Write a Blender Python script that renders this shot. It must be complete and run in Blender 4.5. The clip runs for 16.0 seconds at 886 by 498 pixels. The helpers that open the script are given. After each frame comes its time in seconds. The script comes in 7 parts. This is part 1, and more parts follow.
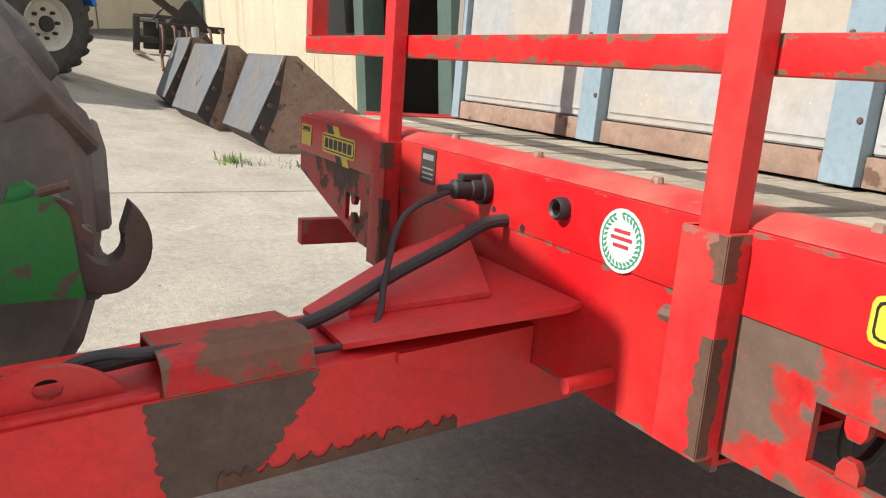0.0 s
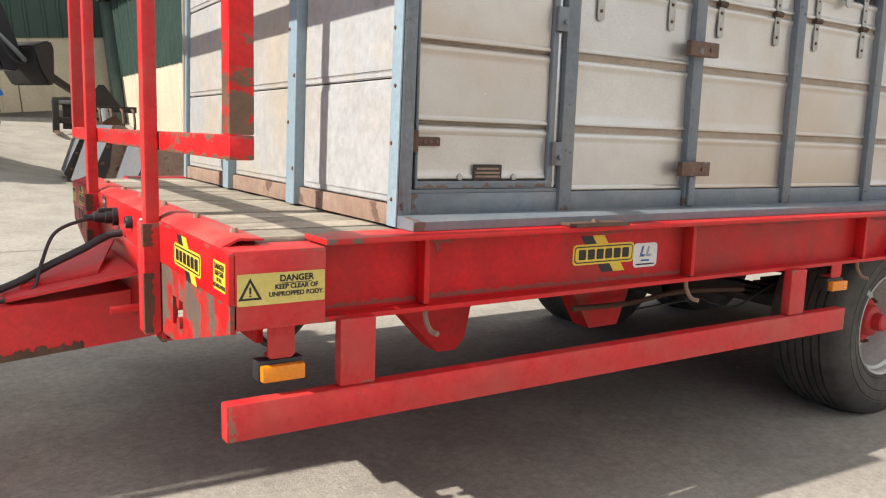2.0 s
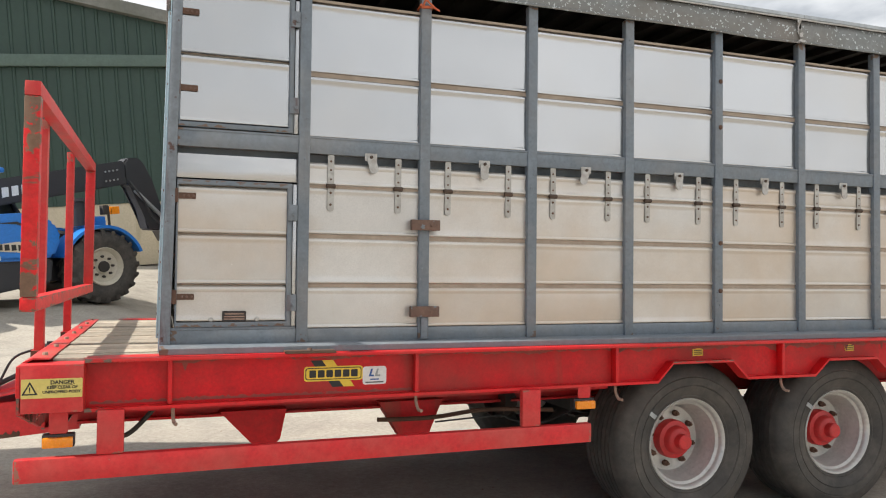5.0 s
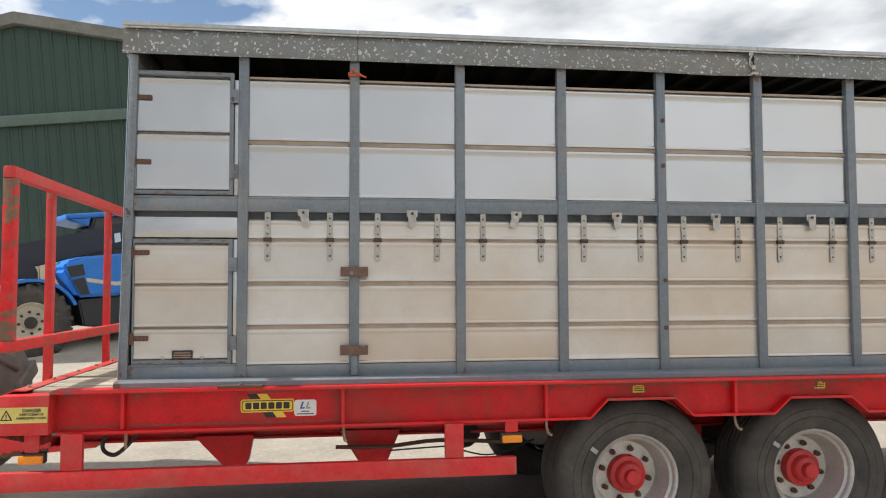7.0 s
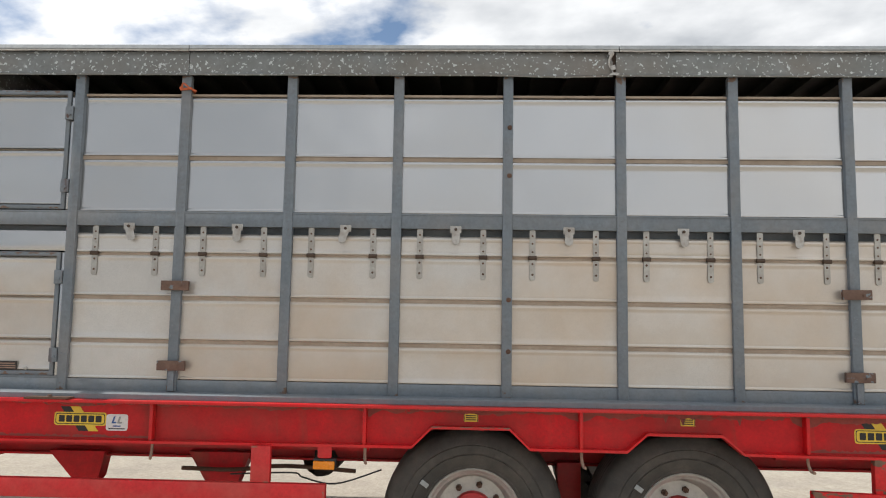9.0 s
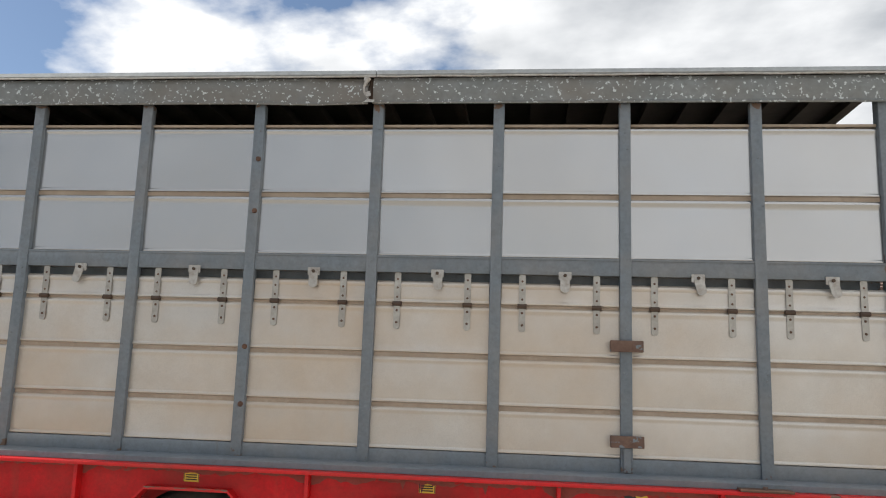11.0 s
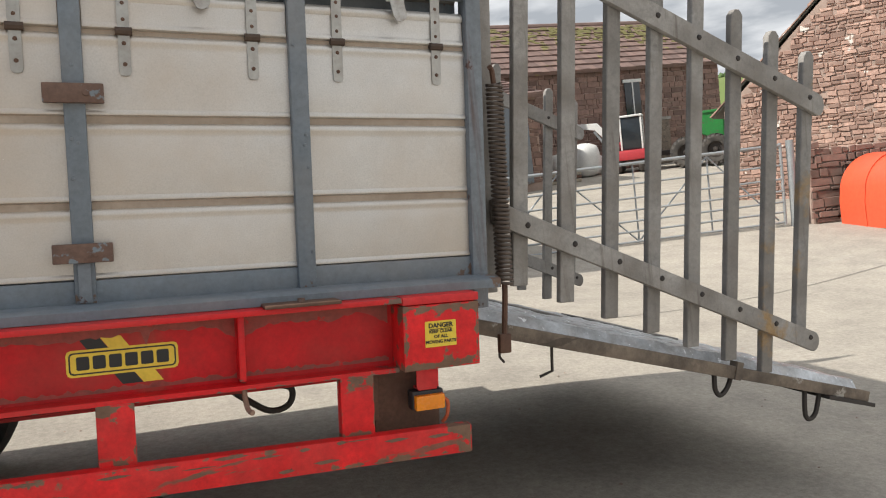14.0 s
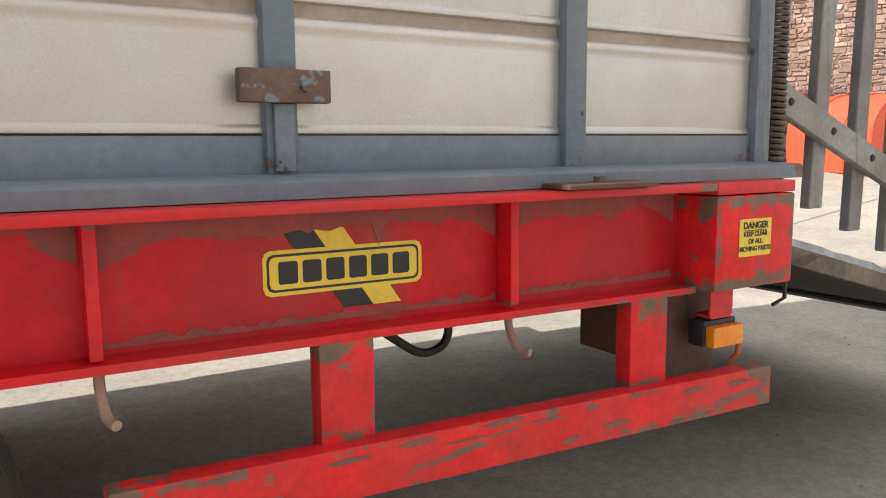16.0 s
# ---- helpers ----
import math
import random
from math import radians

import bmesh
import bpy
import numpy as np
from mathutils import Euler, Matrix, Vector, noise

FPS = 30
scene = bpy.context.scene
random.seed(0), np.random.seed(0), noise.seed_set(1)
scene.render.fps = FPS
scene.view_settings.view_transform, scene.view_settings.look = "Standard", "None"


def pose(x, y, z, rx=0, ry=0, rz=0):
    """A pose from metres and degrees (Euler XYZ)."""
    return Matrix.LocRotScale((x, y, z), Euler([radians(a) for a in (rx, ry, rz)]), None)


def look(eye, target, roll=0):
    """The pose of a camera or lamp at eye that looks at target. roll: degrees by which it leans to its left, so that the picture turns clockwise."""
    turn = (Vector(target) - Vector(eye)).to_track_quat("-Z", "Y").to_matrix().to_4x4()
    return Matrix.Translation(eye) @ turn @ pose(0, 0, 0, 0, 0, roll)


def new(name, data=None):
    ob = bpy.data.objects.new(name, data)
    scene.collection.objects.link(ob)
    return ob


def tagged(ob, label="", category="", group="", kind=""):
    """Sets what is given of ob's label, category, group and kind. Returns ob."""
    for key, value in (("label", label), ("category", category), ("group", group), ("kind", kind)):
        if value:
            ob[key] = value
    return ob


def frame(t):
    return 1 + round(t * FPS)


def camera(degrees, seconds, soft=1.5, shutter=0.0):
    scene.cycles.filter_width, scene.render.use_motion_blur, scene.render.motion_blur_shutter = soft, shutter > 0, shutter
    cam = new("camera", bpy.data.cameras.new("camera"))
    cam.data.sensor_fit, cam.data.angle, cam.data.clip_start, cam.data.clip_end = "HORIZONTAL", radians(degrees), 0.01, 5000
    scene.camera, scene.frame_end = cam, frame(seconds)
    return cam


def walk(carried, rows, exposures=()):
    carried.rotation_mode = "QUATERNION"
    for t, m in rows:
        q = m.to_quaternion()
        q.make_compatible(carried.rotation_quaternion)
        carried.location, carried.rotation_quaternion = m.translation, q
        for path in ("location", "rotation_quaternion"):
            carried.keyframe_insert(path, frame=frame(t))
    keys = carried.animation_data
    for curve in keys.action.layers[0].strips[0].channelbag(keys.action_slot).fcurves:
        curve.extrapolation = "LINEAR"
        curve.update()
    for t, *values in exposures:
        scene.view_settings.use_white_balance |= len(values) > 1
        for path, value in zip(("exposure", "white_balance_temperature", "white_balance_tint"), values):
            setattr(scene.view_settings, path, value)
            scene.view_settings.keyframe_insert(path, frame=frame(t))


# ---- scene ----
cam = camera(59.5, 16.0, 1.1)
# the yard falls towards the tail of the trailer: trailer, path and near ground are laid out in the trailer's own frame and turned by this slope
SLOPE = Matrix.Rotation(radians(5.4), 4, "Y")
PATH = [
    (0, (-0.901, -0.026, 1.134), (0.068, 1.665, 0.687), 4.3),
    (0.5, (-0.833, -0.42, 1.166), (0.235, 1.218, 0.743), 1.4),
    (1, (-0.749, -0.844, 1.182), (0.368, 0.771, 0.806), 0.7),
    (1.5, (-0.59, -1.266, 1.214), (0.526, 0.36, 0.882), 1.1),
    (2, (-0.524, -1.715, 1.228), (0.541, -0.046, 0.94), 1.8),
    (2.5, (-0.41, -2.089, 1.251), (0.573, -0.365, 1.002), 2.2),
    (3, (-0.218, -2.467, 1.229), (0.681, -0.689, 1.053), 2.0),
    (3.5, (-0.048, -2.852, 1.248), (0.767, -1.03, 1.126), 2.0),
    (4, (0.08, -3.066, 1.215), (0.865, -1.226, 1.209), 1.4),
    (4.5, (0.297, -3.226, 1.302), (1.04, -1.369, 1.341), 1.0),
    (6.8, (1.455, -3.912, 1.444), (1.772, -1.939, 1.54), -0.3),
    (7, (1.601, -3.974, 1.457), (1.873, -1.995, 1.561), -0.2),
    (7.5, (1.977, -3.993, 1.424), (2.161, -2.006, 1.548), 0.0),
    (8, (2.392, -3.956, 1.429), (2.495, -1.964, 1.575), 0.2),
    (8.2, (2.578, -3.94, 1.405), (2.634, -1.948, 1.564), 0.3),
    (10.3, (4.175, -3.534, 1.364), (4.016, -1.559, 1.638), 1.6),
    (10.5, (4.333, -3.481, 1.384), (4.162, -1.508, 1.666), 1.6),
    (11, (4.711, -3.371, 1.392), (4.5, -1.409, 1.718), 1.9),
    (11.5, (4.95, -3.377, 1.403), (4.765, -1.411, 1.717), 1.9),
    (12, (5.2, -3.212, 1.438), (5.12, -1.231, 1.706), 1.6),
    (12.5, (5.407, -2.952, 1.465), (5.528, -0.964, 1.653), 0.8),
    (13, (5.351, -2.661, 1.433), (5.754, -0.702, 1.485), 0.0),
    (13.5, (5.297, -2.397, 1.376), (5.93, -0.501, 1.297), -0.7),
    (14, (5.242, -2.075, 1.247), (6.017, -0.236, 1.122), -1.9),
    (14.5, (5.128, -1.767, 1.217), (5.995, 0.027, 1.042), -2.2),
    (15, (5.023, -1.49, 1.18), (5.956, 0.268, 0.987), -2.0),
    (15.5, (4.911, -1.254, 1.123), (5.898, 0.471, 0.902), -1.3),
    (16, (4.752, -1.019, 1.048), (5.769, 0.683, 0.786), -0.5),
]
EXPOSURE = [(0.0, 0.02), (1.0, -0.10), (2.5, 0.12), (4.5, 0.16), (7.0, 0.03), (8.0, -0.05), (10.5, -0.1), (12.5, -0.22), (14.0, -0.12), (15.0, 0.04), (16.0, 0.22)]
walk(cam, [(t, SLOPE @ look(eye, target, roll)) for t, eye, target, roll in PATH], [(t, e + 0.38) for t, e in EXPOSURE])

# ---- world and sun ----
SUN_WAY = (SLOPE @ Vector((1.0, -0.05, -0.80))).normalized()


def build_world():
    world = bpy.data.worlds.new("sky")
    scene.world = world
    world.use_nodes = True
    nt = world.node_tree
    nt.nodes.clear()
    n, l = nt.nodes.new, nt.links.new
    sky = n("ShaderNodeTexSky")
    sky.sky_type, sky.sun_disc = "NISHITA", False
    sky.sun_elevation, sky.sun_rotation = math.asin(-SUN_WAY.z), math.atan2(-SUN_WAY.x, -SUN_WAY.y)
    sky.air_density, sky.dust_density, sky.ozone_density = 1.0, 0.6, 1.5
    coord = n("ShaderNodeTexCoord")
    split = n("ShaderNodeSeparateXYZ")
    l(coord.outputs["Generated"], split.inputs[0])
    # a flat cloud layer: the way divided by its height
    up = n("ShaderNodeMath"); up.operation = "ADD"; up.inputs[1].default_value = 0.16
    l(split.outputs["Z"], up.inputs[0])
    clamp = n("ShaderNodeMath"); clamp.operation = "MAXIMUM"; clamp.inputs[1].default_value = 0.05
    l(up.outputs[0], clamp.inputs[0])
    dx = n("ShaderNodeMath"); dx.operation = "DIVIDE"
    dy = n("ShaderNodeMath"); dy.operation = "DIVIDE"
    l(split.outputs["X"], dx.inputs[0]); l(clamp.outputs[0], dx.inputs[1])
    l(split.outputs["Y"], dy.inputs[0]); l(clamp.outputs[0], dy.inputs[1])
    plane = n("ShaderNodeCombineXYZ")
    l(dx.outputs[0], plane.inputs[0]); l(dy.outputs[0], plane.inputs[1])
    noise1 = n("ShaderNodeTexNoise")
    noise1.inputs["Scale"].default_value, noise1.inputs["Detail"].default_value = 1.7, 8.0
    noise1.inputs["Roughness"].default_value = 0.52
    l(plane.outputs[0], noise1.inputs["Vector"])
    # more cloud towards +x, open blue towards -x
    tilt = n("ShaderNodeMath"); tilt.operation = "MULTIPLY_ADD"; tilt.inputs[1].default_value = 0.33 
    lean = n("ShaderNodeMath"); lean.operation = "MULTIPLY_ADD"; lean.inputs[1].default_value = -0.14
    l(split.outputs["Y"], lean.inputs[0]); l(noise1.outputs["Fac"], lean.inputs[2])
    l(split.outputs["X"], tilt.inputs[0]); l(lean.outputs[0], tilt.inputs[2])
    mask = n("ShaderNodeValToRGB")
    mask.color_ramp.elements[0].position, mask.color_ramp.elements[1].position = 0.258, 0.345
    l(tilt.outputs[0], mask.inputs[0])
    noise2 = n("ShaderNodeTexNoise")
    noise2.inputs["Scale"].default_value, noise2.inputs["Detail"].default_value = 2.6, 6.0
    l(plane.outputs[0], noise2.inputs["Vector"])
    body = n("ShaderNodeMath"); body.operation = "MULTIPLY_ADD"; body.inputs[1].default_value = -0.36
    side = n("ShaderNodeMath"); side.operation = "MULTIPLY_ADD"; side.inputs[1].default_value = 0.05
    l(split.outputs["Y"], side.inputs[0]); l(noise2.outputs["Fac"], side.inputs[2])
    cross = n("ShaderNodeMath"); cross.operation = "MULTIPLY"
    l(split.outputs["X"], cross.inputs[0]); l(split.outputs["Y"], cross.inputs[1])
    l(cross.outputs[0], body.inputs[0]); l(side.outputs[0], body.inputs[2])
    tone = n("ShaderNodeValToRGB")
    tone.color_ramp.elements[0].position, tone.color_ramp.elements[1].position = 0.27, 0.62
    tone.color_ramp.elements[0].color, tone.color_ramp.elements[1].color = (0.42, 0.45, 0.49, 1), (1.0, 1.01, 1.02, 1)
    l(body.outputs[0], tone.inputs[0])
    scale = n("ShaderNodeVectorMath"); scale.operation = "SCALE"; scale.inputs["Scale"].default_value = 0.11
    l(sky.outputs[0], scale.inputs[0])
    mix = n("ShaderNodeMix"); mix.data_type = "RGBA"
    l(mask.outputs[0], mix.inputs["Factor"]); l(scale.outputs[0], mix.inputs[6]); l(tone.outputs[0], mix.inputs[7])
    back = n("ShaderNodeBackground"); back.inputs["Strength"].default_value = 0.90
    l(mix.outputs[2], back.inputs[0])
    out = n("ShaderNodeOutputWorld"); l(back.outputs[0], out.inputs[0])


build_world()
sun = new("sun", bpy.data.lights.new("sun", "SUN"))
sun.data.energy, sun.data.angle, sun.data.color = 5.0, radians(0.6), (1.0, 0.95, 0.87)
sun.matrix_world = look((-20, 1, 20), Vector((-20, 1, 20)) + SUN_WAY)


# ---- materials ----
def material(name, base, base2=None, scale=3.0, rough=0.5, metal=0.0, bump=0.15, bump_scale=60.0, wear=None, spots=None, island=0.0, streak=None, scrape=None, edge=None, grime=None, wave=0.0, gloss=0.5, mottle=None):
    """Two tones mixed by noise, fine relief, and optional worn patches (colour, size, amount), spots (colour, size, amount) and vertical streaks."""
    m = bpy.data.materials.new(name)
    m.use_nodes = True
    nt = m.node_tree
    n, l = nt.nodes.new, nt.links.new
    bsdf = nt.nodes["Principled BSDF"]
    geo = n("ShaderNodeNewGeometry")
    pos = geo.outputs["Position"]
    base2 = base2 or tuple(c * 0.75 for c in base)
    def tex(size, detail=5.0, vec=None):
        t = n("ShaderNodeTexNoise")
        t.inputs["Scale"].default_value, t.inputs["Detail"].default_value = size, detail
        t.inputs["Roughness"].default_value = 0.6
        l(vec or pos, t.inputs["Vector"])
        return t.outputs["Fac"]
    def ramp(fac, a, b):
        r = n("ShaderNodeMapRange")
        r.inputs["From Min"].default_value, r.inputs["From Max"].default_value = a, b
        l(fac, r.inputs["Value"])
        return r.outputs[0]
    def blend(fac, a, b):
        x = n("ShaderNodeMix"); x.data_type = "RGBA"
        l(fac, x.inputs["Factor"])
        for s, i in ((a, 6), (b, 7)):
            if isinstance(s, tuple):
                x.inputs[i].default_value = (*s, 1)
            else:
                l(s, x.inputs[i])
        return x.outputs[2]
    col = blend(ramp(tex(scale), 0.35, 0.65), base, base2)
    fine = tex(bump_scale, 3.0)
    col = blend(ramp(fine, 0.3, 0.9), col, blend(ramp(fine, 0.0, 1.0), tuple(c * 0.92 for c in base), tuple(c * 0.7 for c in base2)))
    if island:
        info = n("ShaderNodeObjectInfo")
        hsv = n("ShaderNodeHueSaturation")
        l(col, hsv.inputs["Color"])
        r = n("ShaderNodeMath"); r.operation = "MULTIPLY_ADD"
        both = n("ShaderNodeMath"); both.operation = "ADD"
        l(info.outputs["Random"], both.inputs[0]); l(geo.outputs["Random Per Island"], both.inputs[1])
        half = n("ShaderNodeMath"); half.operation = "FRACT"; l(both.outputs[0], half.inputs[0])
        r.inputs[1].default_value, r.inputs[2].default_value = island, 1 - island / 2
        l(half.outputs[0], r.inputs[0]); l(r.outputs[0], hsv.inputs["Value"])
        col = hsv.outputs[0]
    rough_out = None
    if streak:
        c, size, amount = streak
        mp = n("ShaderNodeMapping"); mp.inputs["Scale"].default_value = (size, size, size * 0.06)
        l(pos, mp.inputs[0])
        f = ramp(tex(1.0, 4.0, mp.outputs[0]), 0.66 - amount, 0.86 - amount)
        col = blend(f, col, c)
    if scrape:
        c, size, amount = scrape
        mp = n("ShaderNodeMapping"); mp.inputs["Scale"].default_value = (size * 0.16, size * 0.5, size)
        l(pos, mp.inputs[0])
        f = ramp(tex(1.0, 9.0, mp.outputs[0]), 0.66 - amount, 0.69 - amount)
        col = blend(f, col, c)
    if grime:
        c, size, amount = grime
        f = n("ShaderNodeMath"); f.operation = "MULTIPLY"; f.inputs[1].default_value = amount
        l(ramp(tex(size, 7.0), 0.42, 0.68), f.inputs[0])
        col = blend(f.outputs[0], col, c)
    if edge:
        # paint rubbed off along the edges
        c, size, amount = edge
        spot = n("ShaderNodeTexCoord")
        g, nn = n("ShaderNodeSeparateXYZ"), n("ShaderNodeSeparateXYZ")
        l(spot.outputs["Generated"], g.inputs[0]); l(geo.outputs["True Normal"], nn.inputs[0])
        def math_node(op, *ins):
            q = n("ShaderNodeMath"); q.operation = op
            for i, v in enumerate(ins):
                if isinstance(v, float):
                    q.inputs[i].default_value = v
                else:
                    l(v, q.inputs[i])
            return q.outputs[0]
        def rim_of(axis, start):
            far = math_node("MULTIPLY", math_node("ABSOLUTE", math_node("SUBTRACT", g.outputs[axis], 0.5)), 2.0)
            flat = math_node("SUBTRACT", 1.0, math_node("ABSOLUTE", nn.outputs[axis]))
            return math_node("MULTIPLY", ramp(far, start, 1.0), flat)
        both = math_node("MAXIMUM", rim_of("Z", 1.0 - size), rim_of("X", 1.0 - size * 0.35))
        f = n("ShaderNodeMath"); f.operation = "MULTIPLY_ADD"; f.inputs[1].default_value = 0.40
        l(both, f.inputs[0]); l(tex(20.0, 7.0), f.inputs[2])
        col = blend(ramp(f.outputs[0], 0.84 - amount, 0.88 - amount), col, c)
    if wear:
        c, size, amount = wear
        f = ramp(tex(size, 8.0), 0.70 - amount, 0.73 - amount)
        col = blend(f, col, c)
        rr = n("ShaderNodeMath"); rr.operation = "MULTIPLY_ADD"; rr.inputs[1].default_value, rr.inputs[2].default_value = 0.9 - rough, rough
        l(f, rr.inputs[0]); rough_out = rr.outputs[0]
    if spots:
        c, size, amount = spots
        f = ramp(tex(size, 2.0), 0.78 - amount, 0.80 - amount)
        col = blend(f, col, c)
    if mottle:
        # fine grain and pitting
        size, low, high = mottle
        grain = n("ShaderNodeTexNoise")
        grain.inputs["Scale"].default_value, grain.inputs["Detail"].default_value, grain.inputs["Roughness"].default_value = size, 9.0, 0.78
        l(pos, grain.inputs["Vector"])
        val = n("ShaderNodeMapRange")
        for key, v in (("From Min", 0.30), ("From Max", 0.70), ("To Min", low), ("To Max", high)):
            val.inputs[key].default_value = v
        l(grain.outputs["Fac"], val.inputs["Value"])
        hv = n("ShaderNodeHueSaturation")
        l(col, hv.inputs["Color"]); l(val.outputs[0], hv.inputs["Value"])
        col = hv.outputs[0]
    l(col, bsdf.inputs["Base Color"])
    bsdf.inputs["Metallic"].default_value = metal
    if rough_out:
        l(rough_out, bsdf.inputs["Roughness"])
    else:
        r = n("ShaderNodeMath"); r.operation = "MULTIPLY_ADD"; r.inputs[1].default_value, r.inputs[2].default_value = 0.25, rough - 0.12
        l(tex(scale * 4), r.inputs[0]); l(r.outputs[0], bsdf.inputs["Roughness"])
    if bump:
        b = n("ShaderNodeBump"); b.inputs["Strength"].default_value, b.inputs["Distance"].default_value = bump, 0.004
        l(fine, b.inputs["Height"]); l(b.outputs[0], bsdf.inputs["Normal"])
    if wave:
        b = n("ShaderNodeBump"); b.inputs["Strength"].default_value, b.inputs["Distance"].default_value = 1.0, wave
        l(tex(1.6, 2.0), b.inputs["Height"]); l(b.outputs[0], bsdf.inputs["Normal"])
    bsdf.inputs["Specular IOR Level"].default_value = gloss
    return m


RUST = (0.10, 0.05, 0.032)
GRIME = (0.16, 0.105, 0.08)
RED = material("red_paint", (0.70, 0.009, 0.014), (0.58, 0.010, 0.014), 2.0, 0.40, 0, 0.1, 70, wear=(GRIME, 5.0, -0.03), spots=((0.26, 0.06, 0.045), 34.0, 0.02), grime=((0.40, 0.05, 0.04), 2.6, 0.6), edge=(GRIME, 0.25, 0.02), gloss=0.35, mottle=(14.0, 0.80, 1.10))
BEAM_LOW = material("red_paint_worn_to_brown", (0.62, 0.014, 0.016), (0.50, 0.018, 0.018), 3.0, 0.45, 0, 0.2, 60, wear=((0.135, 0.088, 0.066), 5.0, 0.20), spots=(RUST, 45.0, 0.05), grime=((0.30, 0.06, 0.045), 12.0, 0.8), edge=((0.15, 0.09, 0.065), 0.35, 0.08), gloss=0.35, mottle=(18.0, 0.72, 1.15))
SCRAPE = material("brown_scrape", (0.20, 0.11, 0.075), (0.13, 0.075, 0.05), 9.0, 0.8, 0, 0.2, 60)
KNUCKLE = material("dark_rusty_knuckle", (0.10, 0.065, 0.045), (0.06, 0.04, 0.03), 9.0, 0.7, 0.2, 0.2, 60)
RUBBER_DUSTY = material("dusty_tractor_rubber", (0.13, 0.12, 0.11), (0.19, 0.175, 0.155), 3.0, 0.8, 0, 0.3, 40, grime=((0.07, 0.066, 0.062), 5.0, 0.7))
RED_SCUFF = material("scuffed_red_paint", (0.72, 0.018, 0.020), (0.62, 0.016, 0.018), 4.0, 0.5, 0, 0.2, 60, wear=((0.20, 0.12, 0.08), 7.0, 0.05), scrape=((0.16, 0.09, 0.06), 15.0, 0.05), spots=(RUST, 40.0, 0.0), grime=((0.40, 0.05, 0.04), 5.0, 0.5), edge=((0.17, 0.10, 0.065), 0.7, 0.11), gloss=0.3, mottle=(18.0, 0.72, 1.18))
RED_WORN = material("worn_red_paint", (0.60, 0.014, 0.016), (0.46, 0.018, 0.018), 3.0, 0.45, 0, 0.2, 60, wear=((0.19, 0.10, 0.07), 5.0, 0.20), spots=(RUST, 45.0, 0.03), grime=((0.30, 0.06, 0.045), 8.0, 0.8), edge=((0.17, 0.10, 0.07), 0.5, 0.10), gloss=0.35, mottle=(18.0, 0.72, 1.15))
RED_FADED = material("faded_red_paint", (0.66, 0.024, 0.028), (0.54, 0.020, 0.022), 4.0, 0.5, 0, 0.15, 60, wear=((0.22, 0.13, 0.09), 6.0, -0.02), spots=((0.30, 0.13, 0.09), 30.0, -0.02), grime=((0.44, 0.09, 0.07), 4.0, 0.6), edge=((0.30, 0.12, 0.085), 0.2, 0.02), gloss=0.4, mottle=(16.0, 0.80, 1.10))
RED_DUSTY = material("dusty_red_paint", (0.66, 0.012, 0.018), (0.54, 0.013, 0.017), 2.0, 0.40, 0, 0.1, 60, grime=((0.30, 0.045, 0.035), 2.6, 0.75), streak=((0.22, 0.085, 0.055), 5.0, 0.085), spots=(RUST, 30.0, -0.02), gloss=0.25, mottle=(12.0, 0.74, 1.12))
BEAM_RUST = material("brown_worn_steel", (0.115, 0.082, 0.066), (0.085, 0.058, 0.046), 6.0, 0.72, 0.1, 0.25, 80, wear=((0.55, 0.014, 0.016), 9.0, 0.04), mottle=(16.0, 0.7, 1.3))
STEEL_RUST = material("rusty_steel", (0.16, 0.085, 0.055), (0.09, 0.05, 0.035), 12.0, 0.75, 0.2, 0.35, 90)
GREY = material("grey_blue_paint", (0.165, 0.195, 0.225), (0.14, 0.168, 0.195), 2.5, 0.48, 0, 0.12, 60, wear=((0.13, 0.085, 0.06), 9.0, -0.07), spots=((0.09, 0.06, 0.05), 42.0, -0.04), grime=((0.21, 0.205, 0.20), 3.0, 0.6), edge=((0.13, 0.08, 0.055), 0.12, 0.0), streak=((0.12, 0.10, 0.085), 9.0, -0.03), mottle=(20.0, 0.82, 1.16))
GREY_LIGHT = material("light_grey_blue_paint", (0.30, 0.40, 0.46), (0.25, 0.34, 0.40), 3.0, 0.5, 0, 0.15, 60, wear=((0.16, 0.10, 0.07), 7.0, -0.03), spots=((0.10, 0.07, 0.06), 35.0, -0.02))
GREY_RUSTY = material("grey_paint_with_rust", (0.19, 0.215, 0.24), (0.16, 0.18, 0.20), 4.0, 0.55, 0, 0.2, 60, wear=((0.10, 0.060, 0.052), 13.0, 0.07), spots=((0.08, 0.05, 0.045), 40.0, 0.02), mottle=(20.0, 0.75, 1.18), streak=((0.10, 0.062, 0.056), 26.0, 0.10))
ALU = material("aluminium_sheet", (0.53, 0.537, 0.545), (0.48, 0.488, 0.495), 0.5, 0.20, 0.92, 0.0, 260, island=0.10, streak=((0.55, 0.53, 0.49), 14.0, -0.05), grime=((0.50, 0.48, 0.45), 0.7, 0.6), spots=((0.72, 0.71, 0.70), 130.0, -0.07), wave=0.012)
ALU_DUSTY = material("dusty_aluminium_sheet", (0.60, 0.575, 0.54), (0.55, 0.53, 0.50), 0.9, 0.36, 0.55, 0.02, 240, island=0.10, streak=((0.54, 0.47, 0.38), 12.0, 0.0), spots=((0.86, 0.84, 0.80), 105.0, 0.0), grime=((0.52, 0.415, 0.315), 0.9, 0.85), wave=0.008, mottle=(5.0, 0.92, 1.05))
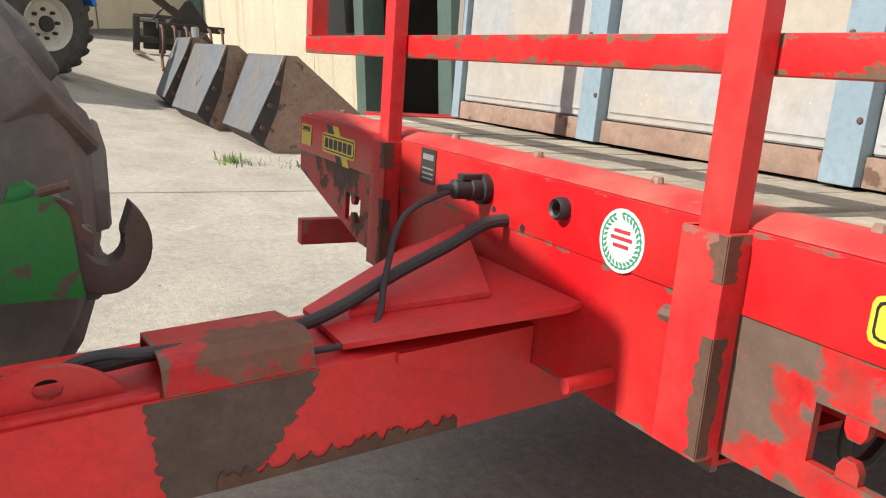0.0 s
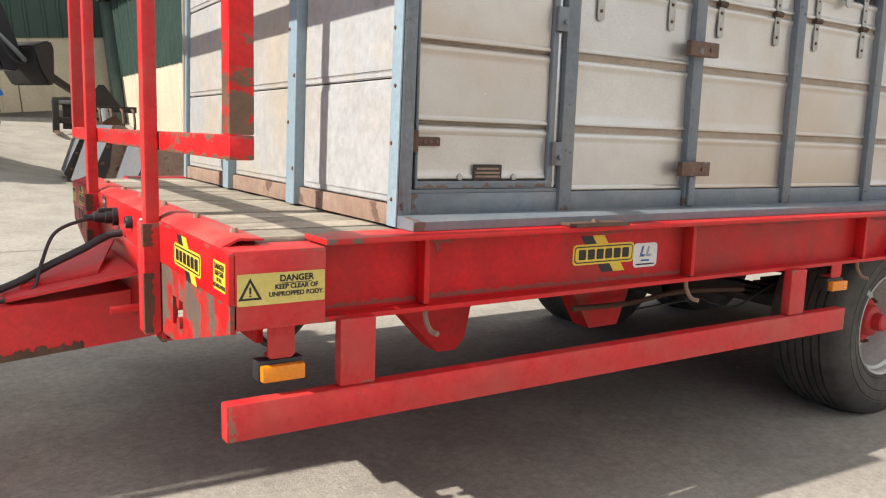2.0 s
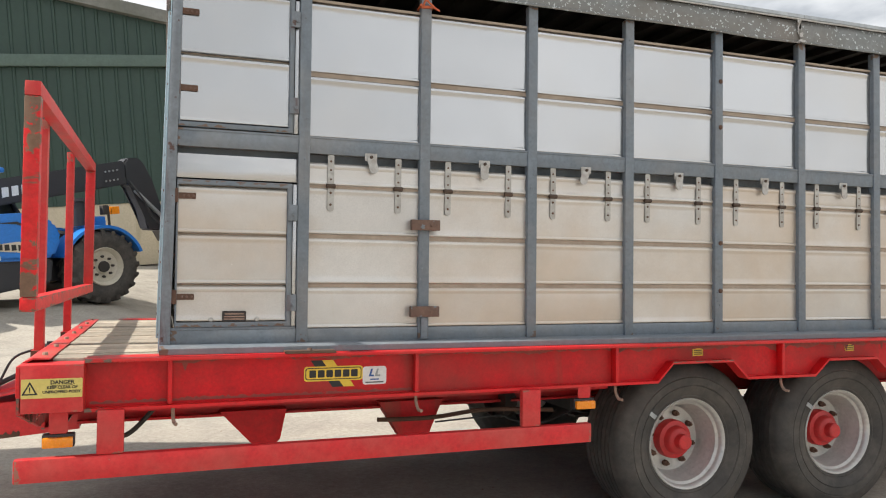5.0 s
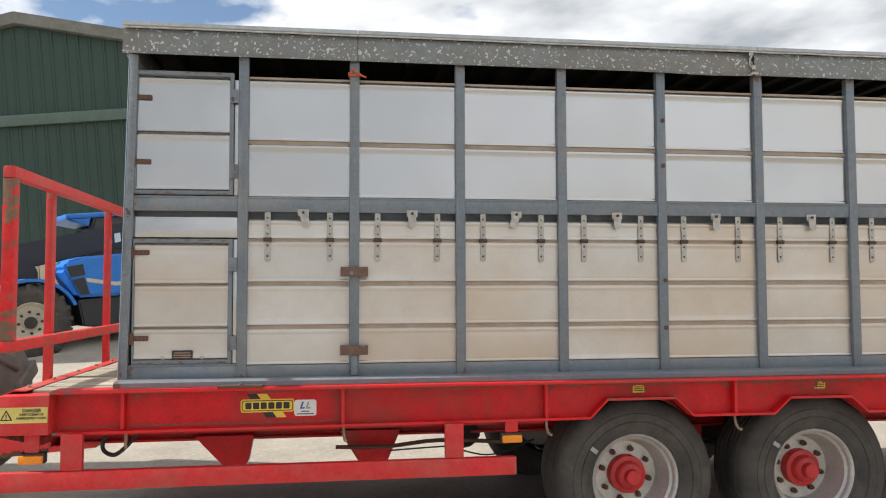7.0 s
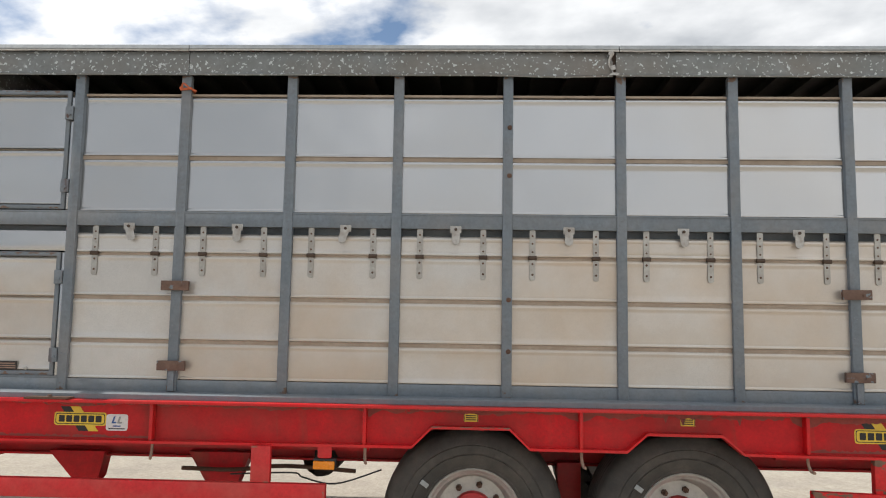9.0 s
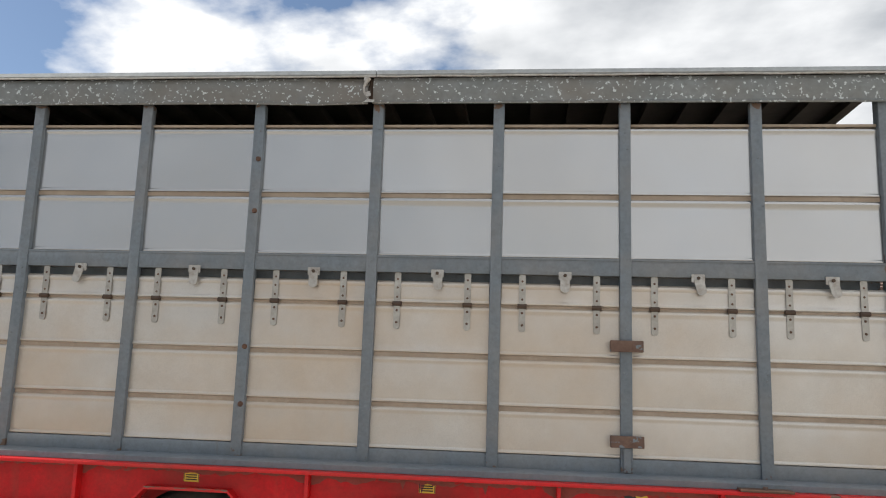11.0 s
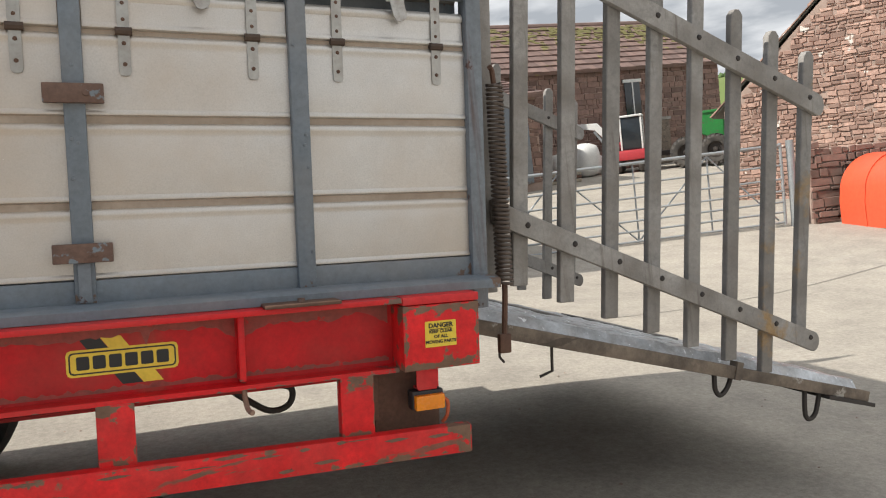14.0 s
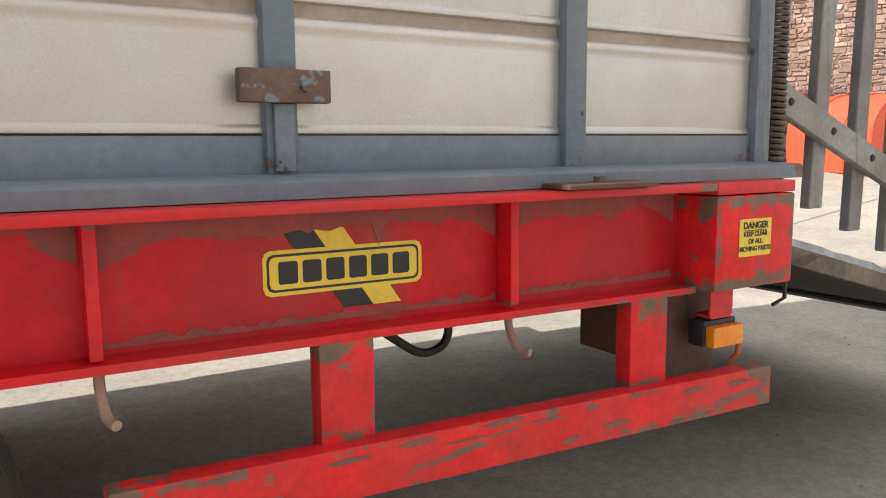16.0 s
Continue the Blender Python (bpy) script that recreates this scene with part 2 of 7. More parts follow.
ALU_FRONT = material("weathered_aluminium_sheet", (0.48, 0.485, 0.48), (0.40, 0.41, 0.41), 2.0, 0.55, 0.15, 0.2, 30, spots=((0.70, 0.69, 0.65), 85.0, 0.04), streak=((0.42, 0.40, 0.34), 9.0, 0.02), grime=((0.47, 0.40, 0.30), 2.2, 0.75), mottle=(14.0, 0.85, 1.12))
SEAM = material("dusty_seam", (0.44, 0.36, 0.285), (0.34, 0.27, 0.21), 6.0, 0.7, 0.1, 0.2, 60, grime=((0.24, 0.18, 0.13), 5.0, 0.5))
RUST_BAND = material("rust_stained_band", (0.27, 0.165, 0.12), (0.34, 0.24, 0.18), 7.0, 0.8, 0, 0.25, 50, wear=((0.15, 0.085, 0.06), 8.0, 0.09), mottle=(20.0, 0.7, 1.2))
GALV = material("galvanised_steel", (0.235, 0.25, 0.25), (0.175, 0.185, 0.18), 7.0, 0.5, 0.35, 0.12, 40, grime=((0.19, 0.16, 0.13), 1.6, 0.7), spots=((0.50, 0.53, 0.53), 48.0, 0.17))
RAMP_SHEET = material("scuffed_ramp_sheet", (0.62, 0.64, 0.66), (0.46, 0.48, 0.50), 6.0, 0.40, 0.35, 0.7, 26, spots=((0.82, 0.83, 0.84), 40.0, 0.12), grime=((0.24, 0.20, 0.17), 9.0, 0.6), mottle=(14.0, 0.6, 1.3))
WOOD_BROWN = material("brown_weathered_timber", (0.24, 0.19, 0.145), (0.16, 0.125, 0.095), 5.0, 0.85, 0, 0.5, 50, wear=((0.36, 0.33, 0.29), 6.0, 0.05), grime=((0.075, 0.06, 0.048), 7.0, 0.85), scrape=((0.09, 0.07, 0.055), 22.0, 0.05), mottle=(18.0, 0.7, 1.25))
DRAWBAR_RED = material("dusty_bright_red_paint", (0.74, 0.030, 0.034), (0.66, 0.022, 0.026), 2.5, 0.45, 0, 0.12, 60, wear=((0.24, 0.12, 0.085), 7.0, -0.04), spots=((0.30, 0.10, 0.07), 34.0, 0.0), grime=((0.52, 0.06, 0.05), 3.5, 0.6), gloss=0.45, mottle=(16.0, 0.82, 1.10))
SPRING = material("dull_spring_steel", (0.145, 0.115, 0.095), (0.10, 0.075, 0.06), 12.0, 0.55, 0.4, 0.2, 60, spots=((0.30, 0.27, 0.24), 60.0, 0.05))
GALV_PLAIN = material("dull_galvanised_steel", (0.38, 0.40, 0.41), (0.30, 0.32, 0.33), 5.0, 0.5, 0.5, 0.1, 40)
STRAP = material("zinc_hinge_steel", (0.46, 0.45, 0.42), (0.34, 0.32, 0.29), 14.0, 0.45, 0.6, 0.15, 60)
STRAP_PALE = material("bright_zinc_steel", (0.50, 0.49, 0.47), (0.40, 0.39, 0.37), 14.0, 0.42, 0.4, 0.1, 60, grime=((0.26, 0.22, 0.18), 30.0, 0.6))
LATCH = material("rusty_latch_steel", (0.19, 0.115, 0.085), (0.12, 0.072, 0.055), 14.0, 0.7, 0.2, 0.3, 60, wear=((0.20, 0.235, 0.26), 22.0, 0.10), mottle=(20.0, 0.75, 1.2))
WOOD_DECK = material("weathered_deck_board", (0.46, 0.40, 0.31), (0.32, 0.28, 0.22), 4.0, 0.85, 0, 0.6, 40, island=0.5, spots=((0.14, 0.12, 0.09), 9.0, 0.0), scrape=((0.20, 0.17, 0.13), 30.0, 0.02), grime=((0.22, 0.195, 0.155), 2.4, 0.75), mottle=(22.0, 0.65, 1.2))
WOOD_GREY = material("grey_timber", (0.36, 0.345, 0.325), (0.26, 0.245, 0.225), 4.0, 0.8, 0, 0.5, 50, mottle=(24.0, 0.68, 1.18), island=0.3, grime=((0.17, 0.15, 0.13), 6.0, 0.8), streak=((0.15, 0.13, 0.11), 34.0, 0.08), wear=((0.33, 0.22, 0.11), 1.1, 0.06))
RUBBER = material("tyre_rubber", (0.036, 0.034, 0.032), (0.062, 0.056, 0.050), 4.0, 0.75, 0, 0.25, 50, wear=((0.095, 0.084, 0.073), 3.0, 0.07), grime=((0.11, 0.095, 0.08), 7.0, 0.5), mottle=(12.0, 0.7, 1.3))
RUBBER_HOSE = material("hose_rubber", (0.028, 0.029, 0.032), (0.05, 0.05, 0.052), 6.0, 0.6, 0, 0.1, 60)
RIM = material("silver_rim_paint", (0.58, 0.57, 0.54), (0.46, 0.45, 0.43), 6.0, 0.42, 0.45, 0.1, 50, spots=(RUST, 30.0, -0.06))
HUB_RED = material("hub_red_paint", (0.58, 0.018, 0.02), (0.38, 0.02, 0.02), 8.0, 0.45, 0, 0.15, 60)
AMBER = material("amber_lens", (0.85, 0.28, 0.01), (0.75, 0.22, 0.01), 20.0, 0.25, 0, 0.1, 90)
BLACK = material("black_plastic", (0.018, 0.018, 0.020), (0.03, 0.03, 0.032), 8.0, 0.5, 0, 0.05, 60)
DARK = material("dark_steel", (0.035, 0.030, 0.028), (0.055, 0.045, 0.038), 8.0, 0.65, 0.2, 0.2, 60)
YELLOW = material("yellow_label", (0.80, 0.58, 0.05), (0.74, 0.53, 0.05), 9.0, 0.45, 0, 0, 60)
PALE_YELLOW = material("faded_yellow_label", (0.68, 0.55, 0.16), (0.60, 0.47, 0.12), 9.0, 0.5, 0, 0, 60)
INK = material("black_print", (0.012, 0.012, 0.012), (0.02, 0.02, 0.02), 9.0, 0.5, 0, 0, 60)
WHITE = material("white_label", (0.78, 0.79, 0.78), (0.70, 0.71, 0.70), 9.0, 0.5, 0, 0, 60)
GREEN_INK = material("green_print", (0.05, 0.30, 0.16), (0.04, 0.24, 0.12), 9.0, 0.5, 0, 0, 60)
BLUE_INK = material("blue_print", (0.03, 0.10, 0.35), (0.03, 0.10, 0.30), 9.0, 0.5, 0, 0, 60)
RED_INK = material("red_print", (0.5, 0.04, 0.05), (0.4, 0.04, 0.05), 9.0, 0.5, 0, 0, 60)
ORANGE = material("orange_twine", (0.55, 0.12, 0.04), (0.45, 0.1, 0.04), 30.0, 0.7, 0, 0, 60)
RAIL_GRIME = material("brown_road_grime", (0.34, 0.062, 0.050), (0.24, 0.080, 0.060), 9.0, 0.75, 0, 0.2, 60, wear=((0.52, 0.025, 0.025), 14.0, 0.08), mottle=(20.0, 0.7, 1.2))
CONCRETE = material("yard_concrete", (0.47, 0.43, 0.368), (0.39, 0.355, 0.303), 0.45, 0.9, 0, 0.8, 90, scrape=((0.40, 0.37, 0.325), 1.6, 0.02), spots=((0.27, 0.245, 0.215), 17.0, -0.06), grime=((0.28, 0.255, 0.225), 2.4, 0.6), gloss=0.03, mottle=(26.0, 0.72, 1.15))
JOINT = material("joint_sealant", (0.27, 0.25, 0.22), (0.20, 0.185, 0.165), 6.0, 0.9, 0, 0.2, 30)
WALL_CONC = material("panel_concrete", (0.60, 0.52, 0.38), (0.50, 0.44, 0.33), 1.2, 0.85, 0, 0.25, 20, streak=((0.34, 0.28, 0.17), 3.0, 0.10))
GREEN_CLAD = material("green_sheet_cladding", (0.022, 0.050, 0.038), (0.030, 0.062, 0.047), 0.8, 0.5, 0, 0.05, 10)
GREEN_TRIM = material("green_steel_trim", (0.10, 0.15, 0.125), (0.08, 0.12, 0.10), 2.0, 0.6, 0, 0.1, 20)
ROOF_CEMENT = material("fibre_cement_roof", (0.22, 0.22, 0.20), (0.15, 0.155, 0.13), 2.0, 0.9, 0, 0.3, 10)
TILE = material("red_brown_roof_tile", (0.24, 0.155, 0.13), (0.17, 0.115, 0.10), 1.5, 0.85, 0, 0.3, 12, island=0.4, wear=((0.21, 0.185, 0.07), 1.3, 0.07), mottle=(6.0, 0.7, 1.2))
STONE_PALE = material("pale_red_sandstone", (0.44, 0.295, 0.235), (0.31, 0.195, 0.155), 1.6, 0.9, 0, 0.5, 10, island=0.85, spots=((0.66, 0.61, 0.55), 3.4, 0.10), grime=((0.27, 0.165, 0.13), 1.6, 0.55), mottle=(9.0, 0.7, 1.2))
STONE = material("red_sandstone", (0.235, 0.148, 0.118), (0.175, 0.112, 0.092), 1.2, 0.9, 0, 0.4, 8, island=0.65, spots=((0.42, 0.36, 0.32), 2.2, 0.0), mottle=(6.0, 0.75, 1.2))
MORTAR = material("lime_mortar", (0.40, 0.30, 0.25), (0.31, 0.235, 0.195), 2.0, 0.95, 0, 0.3, 10)
BLUE = material("blue_machine_paint", (0.018, 0.20, 0.66), (0.02, 0.17, 0.56), 3.0, 0.35, 0, 0.05, 30)
CHARCOAL = material("charcoal_machine_paint", (0.022, 0.024, 0.030), (0.03, 0.03, 0.036), 3.0, 0.5, 0, 0.1, 30)
CREAM = material("cream_wheel_paint", (0.62, 0.58, 0.48), (0.52, 0.47, 0.38), 6.0, 0.5, 0, 0.1, 40, wear=((0.25, 0.19, 0.14), 7.0, 0.05))
GREEN_PAINT = material("green_machine_paint", (0.012, 0.20, 0.035), (0.02, 0.15, 0.035), 6.0, 0.45, 0, 0.2, 60, wear=((0.10, 0.085, 0.06), 14.0, 0.09))
CAST = material("worn_cast_steel", (0.13, 0.10, 0.085), (0.08, 0.065, 0.055), 9.0, 0.55, 0.35, 0.25, 60, wear=((0.03, 0.15, 0.04), 18.0, -0.02))
BUCKET_BLUE = material("scoured_bucket_steel", (0.16, 0.195, 0.235), (0.21, 0.185, 0.165), 1.6, 0.55, 0.3, 0.25, 30, wear=((0.13, 0.07, 0.05), 3.0, 0.06), mottle=(9.0, 0.75, 1.2))
COVER_RED = material("trodden_red_paint", (0.58, 0.03, 0.03), (0.46, 0.03, 0.03), 3.0, 0.55, 0, 0.15, 60, wear=((0.24, 0.12, 0.085), 9.0, 0.02), spots=((0.30, 0.14, 0.10), 30.0, 0.03), grime=((0.36, 0.12, 0.09), 5.0, 0.8), edge=((0.2, 0.11, 0.08), 0.4, 0.06), gloss=0.35)
PINK = material("pink_plastic", (0.80, 0.07, 0.25), (0.72, 0.06, 0.22), 4.0, 0.5, 0, 0.05, 30)
ORANGE_PLASTIC = material("orange_plastic", (0.72, 0.10, 0.04), (0.64, 0.085, 0.035), 1.5, 0.5, 0, 0.1, 20)
GRASS = material("grass_blades", (0.10, 0.20, 0.03), (0.16, 0.25, 0.05), 20.0, 0.7, 0, 0, 60)
HILL = material("hill_pasture", (0.115, 0.165, 0.035), (0.15, 0.195, 0.045), 0.02, 0.95, 0, 0.1, 1)
LEAF = material("leaf", (0.06, 0.11, 0.03), (0.09, 0.15, 0.04), 3.0, 0.7, 0, 0, 60, island=0.5)
MOSS = material("roof_moss", (0.165, 0.145, 0.05), (0.12, 0.115, 0.045), 5.0, 0.95, 0, 0.5, 40)
BARK = material("bark", (0.12, 0.09, 0.07), (0.08, 0.06, 0.05), 9.0, 0.9, 0, 0.4, 40)
GLASS = material("dark_window_glass", (0.02, 0.025, 0.03), (0.03, 0.035, 0.04), 3.0, 0.12, 0, 0, 30)
WHITE_PAINT = material("white_machine_paint", (0.70, 0.70, 0.68), (0.60, 0.60, 0.58), 4.0, 0.5, 0, 0.1, 30)
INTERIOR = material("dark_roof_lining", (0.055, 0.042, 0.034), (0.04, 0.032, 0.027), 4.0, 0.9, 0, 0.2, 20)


# ---- mesh helpers ----
def thing(name, at, label, category, group="", kind=""):
    ob = new(name)
    ob.empty_display_size = 0.1
    ob.location = at
    ob.matrix_world = Matrix.Translation(at)
    return tagged(ob, label, category, group, kind)


def finish(name, bm, mat, smooth=35):
    me = bpy.data.meshes.new(name)
    bmesh.ops.recalc_face_normals(bm, faces=bm.faces)
    bm.to_mesh(me)
    bm.free()
    me.materials.append(mat)
    me.shade_smooth()
    me.set_sharp_from_angle(angle=radians(smooth))
    return me


def world_of(ob):
    m = ob.matrix_basis.copy()
    while ob.parent:
        m = ob.parent.matrix_basis @ (ob.matrix_parent_inverse @ m)
        ob = ob.parent
    return m


def part(name, bm, mat, parent=None, label="", me=None):
    ob = new(name, me or finish(name, bm, mat))
    if parent:
        ob.parent = parent
        ob.matrix_parent_inverse = world_of(parent).inverted()
    if label:
        ob["label"] = label
    return ob


def box(bm, x0, x1, y0, y1, z0, z1, bevel=0.0, m=None):
    r = bmesh.ops.create_cube(bm, size=1.0)
    t = Matrix.Translation(((x0 + x1) / 2, (y0 + y1) / 2, (z0 + z1) / 2)) @ Matrix.Diagonal((abs(x1 - x0), abs(y1 - y0), abs(z1 - z0), 1))
    bmesh.ops.transform(bm, matrix=(m @ t) if m else t, verts=r["verts"])
    if bevel:
        edges = list({e for v in r["verts"] for e in v.link_edges})
        bmesh.ops.bevel(bm, geom=edges, offset=bevel, segments=2, profile=0.6, affect="EDGES")
    return bm


def boxed(*a, bevel=0.004, m=None):
    return box(bmesh.new(), *a, bevel=bevel, m=m)


def prism(bm, pts, axis, a, b, m=None):
    """A polygon in the plane across an axis ('x': pts are y,z; 'y': x,z; 'z': x,y), drawn from a to b."""
    def at(p, q):
        v = {"x": (q, p[0], p[1]), "y": (p[0], q, p[1]), "z": (p[0], p[1], q)}[axis]
        return m @ Vector(v) if m else Vector(v)
    lo, hi = [bm.verts.new(at(p, a)) for p in pts], [bm.verts.new(at(p, b)) for p in pts]
    bm.faces.new(lo), bm.faces.new(hi[::-1])
    for i in range(len(pts)):
        j = (i + 1) % len(pts)
        bm.faces.new((lo[i], hi[i], hi[j], lo[j]))
    return bm


def prismed(pts, axis, a, b, m=None):
    return prism(bmesh.new(), pts, axis, a, b, m)


def tube(bm, pts, r, n=10):
    """A round bar along a line of points."""
    pts = [Vector(p) for p in pts]
    rings = []
    side = None
    for i, p in enumerate(pts):
        way = (pts[min(i + 1, len(pts) - 1)] - pts[max(i - 1, 0)]).normalized()
        if side is None:
            side = way.orthogonal().normalized()
        side = (side - way * side.dot(way)).normalized()
        other = way.cross(side)
        rr = r[i] if isinstance(r, (list, tuple)) else r
        rings.append([bm.verts.new(p + rr * (math.cos(a) * side + math.sin(a) * other)) for a in (2 * math.pi * k / n for k in range(n))])
    for a, b in zip(rings, rings[1:]):
        for k in range(n):
            bm.faces.new((a[k], a[(k + 1) % n], b[(k + 1) % n], b[k]))
    bm.faces.new(rings[0][::-1]), bm.faces.new(rings[-1])
    return bm


def tubed(pts, r, n=10):
    return tube(bmesh.new(), pts, r, n)


def lathe(bm, profile, m, n=48, closed=True):
    """Turns (radius, along) pairs round the local z axis of m."""
    rings = [[bm.verts.new(m @ Vector((r * math.cos(2 * math.pi * k / n), r * math.sin(2 * math.pi * k / n), z))) for k in range(n)] for r, z in profile]
    pairs = list(zip(rings, rings[1:])) + ([(rings[-1], rings[0])] if closed else [])
    for a, b in pairs:
        for k in range(n):
            bm.faces.new((a[k], a[(k + 1) % n], b[(k + 1) % n], b[k]))
    return bm


def smooth_line(pts, n=8):
    """A rounded line through the points."""
    pts = [Vector(p) for p in pts]
    out = []
    for i in range(len(pts) - 1):
        p0, p1, p2, p3 = pts[max(i - 1, 0)], pts[i], pts[i + 1], pts[min(i + 2, len(pts) - 1)]
        for k in range(n):
            t = k / n
            out.append(0.5 * ((2 * p1) + (p2 - p0) * t + (2 * p0 - 5 * p1 + 4 * p2 - p3) * t * t + (3 * p1 - p0 - 3 * p2 + p3) * t ** 3))
    return out + [pts[-1]]


def words(name, text, size, m, mat, parent, label=""):
    """Printed words, centred, thin, facing the local z of m."""
    cu = bpy.data.curves.new(name, "FONT")
    cu.body, cu.size, cu.align_x, cu.align_y, cu.extrude = text, size, "CENTER", "CENTER", 0.0004
    cu.offset = size * 0.035
    ob = bpy.data.objects.new(name, cu)
    scene.collection.objects.link(ob)
    me = bpy.data.meshes.new_from_object(ob.evaluated_get(bpy.context.evaluated_depsgraph_get()))
    bpy.data.objects.remove(ob)
    me.transform(m)
    me.materials.clear()
    me.materials.append(mat)
    return part(name, None, mat, parent, label, me=me)


# faces of the trailer on which labels lie: local x to the reader's right, local y up
def on_side(x, z, y):
    return Matrix.Translation((x, y, z)) @ Matrix(((1, 0, 0, 0), (0, 0, -1, 0), (0, 1, 0, 0), (0, 0, 0, 1)))


def on_front(y, z, x):
    return Matrix.Translation((x, y, z)) @ Matrix(((0, 0, -1, 0), (-1, 0, 0, 0), (0, 1, 0, 0), (0, 0, 0, 1)))


def plate(bm, m, w, h, t0, t1, r=0.0):
    """A flat label of width w and height h on a face, with cut corners."""
    r = max(r, 0.0005)
    a, b = w / 2, h / 2
    pts = [(-a + r, -b), (a - r, -b), (a - r * 0.3, -b + r * 0.3), (a, -b + r), (a, b - r), (a - r * 0.3, b - r * 0.3), (a - r, b), (-a + r, b), (-a + r * 0.3, b - r * 0.3), (-a, b - r), (-a, -b + r), (-a + r * 0.3, -b + r * 0.3)]
    return prism(bm, pts, "z", t0, t1, m)


def maker_decal(parent, m, w=0.27, h=0.075):
    """Yellow and black maker's decal: a bordered bar with a slanted flash; the name is left as bars."""
    base = plate(bmesh.new(), m, w, h, 0.0, 0.0008, 0.012)
    d = part("maker_decal", base, YELLOW, parent, "yellow and black maker's decal with plain bars")
    s = h * 0.42
    for sx, sy in ((-1, 1), (1, -1)):
        bm = bmesh.new()
        pts = [(sx * 0.030 - 0.055, sy * h * 0.5), (sx * 0.030 - 0.005, sy * h * 0.5), (sx * 0.030 - sy * 0.02 - 0.005, sy * (h * 0.5 + s)), (sx * 0.030 - sy * 0.02 - 0.055, sy * (h * 0.5 + s))]
        prism(bm, pts, "z", 0.0, 0.0008, m)
        part("flash_black", bm, INK, d)
    for sx, sy in ((-1, 1), (1, -1)):
        bm = bmesh.new()
        pts = [(sx * 0.030 - 0.004, sy * h * 0.5), (sx * 0.030 + 0.046, sy * h * 0.5), (sx * 0.030 - sy * 0.02 + 0.046, sy * (h * 0.5 + s)), (sx * 0.030 - sy * 0.02 - 0.004, sy * (h * 0.5 + s))]
        prism(bm, pts, "z", 0.0, 0.0008, m)
        part("flash_yellow", bm, YELLOW, d)
    bm = bmesh.new()
    for w2, h2, t in ((w - 0.012, h - 0.012, 0.0012),):
        plate(bm, m, w2, h2, 0.0009, t, 0.010)
    part("border", bm, INK, d)
    bm = bmesh.new()
    plate(bm, m, w - 0.020, h - 0.020, 0.0012, 0.0016, 0.008)
    part("field", bm, YELLOW, d)
    step = (w - 0.04) / 6
    for k in range(6):
        x = -w / 2 + 0.02 + step * (k + 0.5)
        part("name_bar", plate(bmesh.new(), m @ Matrix.Translation((x, 0, 0)), step * 0.80, h * 0.50, 0.0016, 0.0020, 0.004), INK, d)
    return d


def ground_z(y):
    """The yard is level under the trailer and climbs gently to the sheds behind it."""
    pts = ((-400, -0.09), (-3.0, -0.09), (2.5, 0.0), (13.5, 0.57), (20, 1.35), (24, 2.25), (60, 5.0), (400, 12.0))
    for (a, za), (b, zb) in zip(pts, pts[1:]):
        if y <= b:
            return za + (zb - za) * (y - a) / (b - a)
    return 12.0


def knoll(x, y):
    """The yard stands a little higher before the big shed."""
    u = min(max((1.0 - x) / 1.6, 0.0), 1.0) * min(max((x + 9.0) / 4.0, 0.0), 1.0)
    v = min(max((y - 8.2) / 2.6, 0.0), 1.0) * min(max((19.0 - y) / 5.0, 0.0), 1.0)
    return 0.28 * u * u * (3 - 2 * u) * v * v * (3 - 2 * v)


def yard_z(x, y):
    """The ground in the world: it slopes with the trailer and levels out beyond the ramp."""
    near = -0.0945 * max(x, -14.0) + 1.0045 * (ground_z(y) + knoll(x, y))
    far = -1.27 + 0.055 * max(min(y, 60.0), -12.0) + 0.02 * max(y - 60.0, 0.0)
    u = min(max((x - 7.6) / 7.0, 0.0), 1.0)
    u = u * u * (3 - 2 * u)
    return near + (far - near) * u


# ---- the yard ----
def build_ground():
    bm = bmesh.new()
    xs = [-400, -120, -60, -30, -20, -16, -14, -12, -9, -7, -6, -5, -4, -2, -0.6, -0.2, 0.2, 0.6, 1.0, 4, 7, 7.6] + [8 + 0.5 * k for k in range(15)] + [16, 18, 22, 30, 45, 80, 160, 400]
    ys = [-400, -60, -15, -12, -5, -3, 0, 2.5, 4, 6, 8.2, 8.8, 9.5, 10.2, 10.8, 12, 13.5, 15, 16.5, 17.8, 19, 20, 22, 24, 30, 40, 60, 120, 400]
    rows = [[bm.verts.new((x, y, yard_z(x, y))) for x in xs] for y in ys]
    for a, b in zip(rows, rows[1:]):
        for i in range(len(xs) - 1):
            bm.faces.new((a[i], a[i + 1], b[i + 1], b[i]))
    ob = part("ground", bm, CONCRETE)
    tagged(ob, "pale dusty concrete farmyard with worn slabs", "ground", kind="structure")
    for a, b in (((-12, 5.6), (7, 5.6)), ((-12, -3.6), (7, -3.6)), ((9.5, 4.2), (26, 5.4)), ((-4, -20), (-4, 14))):
        bm = bmesh.new()
        n = 40
        wide = Vector((a[1] - b[1], b[0] - a[0])).normalized() * 0.007
        last = None
        for k in range(n + 1):
            p = Vector(a).lerp(Vector(b), k / n)
            pair = [bm.verts.new((p.x + q * wide.x, p.y + q * wide.y, yard_z(p.x + q * wide.x, p.y + q * wide.y) + 0.005)) for q in (-1, 1)]
            if last:
                bm.faces.new((last[0], last[1], pair[1], pair[0]))
            last = pair
        tagged(part("joint", bm, JOINT), "dark sealed joint between concrete slabs", "joint", kind="structure")


build_ground()

W = 2.6
